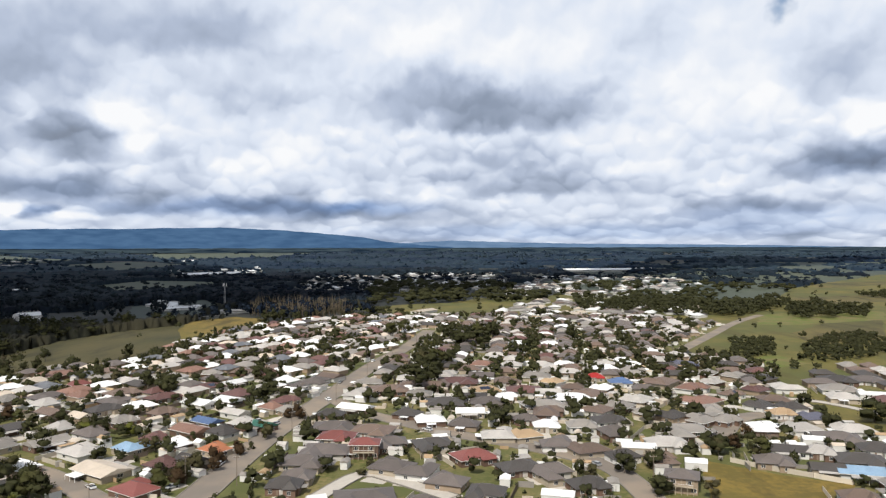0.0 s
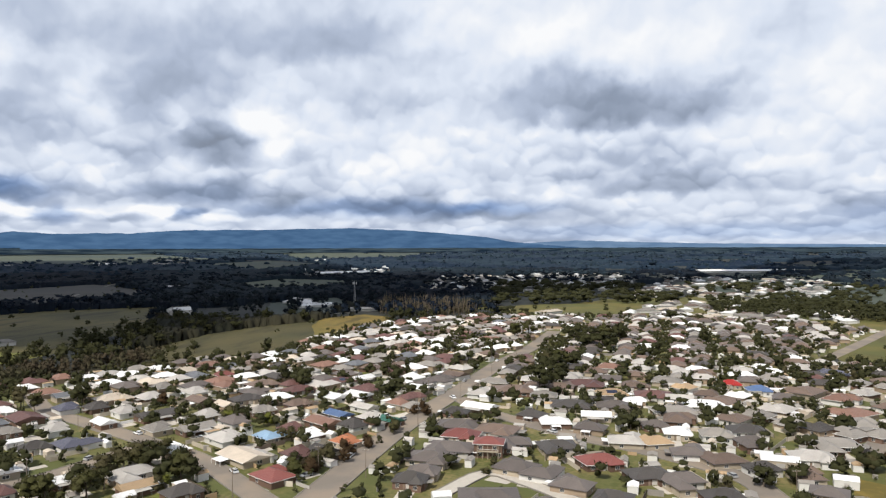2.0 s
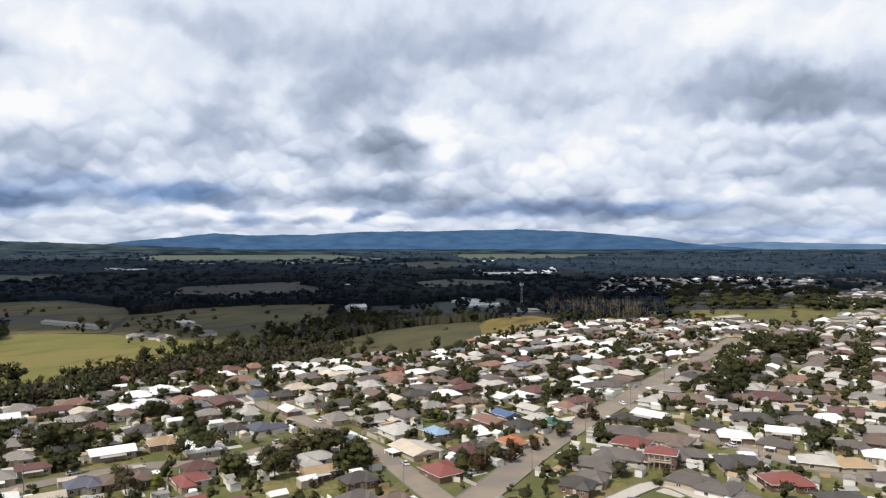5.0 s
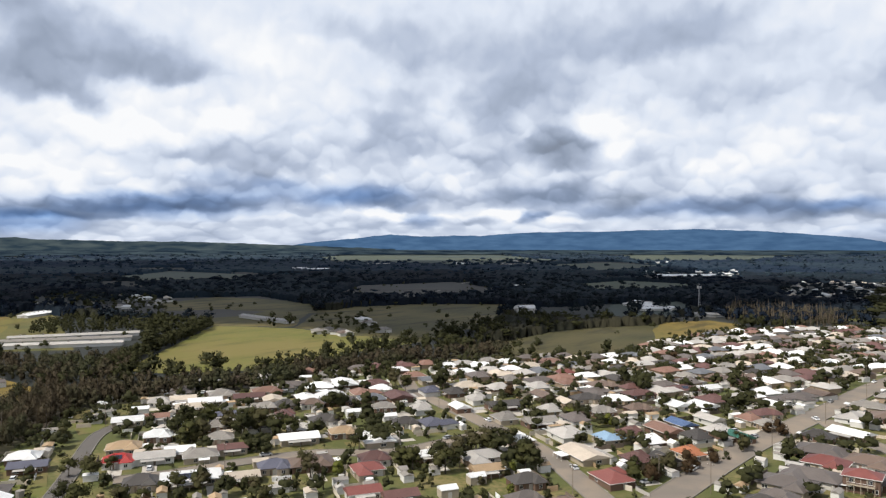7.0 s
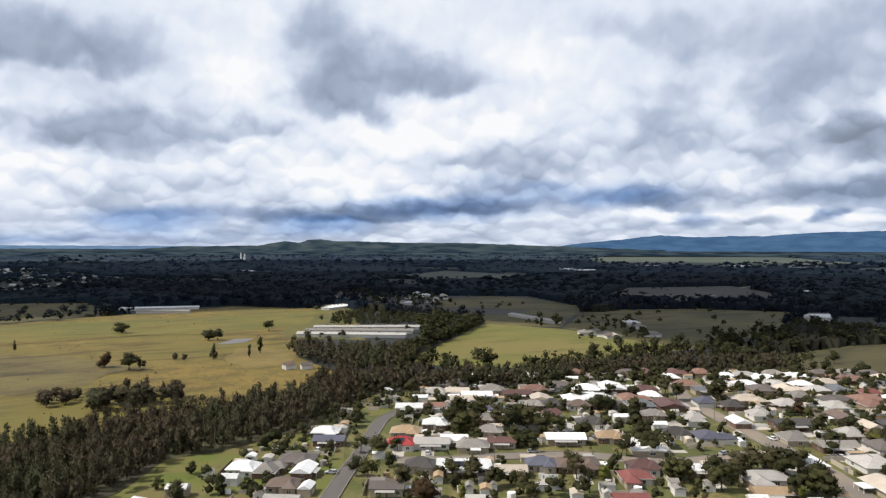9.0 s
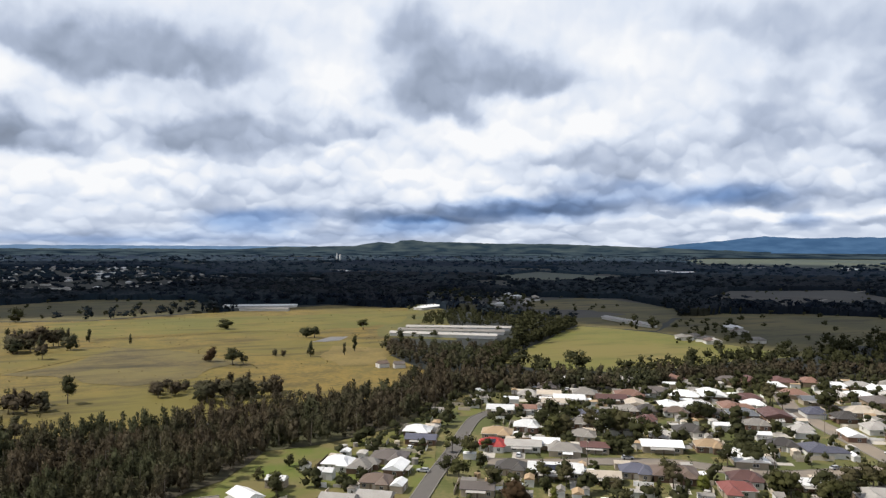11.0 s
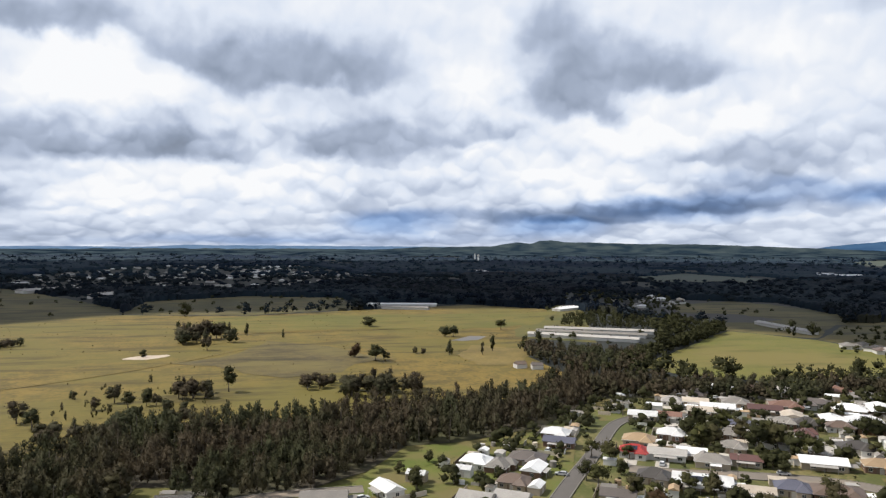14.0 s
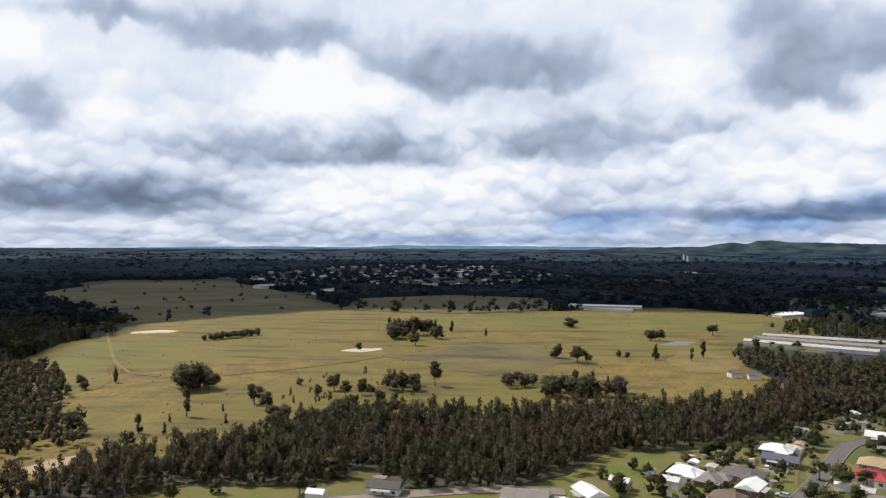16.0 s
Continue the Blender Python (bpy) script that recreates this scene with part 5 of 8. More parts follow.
house(-101.3, 350.9, 147, 13.7, 10.2, "maroon")
house(-122.8, 310.9, 57, 10.0, 7.4, "brown")
house(-139.6, 324.8, 57, 13.4, 9.9, "white")
house(-133.6, 296.4, 57, 10.0, 7.4, "grey")
house(-143.3, 354.7, 57, 10.0, 7.4, "maroon")
house(-159.6, 354.2, 57, 14.8, 11.0, "brown")
house(-85.0, 384.2, 147, 12.1, 8.9, "white")
house(-93.0, 361.4, 147, 10.0, 7.4, "pale")
house(-74.1, 356.0, 147, 11.9, 7.4, "white", "gable")
house(-172.2, 407.7, 172, 10.7, 7.9, "charcoal")
house(-149.1, 395.7, 172, 11.9, 8.8, "pale")
house(-176.3, 346.3, 147, 11.2, 8.3, "terracotta")
house(-171.1, 311.3, 147, 13.1, 8.1, "brown", "gable")
house(-184.6, 329.7, 147, 11.6, 8.6, "pale")
house(-199.3, 314.0, 147, 11.7, 8.7, "pale")
house(-206.8, 337.5, 147, 10.0, 7.4, "grey")
house(-153.4, 284.3, 147, 10.0, 7.4, "pale")
house(-154.8, 304.1, 147, 10.0, 6.2, "cream", "gable")
house(-219.7, 385.2, -134, 11.3, 8.4, "cream")
house(-218.8, 405.7, -134, 18.0, 13.3, "terracotta")
house(-191.2, 375.6, -134, 10.0, 7.4, "red")
house(-131.0, 404.3, 172, 10.3, 7.6, "grey")
house(-116.0, 411.4, 172, 11.6, 8.6, "brown")
house(-102.8, 440.7, 172, 12.5, 9.2, "charcoal")
house(-94.8, 469.8, 168, 11.8, 8.8, "white")
house(-201.1, 59.4, -127, 10.0, 6.2, "pale", "gable")
house(-199.1, 70.0, -127, 10.0, 6.2, "pale", "gable")
house(-223.8, 86.2, 143, 10.0, 6.2, "white", "gable")
house(-231.0, 76.3, 143, 10.0, 7.4, "grey")
house(-206.9, 80.5, 143, 6.6, 4.0, "white", "shed")
house(-215.5, 35.4, 20, 10.0, 6.2, "white", "gable")
house(-225.6, 46.6, 57, 6.4, 4.0, "white", "shed")
house(-236.6, 70.1, 57, 10.0, 7.4, "white")
house(-236.7, 88.6, 57, 12.3, 9.1, "slate")
house(-213.8, 75.9, 57, 10.0, 7.4, "brown")
house(-227.3, 62.9, 57, 5.5, 4.0, "white", "shed")
house(-266.4, 111.8, 57, 10.5, 7.8, "white")
house(-254.3, 108.2, 57, 11.5, 7.1, "navy", "gable")
house(-286.1, 161.1, 57, 11.9, 7.4, "white", "gable")
house(-281.5, 171.5, 57, 10.0, 6.2, "terracotta", "gable")
house(-250.2, 139.4, 57, 11.5, 8.5, "tan")
house(-235.9, 129.5, 57, 10.0, 7.4, "bright_red")
house(-254.4, 155.6, 57, 10.0, 7.4, "white")
house(-230.6, 139.6, 57, 12.9, 8.0, "pale", "gable")
house(-208.1, 121.4, 57, 10.0, 7.4, "charcoal")
house(-194.0, 101.4, 57, 10.0, 6.2, "slate", "gable")
house(-305.0, 199.8, 57, 11.3, 7.0, "cream", "gable")
house(-310.5, 190.8, 57, 10.0, 7.4, "pale")
house(-233.5, 168.3, 57, 10.0, 7.4, "grey")
house(-301.7, 175.8, 57, 7.3, 4.4, "white", "shed")
house(-217.8, -26.4, 80, 10.0, 6.2, "charcoal", "gable")
house(-209.9, -46.0, 80, 5.5, 4.0, "white", "shed")
house(-211.6, 16.0, 80, 13.1, 8.1, "grey", "gable")

# ---- the rest of the town ----


def lots(edge=None):
    """Building lots in rows along the town's streets, nearest first."""
    out = []
    for turn, west in ((57, True), (82, False)):
        c, s = math.cos(radians(turn)), math.sin(radians(turn))
        for i in range(-36, 72):
            for j in range(-56, 56):
                u, v = i * 14.2 + pick.uniform(-1.5, 1.5), j * 17.6 + (2.2 if j % 2 else -2.2) + pick.uniform(-1.5, 1.5)
                x, y = u * c - v * s, u * s + v * c
                on_west = x < -70 + (y - 211) * 0.13
                if on_west != west or inside(x, y, VACANT) or not inside(x, y, edge or TOWN_EDGE) or math.hypot(x, y) < 215 or math.degrees(math.atan2(-x, y)) > 57:
                    continue
                out.append((x, y, turn + (90 if pick.random() < 0.45 else 0)))
    return sorted(out, key=lambda q: math.hypot(q[0], q[1]))


FAR_HOUSES = []
WEST_ROOFS = ("white", "pale", "grey", "brown", "maroon", "terracotta", "charcoal", "white", "steel", "cream", "pale", "slate", "grey", "pale", "white", "slate")
EAST_ROOFS = ("charcoal", "slate", "slate", "brown", "grey", "brown", "slate", "charcoal", "pale", "white", "brown", "pale", "maroon", "grey")
for lx, ly, lt in lots() + lots(ESTATE):
    if not clear_of(lx, ly, HOMES, 15.0 if math.hypot(lx, ly) < 340 else 13.0) or not clear_of(lx, ly, ROAD_POINTS, 11.5) or pick.random() < 0.08:
        continue
    tone = pick.choice(WEST_ROOFS if lx < -70 + (ly - 211) * 0.13 else EAST_ROOFS)
    size = pick.uniform(10.8, 15.0)
    if len(HOMES) < 296:
        house(lx, ly, lt, size, size * pick.uniform(0.6, 0.75), tone, pick.choice(("hip", "hip", "ell", "gable")))
    else:
        FAR_HOUSES.append((lx, ly, lt, size, size * pick.uniform(0.6, 0.75), tone))


def far_houses(name, spots, label):
    """Houses too far off to tell apart singly: walls, eaves and hipped roofs in one body."""
    tones = sorted({q[5] for q in spots})
    verts, faces, idx = [], [], []
    for x, y, turn, L, D, tone in spots:
        c, s, z0 = math.cos(radians(turn)), math.sin(radians(turn)), gz(x, y)
        b = Build().box(-L / 2, -D / 2, 0, L / 2, D / 2, 2.8)
        n = len(b.f)
        b.poly(*hip_roof(L, D, 2.8, 2.1))
        w = (x * 7.3 + y * 3.1) % 1.0
        if w < 0.6:
            # a front wing under its own roof
            side, deep = (0.25 if w < 0.3 else -0.25) * L, D * 0.5
            b.box(side - L * 0.17, -D / 2 - deep * 0.6, 0, side + L * 0.17, -D / 2 + 0.1, 2.7)
            rv, rf = hip_roof(D / 2 + deep, L * 0.36, 2.84, 1.7, 0.4)
            cy = -D / 2 - deep * 0.6 + (D / 2 + deep) / 2
            b.poly([(side + p[1], cy + p[0], p[2]) for p in rv], [tuple(reversed(q)) for q in rf])
        k = len(verts)
        verts += [(x + p[0] * c - p[1] * s, y + p[0] * s + p[1] * c, z0 + p[2]) for p in b.v]
        faces += [tuple(i + k for i in f) for f in b.f]
        kinds = [0] * n + [1 + tones.index(tone)] * (len(b.f) - n)
        if len(b.f) > n + 9:
            kinds[n + 9:n + 15] = [0] * 6
        idx += kinds
    me = raw_mesh(name, verts, faces, [WALL["white" if "town_" not in name else "tan"]] + [ROOF[t] for t in tones], idx)
    return tagged(new(name, me), label, "houses", kind="stuff")


def yard_clutter():
    """Small sheds, carports, tanks and screens between the houses, one body."""
    rs = np.random.RandomState(31)
    tones = ("white", "pale", "cream", "grey", "grey", "tan")
    spots = [q for q in spread(TOWN_EDGE, 7.6, rs) if math.hypot(*q) > 195 and not inside(*q, VACANT) and rs.rand() < 0.62]
    spots = [q for q in spots if clear_of(*q, HOMES, 8.2) and clear_of(*q, FAR_HOUSES, 7.4) and clear_of(*q, ROAD_POINTS, 7.0)]
    verts, faces, idx = [], [], []
    for x, y in spots:
        turn = radians((57 if x < -70 + (y - 211) * 0.13 else 82) + 90 * rs.randint(2))
        c, s, b, w = math.cos(turn), math.sin(turn), Build(), rs.rand()
        if w < 0.5:
            L, D, h = rs.uniform(2.6, 6.0), rs.uniform(2.2, 3.6), rs.uniform(1.9, 2.5)
            b.box(-L / 2, -D / 2, 0, L / 2, D / 2, h)
            n = len(b.f)
            b.poly(*hip_roof(L, D, h + 0.05, rs.uniform(0.3, 0.9), 0.15, 0.06, True))
        elif w < 0.8:
            n = 0
            L = rs.uniform(3.0, 7.0)
            b.box(-L / 2, -0.06, 0, L / 2, 0.06, rs.uniform(1.2, 1.9))
        else:
            n = 0
            r = rs.uniform(0.7, 1.4)
            b.tube((0, 0, 0), (0, 0, rs.uniform(1.2, 2.2)), r, r, 9)
        k = len(verts)
        verts += [(x + p[0] * c - p[1] * s, y + p[0] * s + p[1] * c, p[2]) for p in b.v]
        faces += [tuple(i + k for i in f) for f in b.f]
        idx += [0] * n + [1 + rs.randint(len(tones))] * (len(b.f) - n)
    me = raw_mesh("yard_clutter", verts, faces, [WALL["white"]] + [ROOF[t] for t in tones], idx)
    return tagged(new("yard_clutter", me), "small pale sheds, screens and tanks behind the houses", "outbuildings", kind="stuff")


yard_clutter()
far_houses("far_town_houses", FAR_HOUSES, "rows of small far houses with mixed roofs at the town's back")


def plots(name, mat, chance, front, label, lift):
    """Lawns or paving before or behind the houses, one sheet."""
    verts, faces = [], []
    for x, y, turn, L, D in HOMES + [q[:5] for q in FAR_HOUSES]:
        if L < 9.6 or pick.random() > chance:
            continue
        c, s = math.cos(radians(turn)), math.sin(radians(turn))
        a0, a1 = sorted((pick.uniform(-0.6, 0.1) * L, pick.uniform(0.15, 0.65) * L))
        b0, b1 = (-D / 2 - pick.uniform(6, 9), -D / 2 - 0.6) if front else (D / 2 + 0.6, D / 2 + pick.uniform(4.5, 8))
        k = len(verts)
        for u, v in ((a0, b0), (a1, b0), (a1 + pick.uniform(-1, 1), b1), (a0 + pick.uniform(-1, 1), b1)):
            verts.append((x + u * c - v * s, y + u * s + v * c, lift))
        faces.append((k, k + 1, k + 2, k + 3))
    return tagged(new(name, raw_mesh(name, verts, faces, (mat,))), label, "ground", kind="structure")


plots("front_lawns", LAWN, 0.75, True, "small green front lawns", 0.026)
plots("back_lawns", LAWN, 0.6, False, "small green back lawns", 0.030)
plots("front_paving", CONCRETE, 0.3, True, "pale concrete paving before houses", 0.034)
plots("back_paving", CONCRETE, 0.4, False, "pale concrete paving behind houses", 0.038)


def township(edge, count, seed, tones=("white", "pale", "grey", "cream", "charcoal", "slate", "brown", "white")):
    rs = np.random.RandomState(seed)
    xs, ys = [p[0] for p in edge], [p[1] for p in edge]
    out = []
    while len(out) < count:
        x, y = rs.uniform(min(xs), max(xs)), rs.uniform(min(ys), max(ys))
        if inside(x, y, edge):
            big = rs.rand() < 0.1
            out.append((x, y, rs.choice((20, 60, 110, 150)), rs.uniform(9, 14) * (2.0 if big else 1), rs.uniform(7, 10), tones[rs.randint(len(tones))]))
    return out


TOWNSHIP = {
    "north": [(-264.5, 1218), (-277.4, 1563), (-113.2, 1699), (132.1, 1739), (127.8, 1393), (70.8, 1179), (-75.2, 1128), (-214.1, 1107)],
    "mill": [(83.2, 1096), (221.0, 1587), (500, 1518), (447, 1186), (309, 1039), (151.9, 980)],
    "back": [(52.5, 774), (136.5, 980), (304, 843), (265.2, 689), (170.4, 681), (63.6, 694)],
    "west": [(-1593, -584), (-2035, -515), (-2549, -276.9), (-2421, 120.8), (-1788, 243.6), (-1397, 69.9), (-1384, -150.1), (-1383, -372)],
    "farm": [(-436, 406), (-563, 537), (-538, 571), (-411, 473), (-392, 417)],
    "hamlet": [(-1015, 411), (-1181, 528), (-961, 607), (-774, 504), (-865, 399)],
}
TOWNSHIP["works"] = [(-725, 1844), (-528, 2036), (-429, 1702), (-568, 1510)]
TOWNSHIP["yard"] = [(-378, 902), (-337, 969), (-281.0, 828), (-315, 768)]
TOWNSHIP["strip"] = [(-1705, 2305), (-1453, 2638), (-1200, 2219), (-1420, 1951)]
BIG_SHEDS = [(x, y, a, L * 2.6, D * 2.2, tone) for x, y, a, L, D, tone in township(TOWNSHIP["works"], 12, 11, ("white", "white", "pale")) + township(TOWNSHIP["yard"], 4, 12, ("pale", "white")) + township(TOWNSHIP["strip"], 8, 13, ("white", "pale", "grey"))]
far_houses("far_work_sheds", BIG_SHEDS, "large white works sheds far off in the forest")
FAR_SPOTS = township(TOWNSHIP["north"], 190, 1, ("white", "white", "pale", "grey", "slate", "cream")) + township(TOWNSHIP["mill"], 190, 2) + township(TOWNSHIP["west"], 190, 3, ("white", "pale", "white", "grey", "slate")) + township(TOWNSHIP["back"], 110, 6) \
    + township(TOWNSHIP["farm"], 9, 4) + township(TOWNSHIP["hamlet"], 16, 5)
far_houses("far_township_houses", FAR_SPOTS, "scattered pale houses of the far townships")

# ---- trees ----
tree(-124.1, 212.7, 10.0, "round", "dark", 1.3)
tree(-139.4, 228.2, 8.6, "gum", "gum", 1.1)
tree(-148.8, 265.3, 7.7, "round", "dark", 1.1)
tree(-142.3, 282.7, 7.5, "round", "gum", 1.3)
tree(-137.9, 281.0, 8.8, "tall", "dark", 1.1)
tree(-134.5, 285.2, 7.1, "tall", "dark", 1.1)
tree(-162.5, 303.7, 6.2, "round", "dark", 1.1)
tree(-171.8, 299.0, 5.3, "round", "dark", 1.1)
tree(-136.2, 354.4, 12.0, "round", "dark", 1.1)
tree(-152.6, 368.3, 11.1, "gum", "dark", 1.1)
tree(-150.8, 416.8, 8.0, "round", "dark", 1.1)
tree(-117.2, 329.6, 7.8, "round", "dark", 1.1)
tree(-103.2, 398.7, 9.1, "round", "dark", 1.1)
tree(-86.6, 353.8, 8.1, "round", "dark", 1.4)
tree(-62.1, 307.6, 7.5, "round", "rust", 1.1)
tree(-77.5, 244.2, 6.9, "round", "rust", 1.3)
tree(-82.7, 225.1, 7.8, "round", "gum", 1.1)
tree(-81.7, 234.6, 7.5, "gum", "gum", 1.1)
tree(-92.0, 230.6, 5.3, "round", "dark", 1.1)
tree(-72.7, 254.7, 4.9, "round", "rust", 1.1)
tree(-70.8, 261.7, 3.8, "shrub", "dark", 1.1)
tree(-68.3, 275.4, 6.0, "round", "gum", 1.1)
tree(-123.3, 280.8, 6.0, "round", "bright", 1.1)
tree(-108.3, 257.8, 5.9, "round", "gum", 1.1)
tree(24.8, 297.0, 8.4, "round", "dark", 1.3)
tree(8.1, 337.6, 6.6, "tall", "dark", 1.7)
tree(13.7, 337.5, 7.1, "tall", "dark", 1.7)
tree(-14.4, 366.7, 12.7, "gum", "dark", 1.3)
tree(-7.4, 381.4, 12.5, "gum", "dark", 1.3)
tree(-4.3, 433.8, 13.3, "gum", "gum", 1.3)
tree(-27.4, 434.2, 9.0, "gum", "gum", 1.1)
tree(-30.4, 366.9, 4.6, "shrub", "dark", 1.1)
tree(-45.2, 350.7, 5.9, "round", "dark", 1.1)
tree(-53.1, 297.8, 4.2, "tall", "dark", 1.1)
tree(-50.7, 297.8, 4.7, "tall", "dark", 1.1)
tree(-49.7, 466.6, 11.0, "tall", "dark", 1.1)
tree(-62.3, 455.6, 8.2, "round", "dark", 1.1)
tree(-41.3, 563.6, 15.5, "gum", "gum", 1.1)
tree(-32.1, 591.6, 14.6, "gum", "gum", 1.1)
tree(29.2, 562.3, 16.2, "gum", "gum", 1.1)
tree(38.6, 555.5, 16.3, "gum", "dark", 1.1)
tree(6.9, 556.1, 14.5, "gum", "dark", 1.1)
tree(59.3, 233.5, 7.3, "round", "dark", 1.4)
tree(70.9, 236.9, 7.8, "round", "dark", 1.4)
tree(64.5, 212.4, 6.8, "round", "dark", 1.4)
tree(70.1, 218.2, 5.6, "round", "dark", 1.1)
tree(79.2, 209.4, 6.4, "gum", "gum", 1.1)
tree(97.8, 253.3, 6.9, "gum", "gum", 1.1)
tree(104.6, 256.0, 7.0, "gum", "rust", 1.1)
tree(109.1, 245.2, 9.5, "gum", "gum", 1.2)
tree(118.2, 278.6, 5.1, "round", "rust", 1.1)
tree(125.5, 287.0, 4.4, "shrub", "gum", 1.1)
tree(129.5, 291.4, 4.0, "shrub", "dark", 1.1)
tree(157.0, 291.2, 6.9, "round", "dark", 1.1)
tree(139.8, 259.2, 5.4, "round", "dark", 1.1)
tree(132.9, 255.7, 3.2, "shrub", "dark", 1.1)
tree(122.5, 249.0, 3.1, "shrub", "gum", 1.1)
tree(108.7, 345.1, 6.5, "round", "dark", 1.1)
tree(123.5, 310.7, 4.7, "round", "dark", 1.1)
tree(124.9, 305.7, 5.1, "round", "gum", 1.1)
tree(78.5, 333.2, 3.8, "round", "dark", 1.1)
tree(68.9, 327.5, 3.7, "round", "dark", 1.1)
tree(181.1, 299.3, 10.4, "round", "dark", 1.8)
tree(168.6, 452.1, 11.3, "round", "dark", 1.1)
tree(143.1, 412.8, 6.0, "round", "dark", 1.1)
tree(42.6, 396.7, 6.1, "round", "gum", 1.1)
tree(63.0, 396.5, 6.1, "round", "dark", 1.1)
tree(100.3, 561.0, 11.7, "gum", "dark", 1.1)
tree(55.0, 476.7, 11.9, "gum", "dark", 1.3)
tree(45.5, 476.9, 9.9, "gum", "dark", 1.1)
tree(-26.7, 231.8, 3.3, "shrub", "gum", 1.7)
tree(-24.8, 240.1, 3.1, "shrub", "gum", 1.7)
tree(48.6, 216.4, 3.2, "shrub", "dark", 1.1)
tree(-258.5, 463.0, 8.0, "gum", "dark", 1.1)
tree(-158.2, 461.4, 8.7, "round", "rust", 1.1)
tree(113.3, 426.3, 4.9, "round", "dark", 1.1)
tree(125.8, 432.0, 5.0, "round", "dark", 1.1)
tree(-157.1, 186.6, 7.7, "round", "gum", 1.1)
tree(-140.9, 189.8, 9.2, "gum", "gum", 1.2)
tree(-179.1, 201.9, 8.0, "round", "dark", 1.4)
tree(-189.4, 206.8, 8.6, "gum", "dark", 1.1)
tree(-231.2, 176.9, 10.0, "gum", "dark", 1.1)
tree(-243.1, 179.4, 10.0, "gum", "gum", 1.1)
tree(-254.6, 173.9, 9.6, "round", "dark", 1.1)
tree(-257.7, 181.0, 10.8, "gum", "gum", 1.1)
tree(-228.8, 184.6, 11.2, "gum", "gum", 1.1)
tree(-222.7, 187.5, 10.2, "gum", "dark", 1.1)
tree(-216.2, 189.0, 9.2, "gum", "gum", 1.1)
tree(-265.6, 175.4, 9.9, "gum", "dark", 1.1)
tree(-204.7, 167.7, 5.6, "round", "dark", 1.1)
tree(-210.8, 168.2, 6.1, "round", "dark", 1.1)
tree(-142.6, 217.8, 10.0, "gum", "gum", 1.2)
tree(-149.0, 216.3, 8.4, "gum", "gum", 1.1)
tree(-138.9, 219.6, 9.9, "gum", "dark", 1.3)
tree(-117.5, 208.2, 8.5, "gum", "dark", 1.1)
tree(-121.8, 209.5, 9.4, "gum", "gum", 1.1)
tree(-124.2, 199.7, 5.0, "round", "gum", 1.1)
tree(-124.5, 204.8, 4.4, "round", "bright", 1.1)
tree(-141.1, 198.2, 7.1, "gum", "dark", 1.1)
tree(-213.6, 231.2, 7.1, "round", "dark", 1.1)
tree(-236.7, 231.1, 9.9, "gum", "dark", 1.1)
tree(-238.1, 239.8, 8.0, "round", "dark", 1.1)
tree(-173.7, 160.3, 8.0, "gum", "gum", 1.1)
tree(-182.7, 165.4, 7.2, "gum", "gum", 1.1)
tree(-182.6, 192.5, 8.4, "gum", "dark", 1.1)
tree(-225.5, 301.0, 11.9, "gum", "dark", 1.1)
tree(-260.1, 342.8, 8.9, "round", "dark", 1.1)
tree(-250.7, 292.2, 10.9, "gum", "gum", 1.1)
tree(-236.1, 283.6, 10.3, "gum", "gum", 1.1)
tree(-210.7, 311.3, 7.8, "round", "dark", 1.1)
tree(-208.7, 320.5, 5.3, "round", "dark", 1.1)
tree(-187.4, 306.8, 7.5, "round", "rust", 1.1)
tree(-180.2, 302.9, 6.4, "round", "gum", 1.1)
tree(-149.5, 272.9, 5.2, "round", "gum", 1.1)
tree(-153.0, 271.2, 7.0, "round", "dark", 1.1)
tree(-141.8, 281.1, 6.6, "round", "bright", 1.3)
tree(-134.8, 284.5, 6.6, "tall", "dark", 1.1)
tree(-165.0, 265.4, 5.7, "round", "dark", 1.1)
tree(-153.8, 338.4, 6.7, "round", "dark", 1.1)
tree(-139.9, 358.4, 10.9, "tall", "dark", 1.4)
tree(-87.5, 217.4, 7.6, "round", "gum", 1.1)
tree(-83.5, 222.5, 6.9, "round", "rust", 1.1)
tree(-81.5, 233.8, 6.3, "round", "gum", 1.1)
tree(-76.2, 236.3, 5.3, "round", "rust", 1.1)
tree(-75.0, 259.9, 4.2, "round", "rust", 1.4)
tree(-69.4, 280.3, 6.1, "round", "dark", 1.1)
tree(-73.6, 287.9, 4.6, "round", "dark", 1.1)
tree(-90.1, 394.5, 11.2, "tall", "dark", 1.1)
tree(-93.8, 383.8, 10.4, "round", "dark", 1.1)
tree(-102.3, 262.7, 5.2, "round", "gum", 1.1)
tree(-104.3, 258.1, 6.3, "gum", "gum", 1.1)
tree(-116.6, 329.0, 5.8, "round", "gum", 1.1)
tree(-138.0, 366.3, 6.0, "round", "gum", 1.1)
tree(-110.0, 339.3, 5.5, "shrub", "dark", 1.7)
tree(-84.7, 351.4, 7.0, "shrub", "dark", 1.8)
tree(-67.2, 308.9, 5.3, "round", "rust", 1.1)
tree(-107.7, 199.6, 3.3, "shrub", "dark", 1.1)
tree(-125.1, 187.1, 4.2, "shrub", "gum", 1.1)
tree(-145.8, 177.2, 4.3, "shrub", "gum", 1.1)
tree(-136.8, 176.9, 3.9, "shrub", "gum", 1.1)
tree(-14.8, 399.9, 13.6, "gum", "dark", 1.4)
tree(-5.8, 412.3, 13.5, "gum", "dark", 1.4)
tree(-11.5, 426.6, 13.9, "gum", "gum", 1.1)
tree(3.7, 433.8, 12.0, "gum", "dark", 1.1)
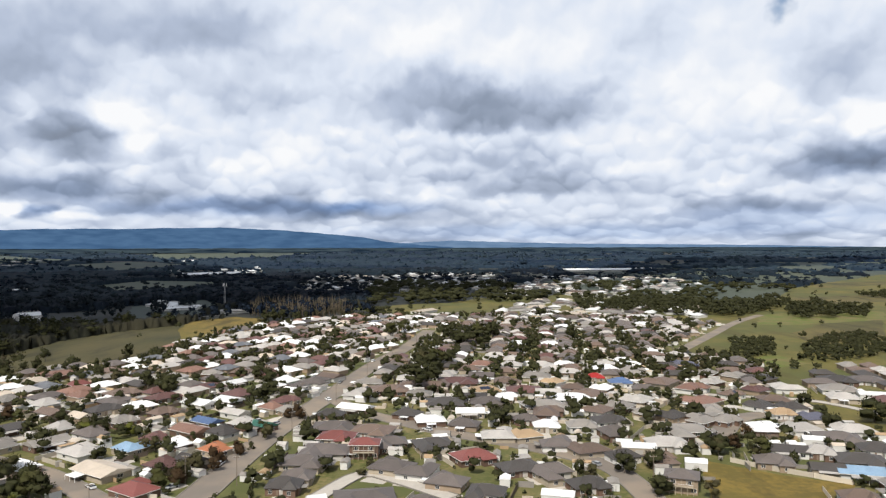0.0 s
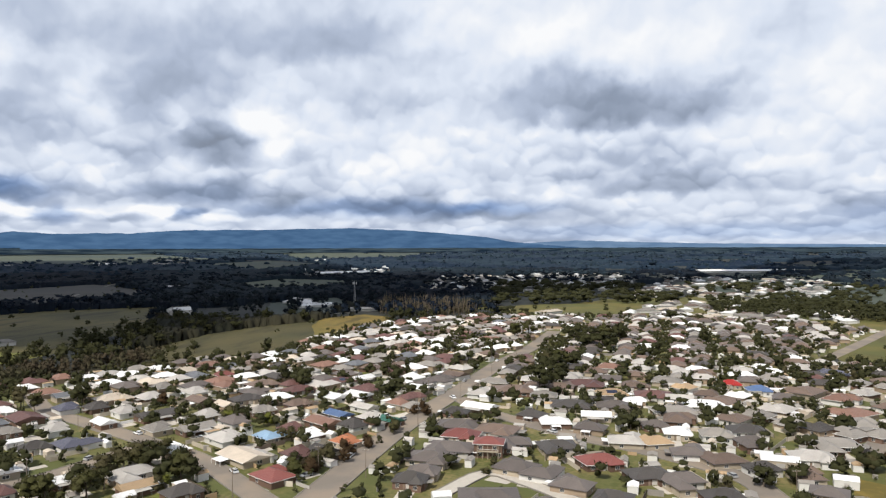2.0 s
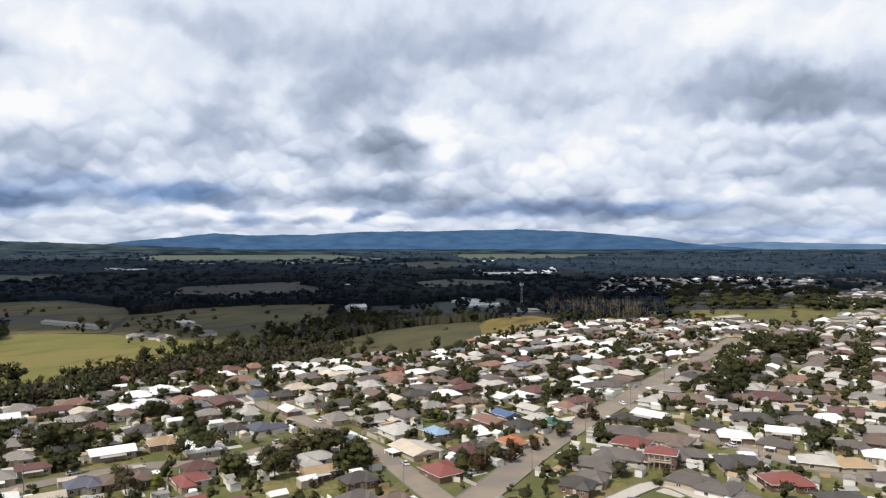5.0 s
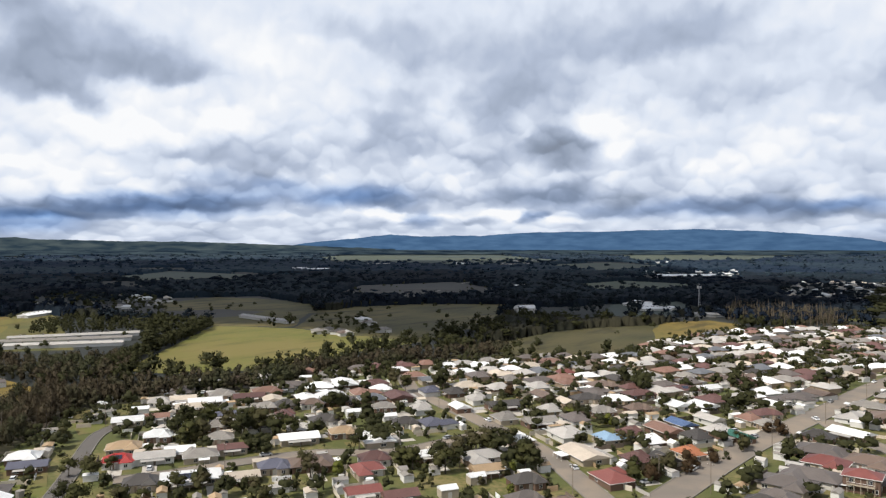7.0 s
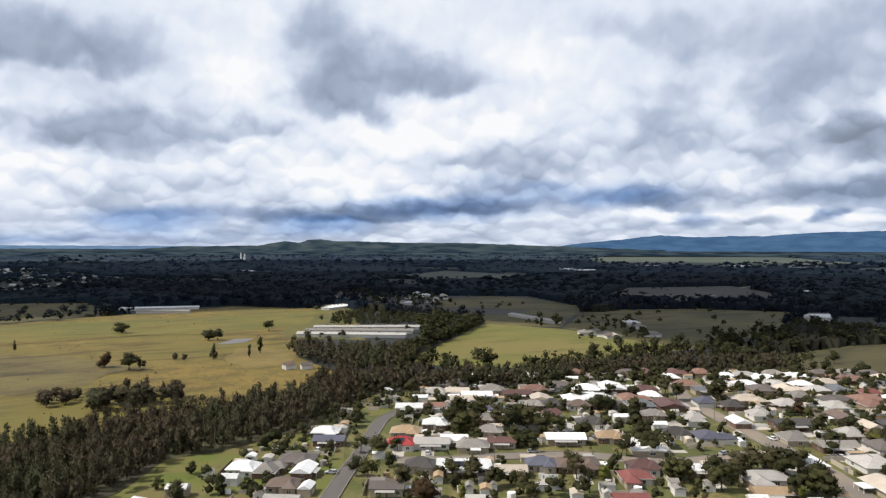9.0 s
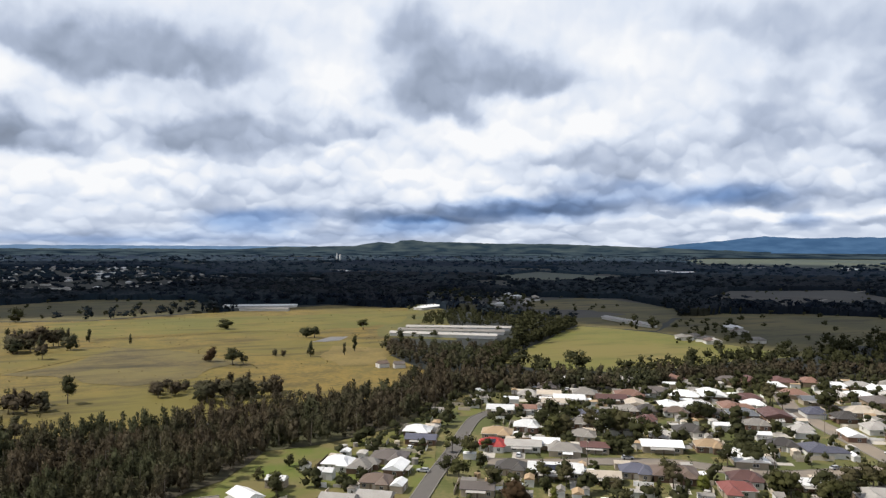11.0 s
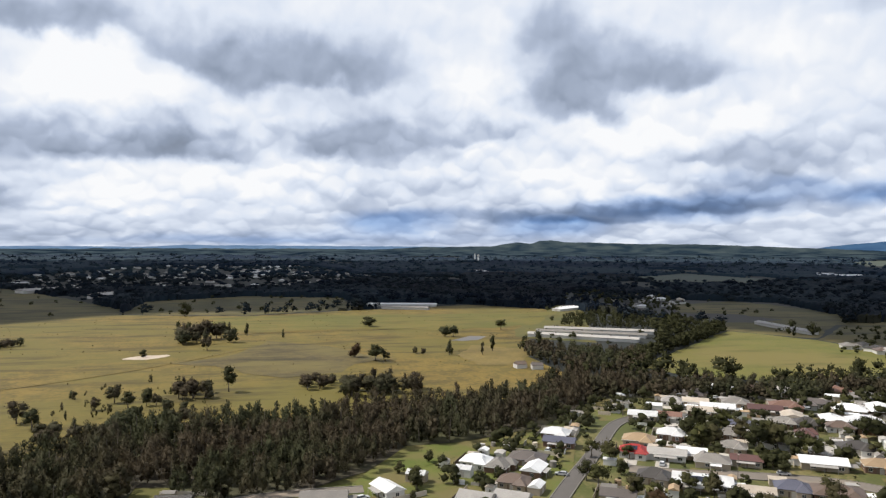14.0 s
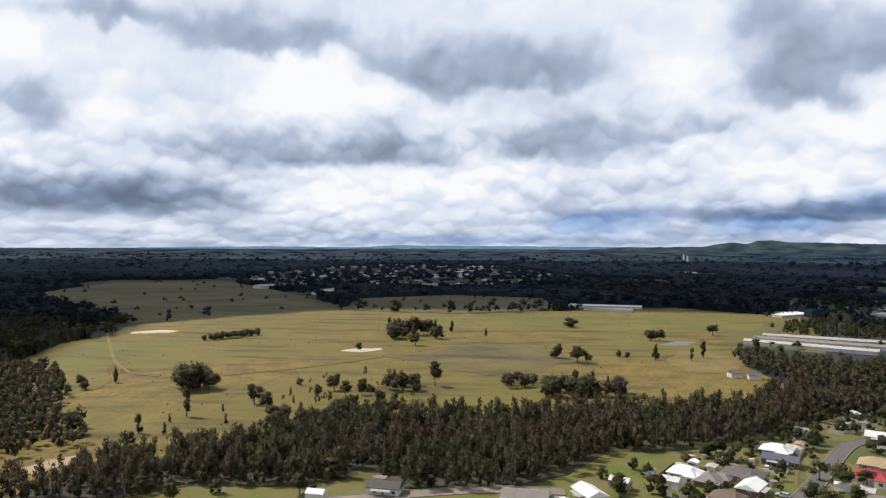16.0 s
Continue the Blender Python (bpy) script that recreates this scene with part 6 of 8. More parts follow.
tree(14.4, 523.9, 16.0, "gum", "dark", 1.5)
tree(27.0, 517.4, 15.2, "gum", "dark", 1.5)
tree(-237.3, 113.2, 7.4, "gum", "gum", 1.1)
tree(-228.2, 116.1, 8.9, "gum", "gum", 1.1)
tree(-207.5, 101.4, 8.3, "gum", "gum", 1.1)
tree(-214.2, 100.5, 6.9, "gum", "dark", 1.1)
tree(-217.9, 114.8, 5.6, "round", "dark", 1.1)
tree(-193.5, 106.3, 8.5, "gum", "gum", 1.1)
tree(-183.0, 108.2, 7.9, "round", "rust", 1.4)
tree(-242.1, 161.3, 9.3, "round", "gum", 1.3)
tree(-240.2, 165.5, 9.1, "round", "gum", 1.1)
tree(-251.5, 162.1, 9.3, "gum", "dark", 1.1)
tree(-233.8, 180.1, 10.2, "gum", "dark", 1.1)
tree(-239.2, 190.1, 9.7, "gum", "gum", 1.1)
tree(-188.7, 130.1, 7.3, "gum", "gum", 1.1)
tree(-196.3, 126.5, 7.1, "gum", "gum", 1.1)
tree(-181.4, 133.4, 6.9, "gum", "dark", 1.1)
tree(-172.2, 137.0, 7.2, "gum", "gum", 1.1)
tree(-213.4, 167.0, 6.1, "round", "dark", 1.1)
tree(-210.8, 172.8, 6.2, "round", "dark", 1.1)
tree(-280.5, 132.4, 7.0, "round", "gum", 1.1)
tree(-287.7, 128.9, 5.7, "round", "dark", 1.1)
tree(-326.8, 228.0, 9.9, "gum", "gum", 1.1)
tree(-308.5, 175.0, 4.0, "round", "gum", 1.1)
tree(-185.2, 204.5, 8.5, "round", "dark", 1.3)
tree(-212.8, 249.8, 5.0, "round", "gum", 1.1)
tree(-212.4, 228.3, 7.9, "gum", "dark", 1.1)
tree(-208.9, 215.5, 6.3, "gum", "gum", 1.1)
tree(-214.0, 214.1, 6.4, "gum", "gum", 1.1)
tree(-152.2, 186.5, 8.4, "round", "gum", 1.1)
tree(-148.0, 195.9, 8.6, "gum", "dark", 1.4)
tree(-147.2, 206.3, 8.8, "gum", "gum", 1.3)
tree(-146.0, 215.2, 8.7, "gum", "gum", 1.3)
tree(-289.5, 289.6, 5.7, "round", "gum", 1.1)
tree(-221.3, 73.1, 5.0, "round", "dark", 1.1)
tree(-216.0, 64.9, 5.5, "gum", "dark", 1.1)
tree(-216.6, 44.8, 6.4, "gum", "dark", 1.1)
tree(-219.2, 57.6, 4.9, "round", "dark", 1.1)
tree(-211.7, 81.2, 3.3, "round", "gum", 1.1)
tree(-279.1, 167.1, 5.5, "round", "dark", 1.1)
tree(-233.5, 125.3, 5.6, "gum", "gum", 1.1)
tree(-229.6, -44.7, 7.9, "round", "gum", 1.1)
tree(-216.5, -48.8, 4.8, "gum", "gum", 1.1)
tree(-234.9, 42.7, 4.4, "round", "gum", 1.1)
tree(-245.2, 55.2, 4.3, "round", "dark", 1.1)
tree(-221.1, 45.4, 6.5, "gum", "gum", 1.1)
tree(-214.3, -52.1, 7.1, "gum", "dark", 1.1)
tree(-213.8, -77.6, 4.9, "round", "gum", 1.1)
tree(-206.8, -97.1, 8.0, "gum", "dark", 1.1)
tree(-205.4, -88.3, 6.4, "gum", "gum", 1.1)
tree(-207.5, -116.6, 7.1, "tall", "dark", 1.1)
tree(-223.7, -123.0, 8.1, "tall", "wood", 1.1)
tree(-387.2, -20.1, 13.7, "gum", "dark", 0.8, "in the dry paddock")
tree(-366, -147, 15.5, "round", "wood", 1.25, "in the dry paddock")
tree(-375, -145, 14.5, "round", "wood", 1.2, "in the dry paddock")
tree(-374, -154, 14.0, "round", "wood", 1.2, "in the dry paddock")
tree(-369, -138, 12.0, "round", "wood", 1.2, "in the dry paddock")
# a low dense copse out on the paddock
for k in range(16):
    tree(-562 - (k % 8) * 5.2 - (k // 8) * 3, -214 + (k % 8) * 3.4 + (k // 8) * 7, 5.4 + (k * 5 % 4) * 0.5, "round", "wood", 1.25, "in a low copse on the paddock")
tree(-686.8, 93.9, 10.4, "round", "dark", 1.9, "in the dry paddock")
tree(-493.6, 57.9, 10.9, "round", "rust", 1.1, "in the dry paddock")
tree(-475.1, 69.5, 11.3, "gum", "dark", 1.3, "in the dry paddock")
tree(-473.3, 75.9, 7.3, "gum", "wood", 1.1, "in the dry paddock")
tree(-595.1, 147.1, 10.3, "round", "wood", 1.3, "in the dry paddock")
tree(-592.1, 153.7, 10.2, "gum", "wood", 1.5, "in the dry paddock")
tree(-635.5, 211.0, 10.1, "gum", "gum", 1.5, "in the dry paddock")
tree(-502.0, 160.2, 11.5, "tall", "dark", 1.1, "in the dry paddock")
tree(-489.1, 124.0, 11.0, "tall", "wood", 1.1, "in the dry paddock")
tree(-486.1, 147.7, 8.5, "tall", "wood", 1.1, "in the dry paddock")
tree(-336.3, -103.8, 10.8, "gum", "wood", 1.1, "in the dry paddock")
tree(-325.0, -94.5, 9.2, "gum", "wood", 1.1, "in the dry paddock")
tree(-371.1, -72.0, 9.6, "gum", "wood", 1.1, "in the dry paddock")
tree(-357.4, -63.6, 8.0, "gum", "dark", 1.1, "in the dry paddock")
tree(-372.1, -57.3, 7.0, "round", "dark", 1.1, "in the dry paddock")
tree(-332.3, -56.4, 6.3, "gum", "wood", 1.1, "in the dry paddock")
tree(-356.4, -77.7, 6.2, "gum", "wood", 1.1, "in the dry paddock")
tree(-386.2, -76.8, 6.7, "shrub", "dark", 1.1, "in the dry paddock")
tree(-309.6, -125.8, 11.6, "tall", "wood", 1.1, "in the dry paddock")
tree(-363.0, -142.8, 11.2, "tall", "wood", 1.1, "in the dry paddock")
tree(-280.3, -133.4, 8.0, "tall", "dark", 1.1, "in the dry paddock")
tree(-264.2, -128.9, 5.5, "round", "dark", 1.1, "in the dry paddock")
tree(-829.8, -89.8, 16.7, "round", "dark", 1.1, "in the dry paddock")
tree(-376.1, -43.5, 9.0, "gum", "wood", 1.1, "in the dry paddock")
tree(-373.6, -36.6, 9.5, "gum", "wood", 1.1, "in the dry paddock")
tree(-374.1, -30.7, 8.9, "gum", "wood", 1.1, "in the dry paddock")
tree(-361.0, -51.8, 6.2, "gum", "wood", 1.1, "in the dry paddock")
tree(-341.7, -44.9, 7.0, "gum", "wood", 1.1, "in the dry paddock")
tree(-338.5, -36.4, 6.4, "gum", "wood", 1.1, "in the dry paddock")
tree(-383.9, -195.4, 8.0, "tall", "wood", 1.1, "in the dry paddock")
tree(-376.2, -211.1, 6.6, "round", "wood", 1.1, "in the dry paddock")
tree(-364.6, -202.2, 5.6, "round", "wood", 1.1, "in the dry paddock")
tree(-360.7, -56.1, 6.8, "gum", "dark", 1.1, "in the dry paddock")
tree(-384.9, -93.9, 4.7, "round", "wood", 1.1, "in the dry paddock")
tree(-314.2, -89.3, 5.0, "tall", "wood", 1.1, "in the dry paddock")
tree(-358.1, -91.7, 3.8, "tall", "wood", 1.1, "in the dry paddock")
tree(-317.0, -112.0, 4.0, "tall", "wood", 1.1, "in the dry paddock")
tree(-297.0, -103.6, 4.3, "tall", "wood", 1.1, "in the dry paddock")
tree(-299.2, -128.9, 3.9, "tall", "wood", 1.1, "in the dry paddock")
tree(-275.4, -116.3, 4.1, "tall", "wood", 1.1, "in the dry paddock")
tree(-279.3, -122.5, 4.7, "tall", "wood", 1.1, "in the dry paddock")
tree(-338.8, -85.3, 3.6, "tall", "wood", 1.1, "in the dry paddock")
tree(-630.7, -18.0, 10.6, "tall", "dark", 1.1, "in the dry paddock")
tree(-625.6, -72.6, 13.7, "tall", "dark", 1.1, "in the dry paddock")
tree(-610.1, -63.5, 14.4, "tall", "dark", 1.1, "in the dry paddock")
tree(-547.7, -43.8, 11.1, "gum", "wood", 1.1, "in the dry paddock")
tree(-609.1, 11.5, 7.1, "tall", "wood", 1.1, "in the dry paddock")
tree(-519.9, -83.1, 6.2, "round", "dark", 1.1, "in the dry paddock")
tree(-502.4, 102.1, 5.2, "round", "wood", 1.1, "in the dry paddock")
tree(-497.6, 106.9, 5.1, "round", "wood", 1.1, "in the dry paddock")
tree(-597.2, -65.3, 14.1, "tall", "wood", 1.2, "clumped in the paddock")
tree(-614.6, -59.7, 11.8, "tall", "wood", 1.2, "clumped in the paddock")
tree(-629.0, -33.0, 12.2, "tall", "wood", 1.2, "clumped in the paddock")
tree(-589.6, -29.0, 12.8, "round", "wood", 1.2, "clumped in the paddock")
tree(-613.4, -51.5, 12.9, "gum", "wood", 1.2, "clumped in the paddock")
tree(-588.9, -54.7, 9.8, "gum", "wood", 1.2, "clumped in the paddock")
tree(-581.4, -47.1, 12.7, "tall", "wood", 1.2, "clumped in the paddock")
tree(-611.0, -49.1, 16.5, "gum", "wood", 1.2, "clumped in the paddock")
tree(-583.5, -64.7, 13.5, "round", "wood", 1.2, "clumped in the paddock")
tree(-609.6, -58.0, 14.8, "round", "wood", 1.2, "clumped in the paddock")
tree(-618.6, -42.1, 12.2, "gum", "wood", 1.2, "clumped in the paddock")
tree(-615.1, -38.4, 13.8, "gum", "wood", 1.2, "clumped in the paddock")
tree(-582.8, -62.2, 11.3, "gum", "wood", 1.2, "clumped in the paddock")
tree(-592.9, -66.8, 15.4, "round", "wood", 1.2, "clumped in the paddock")
tree(-371.9, -28.8, 5.4, "round", "wood", 1.2, "clumped in the paddock")
tree(-386.1, -38.2, 7.9, "tall", "wood", 1.2, "clumped in the paddock")
tree(-388.0, -31.2, 7.8, "round", "wood", 1.2, "clumped in the paddock")
tree(-384.2, -38.6, 7.7, "gum", "wood", 1.2, "clumped in the paddock")
tree(-388.8, -38.3, 5.7, "gum", "wood", 1.2, "clumped in the paddock")
tree(-374.2, -36.1, 8.9, "tall", "wood", 1.2, "clumped in the paddock")
tree(-370.7, -41.0, 6.8, "gum", "wood", 1.2, "clumped in the paddock")
tree(-387.5, -42.5, 8.3, "tall", "wood", 1.2, "clumped in the paddock")
tree(-401.0, 30.1, 5.5, "round", "wood", 1.2, "clumped in the paddock")
tree(-397.4, 27.6, 5.4, "tall", "wood", 1.2, "clumped in the paddock")
tree(-383.9, 20.1, 7.3, "gum", "wood", 1.2, "clumped in the paddock")
tree(-398.8, 25.3, 6.8, "gum", "wood", 1.2, "clumped in the paddock")
tree(-394.4, 19.0, 7.5, "round", "wood", 1.2, "clumped in the paddock")
tree(-394.3, 33.2, 5.4, "round", "wood", 1.2, "clumped in the paddock")
tree(-392.8, 19.7, 7.9, "round", "wood", 1.2, "clumped in the paddock")
tree(-401.5, 34.7, 5.5, "round", "wood", 1.2, "clumped in the paddock")
tree(-384.5, 26.4, 6.5, "tall", "wood", 1.2, "clumped in the paddock")
tree(-388.4, 28.6, 7.8, "round", "wood", 1.2, "clumped in the paddock")
tree(-372.6, 53.5, 11.6, "tall", "wood", 1.2, "clumped in the paddock")
tree(-365.7, 74.4, 8.7, "tall", "wood", 1.2, "clumped in the paddock")
tree(-364.8, 56.0, 8.5, "round", "wood", 1.2, "clumped in the paddock")
tree(-369.1, 59.1, 10.4, "round", "wood", 1.2, "clumped in the paddock")
tree(-373.1, 51.4, 9.5, "round", "wood", 1.2, "clumped in the paddock")
tree(-370.3, 78.0, 7.4, "tall", "wood", 1.2, "clumped in the paddock")
tree(-362.6, 41.0, 10.0, "gum", "wood", 1.2, "clumped in the paddock")
tree(-369.6, 73.9, 9.4, "round", "wood", 1.2, "clumped in the paddock")
tree(-365.2, 67.8, 8.1, "gum", "wood", 1.2, "clumped in the paddock")
tree(-376.9, 46.3, 10.2, "round", "wood", 1.2, "clumped in the paddock")
tree(-365.2, 40.8, 10.6, "gum", "wood", 1.2, "clumped in the paddock")
tree(-365.4, 59.5, 8.0, "tall", "wood", 1.2, "clumped in the paddock")
tree(-366.6, 62.1, 9.7, "round", "wood", 1.2, "clumped in the paddock")
tree(-374.1, 76.8, 7.6, "tall", "wood", 1.2, "clumped in the paddock")
tree(-372.2, 62.5, 11.3, "tall", "wood", 1.2, "clumped in the paddock")
tree(-380.8, 71.9, 7.8, "tall", "wood", 1.2, "clumped in the paddock")
tree(-376.6, 76.9, 9.0, "gum", "wood", 1.2, "clumped in the paddock")
tree(-369.7, 40.0, 8.9, "round", "wood", 1.2, "clumped in the paddock")
tree(-366.9, 52.7, 11.1, "round", "wood", 1.2, "clumped in the paddock")
tree(-377.2, 41.2, 10.2, "round", "wood", 1.2, "clumped in the paddock")
tree(-372.9, 59.0, 11.3, "round", "wood", 1.2, "clumped in the paddock")
tree(-363.9, 38.6, 7.9, "round", "wood", 1.2, "clumped in the paddock")
tree(-321.4, -36.5, 5.0, "tall", "wood", 1.2, "clumped in the paddock")
tree(-314.8, -56.9, 5.1, "gum", "wood", 1.2, "clumped in the paddock")
tree(-315.3, -52.5, 5.3, "gum", "wood", 1.2, "clumped in the paddock")
tree(-327.3, -43.5, 5.7, "tall", "wood", 1.2, "clumped in the paddock")
tree(-315.9, -58.6, 6.4, "tall", "wood", 1.2, "clumped in the paddock")
tree(-322.8, -60.9, 7.3, "round", "wood", 1.2, "clumped in the paddock")
tree(-324.0, -56.8, 7.4, "gum", "wood", 1.2, "clumped in the paddock")
tree(-319.2, -43.3, 5.6, "round", "wood", 1.2, "clumped in the paddock")
tree(-319.9, -40.5, 7.5, "tall", "wood", 1.2, "clumped in the paddock")
tree(-319.4, -40.3, 5.9, "gum", "wood", 1.2, "clumped in the paddock")
tree(-318.6, -55.2, 7.6, "round", "wood", 1.2, "clumped in the paddock")
tree(-325.1, -59.7, 5.2, "tall", "wood", 1.2, "clumped in the paddock")
tree(-314.5, -56.5, 5.7, "tall", "wood", 1.2, "clumped in the paddock")
tree(-318.6, -40.0, 7.3, "gum", "wood", 1.2, "clumped in the paddock")
tree(-314.5, -50.3, 5.1, "tall", "wood", 1.2, "clumped in the paddock")
tree(-324.4, -52.7, 7.4, "tall", "wood", 1.2, "clumped in the paddock")
tree(-313.6, -60.7, 7.1, "round", "wood", 1.2, "clumped in the paddock")
tree(-315.0, -39.1, 5.0, "tall", "wood", 1.2, "clumped in the paddock")
tree(-319.1, -34.6, 7.6, "gum", "wood", 1.2, "clumped in the paddock")
tree(-314.8, -40.4, 4.9, "tall", "wood", 1.2, "clumped in the paddock")
tree(-315.3, -48.3, 5.2, "tall", "wood", 1.2, "clumped in the paddock")
tree(-314.4, -53.0, 5.8, "tall", "wood", 1.2, "clumped in the paddock")
tree(-319.9, -55.8, 5.3, "round", "wood", 1.2, "clumped in the paddock")
tree(-322.1, -56.4, 6.6, "round", "wood", 1.2, "clumped in the paddock")
tree(-322.4, -37.5, 5.9, "round", "wood", 1.2, "clumped in the paddock")
tree(-321.0, -54.7, 4.7, "gum", "wood", 1.2, "clumped in the paddock")
tree(-304.6, -55.7, 6.1, "round", "wood", 1.2, "clumped in the paddock")
tree(-304.3, -72.5, 4.5, "tall", "wood", 1.2, "clumped in the paddock")
tree(-296.8, -82.0, 7.3, "round", "wood", 1.2, "clumped in the paddock")
tree(-305.7, -66.0, 4.7, "round", "wood", 1.2, "clumped in the paddock")
tree(-301.5, -69.2, 5.8, "tall", "wood", 1.2, "clumped in the paddock")
tree(-308.0, -60.5, 5.2, "round", "wood", 1.2, "clumped in the paddock")
tree(-307.8, -82.8, 5.7, "tall", "wood", 1.2, "clumped in the paddock")
tree(-303.1, -62.8, 7.2, "round", "wood", 1.2, "clumped in the paddock")
tree(-305.1, -86.0, 6.8, "gum", "wood", 1.2, "clumped in the paddock")
tree(-304.3, -85.4, 4.9, "gum", "wood", 1.2, "clumped in the paddock")
tree(-302.4, -55.9, 6.2, "tall", "wood", 1.2, "clumped in the paddock")
tree(-301.0, -61.6, 6.3, "gum", "wood", 1.2, "clumped in the paddock")
tree(-301.5, -55.7, 6.0, "tall", "wood", 1.2, "clumped in the paddock")
tree(-297.7, -84.5, 4.9, "round", "wood", 1.2, "clumped in the paddock")
tree(-298.4, -79.6, 5.8, "gum", "wood", 1.2, "clumped in the paddock")
tree(-306.9, -74.1, 7.2, "tall", "wood", 1.2, "clumped in the paddock")
tree(-300.8, -72.1, 6.9, "round", "wood", 1.2, "clumped in the paddock")
tree(-307.7, -81.5, 7.5, "round", "wood", 1.2, "clumped in the paddock")
tree(-309.8, -57.4, 7.4, "gum", "wood", 1.2, "clumped in the paddock")
tree(-306.8, -84.2, 6.4, "gum", "wood", 1.2, "clumped in the paddock")

rs = np.random.RandomState(8)
# yard trees among the houses
yard = [q for q in spread(TOWN_EDGE, 9.5, rs) if 190 < math.hypot(*q) and not inside(*q, VACANT) and clear_of(q[0], q[1], ROAD_POINTS, 9.5)]
yard = [q for q in yard if clear_of(q[0], q[1], HOMES, 8.3) and clear_of(q[0], q[1], FAR_HOUSES, 5.5)]
rs.shuffle(yard)
yard.sort(key=lambda q: math.hypot(*q) // 120)
room = 420 - len(TREE_SPOTS)
for i, (x, y) in enumerate(yard[:int(len(yard) * 0.6)]):
    if i < room and clear_of(x, y, TREE_SPOTS, 5.0):
        kind, leaf = (("round", "dark"), ("gum", "gum"), ("round", "gum"), ("tall", "dark"), ("round", "rust"), ("shrub", "dark"), ("shrub", "gum"), ("round", "bright"))[rs.choice(8, p=(0.2, 0.16, 0.2, 0.08, 0.08, 0.1, 0.1, 0.08))]
        tree(x, y, rs.uniform(3.0, 7.5), kind, leaf)
more = [q for q in spread(TOWN_EDGE, 8.0, rs) if math.hypot(*q) > 400 and clear_of(q[0], q[1], ROAD_POINTS, 8.0) and clear_of(q[0], q[1], HOMES, 6.8) and clear_of(q[0], q[1], FAR_HOUSES, 4.8) and clear_of(q[0], q[1], TREE_SPOTS, 5.0)]
rest = [(x, y, rs.uniform(3.5, 8.5), rs.uniform(0.9, 1.4)) for x, y in yard[room:int(len(yard) * 0.85)]]
SHRUB_LOW = wood_templates("shrub", 4, 3, 14, 1.0, 420, 0.9)
MID_ROUND = wood_templates("round", 4, 6, 16, 0.9, 400, 0.9)
woods("far_yard_trees", LEAF["dark"], rest, MID_ROUND, "dark garden trees among the far houses")
grove = [q for q in more if noise.noise((q[0] / 55, q[1] / 55, 6.0)) > 0.0]
woods("far_yard_trees", LEAF["gum"], [(x, y, rs.uniform(4, 8.5), rs.uniform(0.9, 1.3)) for x, y in grove[::2]], FAR_CLUMP, "olive garden trees among the far houses")
woods("far_yard_trees", LEAF["dark"], [(x, y, rs.uniform(4, 8.5), rs.uniform(0.9, 1.3)) for x, y in grove[1::2]], FAR_CLUMP, "dark garden trees at the town's back")

# low garden shrubs and hedges between the houses
low = [q for q in spread(TOWN_EDGE, 7.5, rs) if 150 < math.hypot(*q) < 560 and not inside(*q, VACANT) and rs.rand() < 0.6 and clear_of(q[0], q[1], ROAD_POINTS, 6.5) and clear_of(q[0], q[1], HOMES, 8.0)]
woods("garden_shrubs", LEAF["dark"], [(x, y, rs.uniform(1.4, 3.6), rs.uniform(1.0, 1.7)) for x, y in low], SHRUB_LOW, "low dark garden shrubs and hedges", category="shrubs")
WOOD_EDGE = [(-196.3, -166.2), (-207.3, -137.2), (-239.0, -126.5), (-263.7, -87.7), (-294.5, -55.2), (-308, -33.0), (-321, 41.6), (-333, 95.0), (-345, 133.0), (-377, 165.0), (-376, 165.0), (-368, 175.4), (-362, 197.9), (-345, 185.2), (-328, 156.6), (-283.8, 112.6), (-273.5, 90.3), (-266.3, 70.0), (-266.5, 50.9), (-239.2, 33.1), (-223.2, 11.6), (-220.1, -6.0), (-221.3, -21.0), (-228.5, -26.2), (-237.5, -29.9), (-238.1, -40.3), (-228.6, -42.3), (-220.5, -50.9), (-221.5, -70.0), (-219.3, -88.9), (-204.2, -109.6)]
field("wood_floor", LITTER, WOOD_EDGE, "brown leaf litter under the scrub wood")
field("wood_floor", LITTER, [(-328, 153.9), (-329, 177.7), (-321, 202.4), (-305, 242.0), (-303, 302), (-287.2, 358), (-256.7, 418), (-270.7, 441), (-307, 382), (-328, 327), (-327, 271.1), (-347, 218.8), (-363, 196.0), (-357, 175.6)], "brown leaf litter under the tree belt")
near_wood = spread(WOOD_EDGE, 4.7, rs)
woods("scrub_wood", LEAF["wood"], [(x, y, rs.uniform(6.5, 11.5), rs.uniform(1.0, 1.5)) for x, y in near_wood], WOOD_MID, "dense grey-brown scrub woodland along the town's edge")
BELT_EDGE = [(-328, 153.9), (-329, 177.7), (-321, 202.4), (-305, 242.0), (-303, 302), (-287.2, 358), (-256.7, 418), (-270.7, 441), (-307, 382), (-328, 327), (-327, 271.1), (-347, 218.8), (-363, 196.0), (-357, 175.6)]
woods("tree_belt", LEAF["wood"], [(x, y, rs.uniform(6, 10), rs.uniform(1.0, 1.5)) for x, y in spread(BELT_EDGE, 5.2, rs)], WOOD_OFF, "dark belt of trees between town and paddock")
HEDGE = curve_points([(-411, 222.3), (-461, 273.6), (-521, 344), (-589, 415)], 4.0)
woods("tree_row", LEAF["dark"], [(p.x + rs.uniform(-8, 3), p.y + rs.uniform(-8, 3), rs.uniform(6.5, 10), 1.3) for p in HEDGE for _ in range(3)], WOOD_OFF, "thick row of trees along the green paddock")
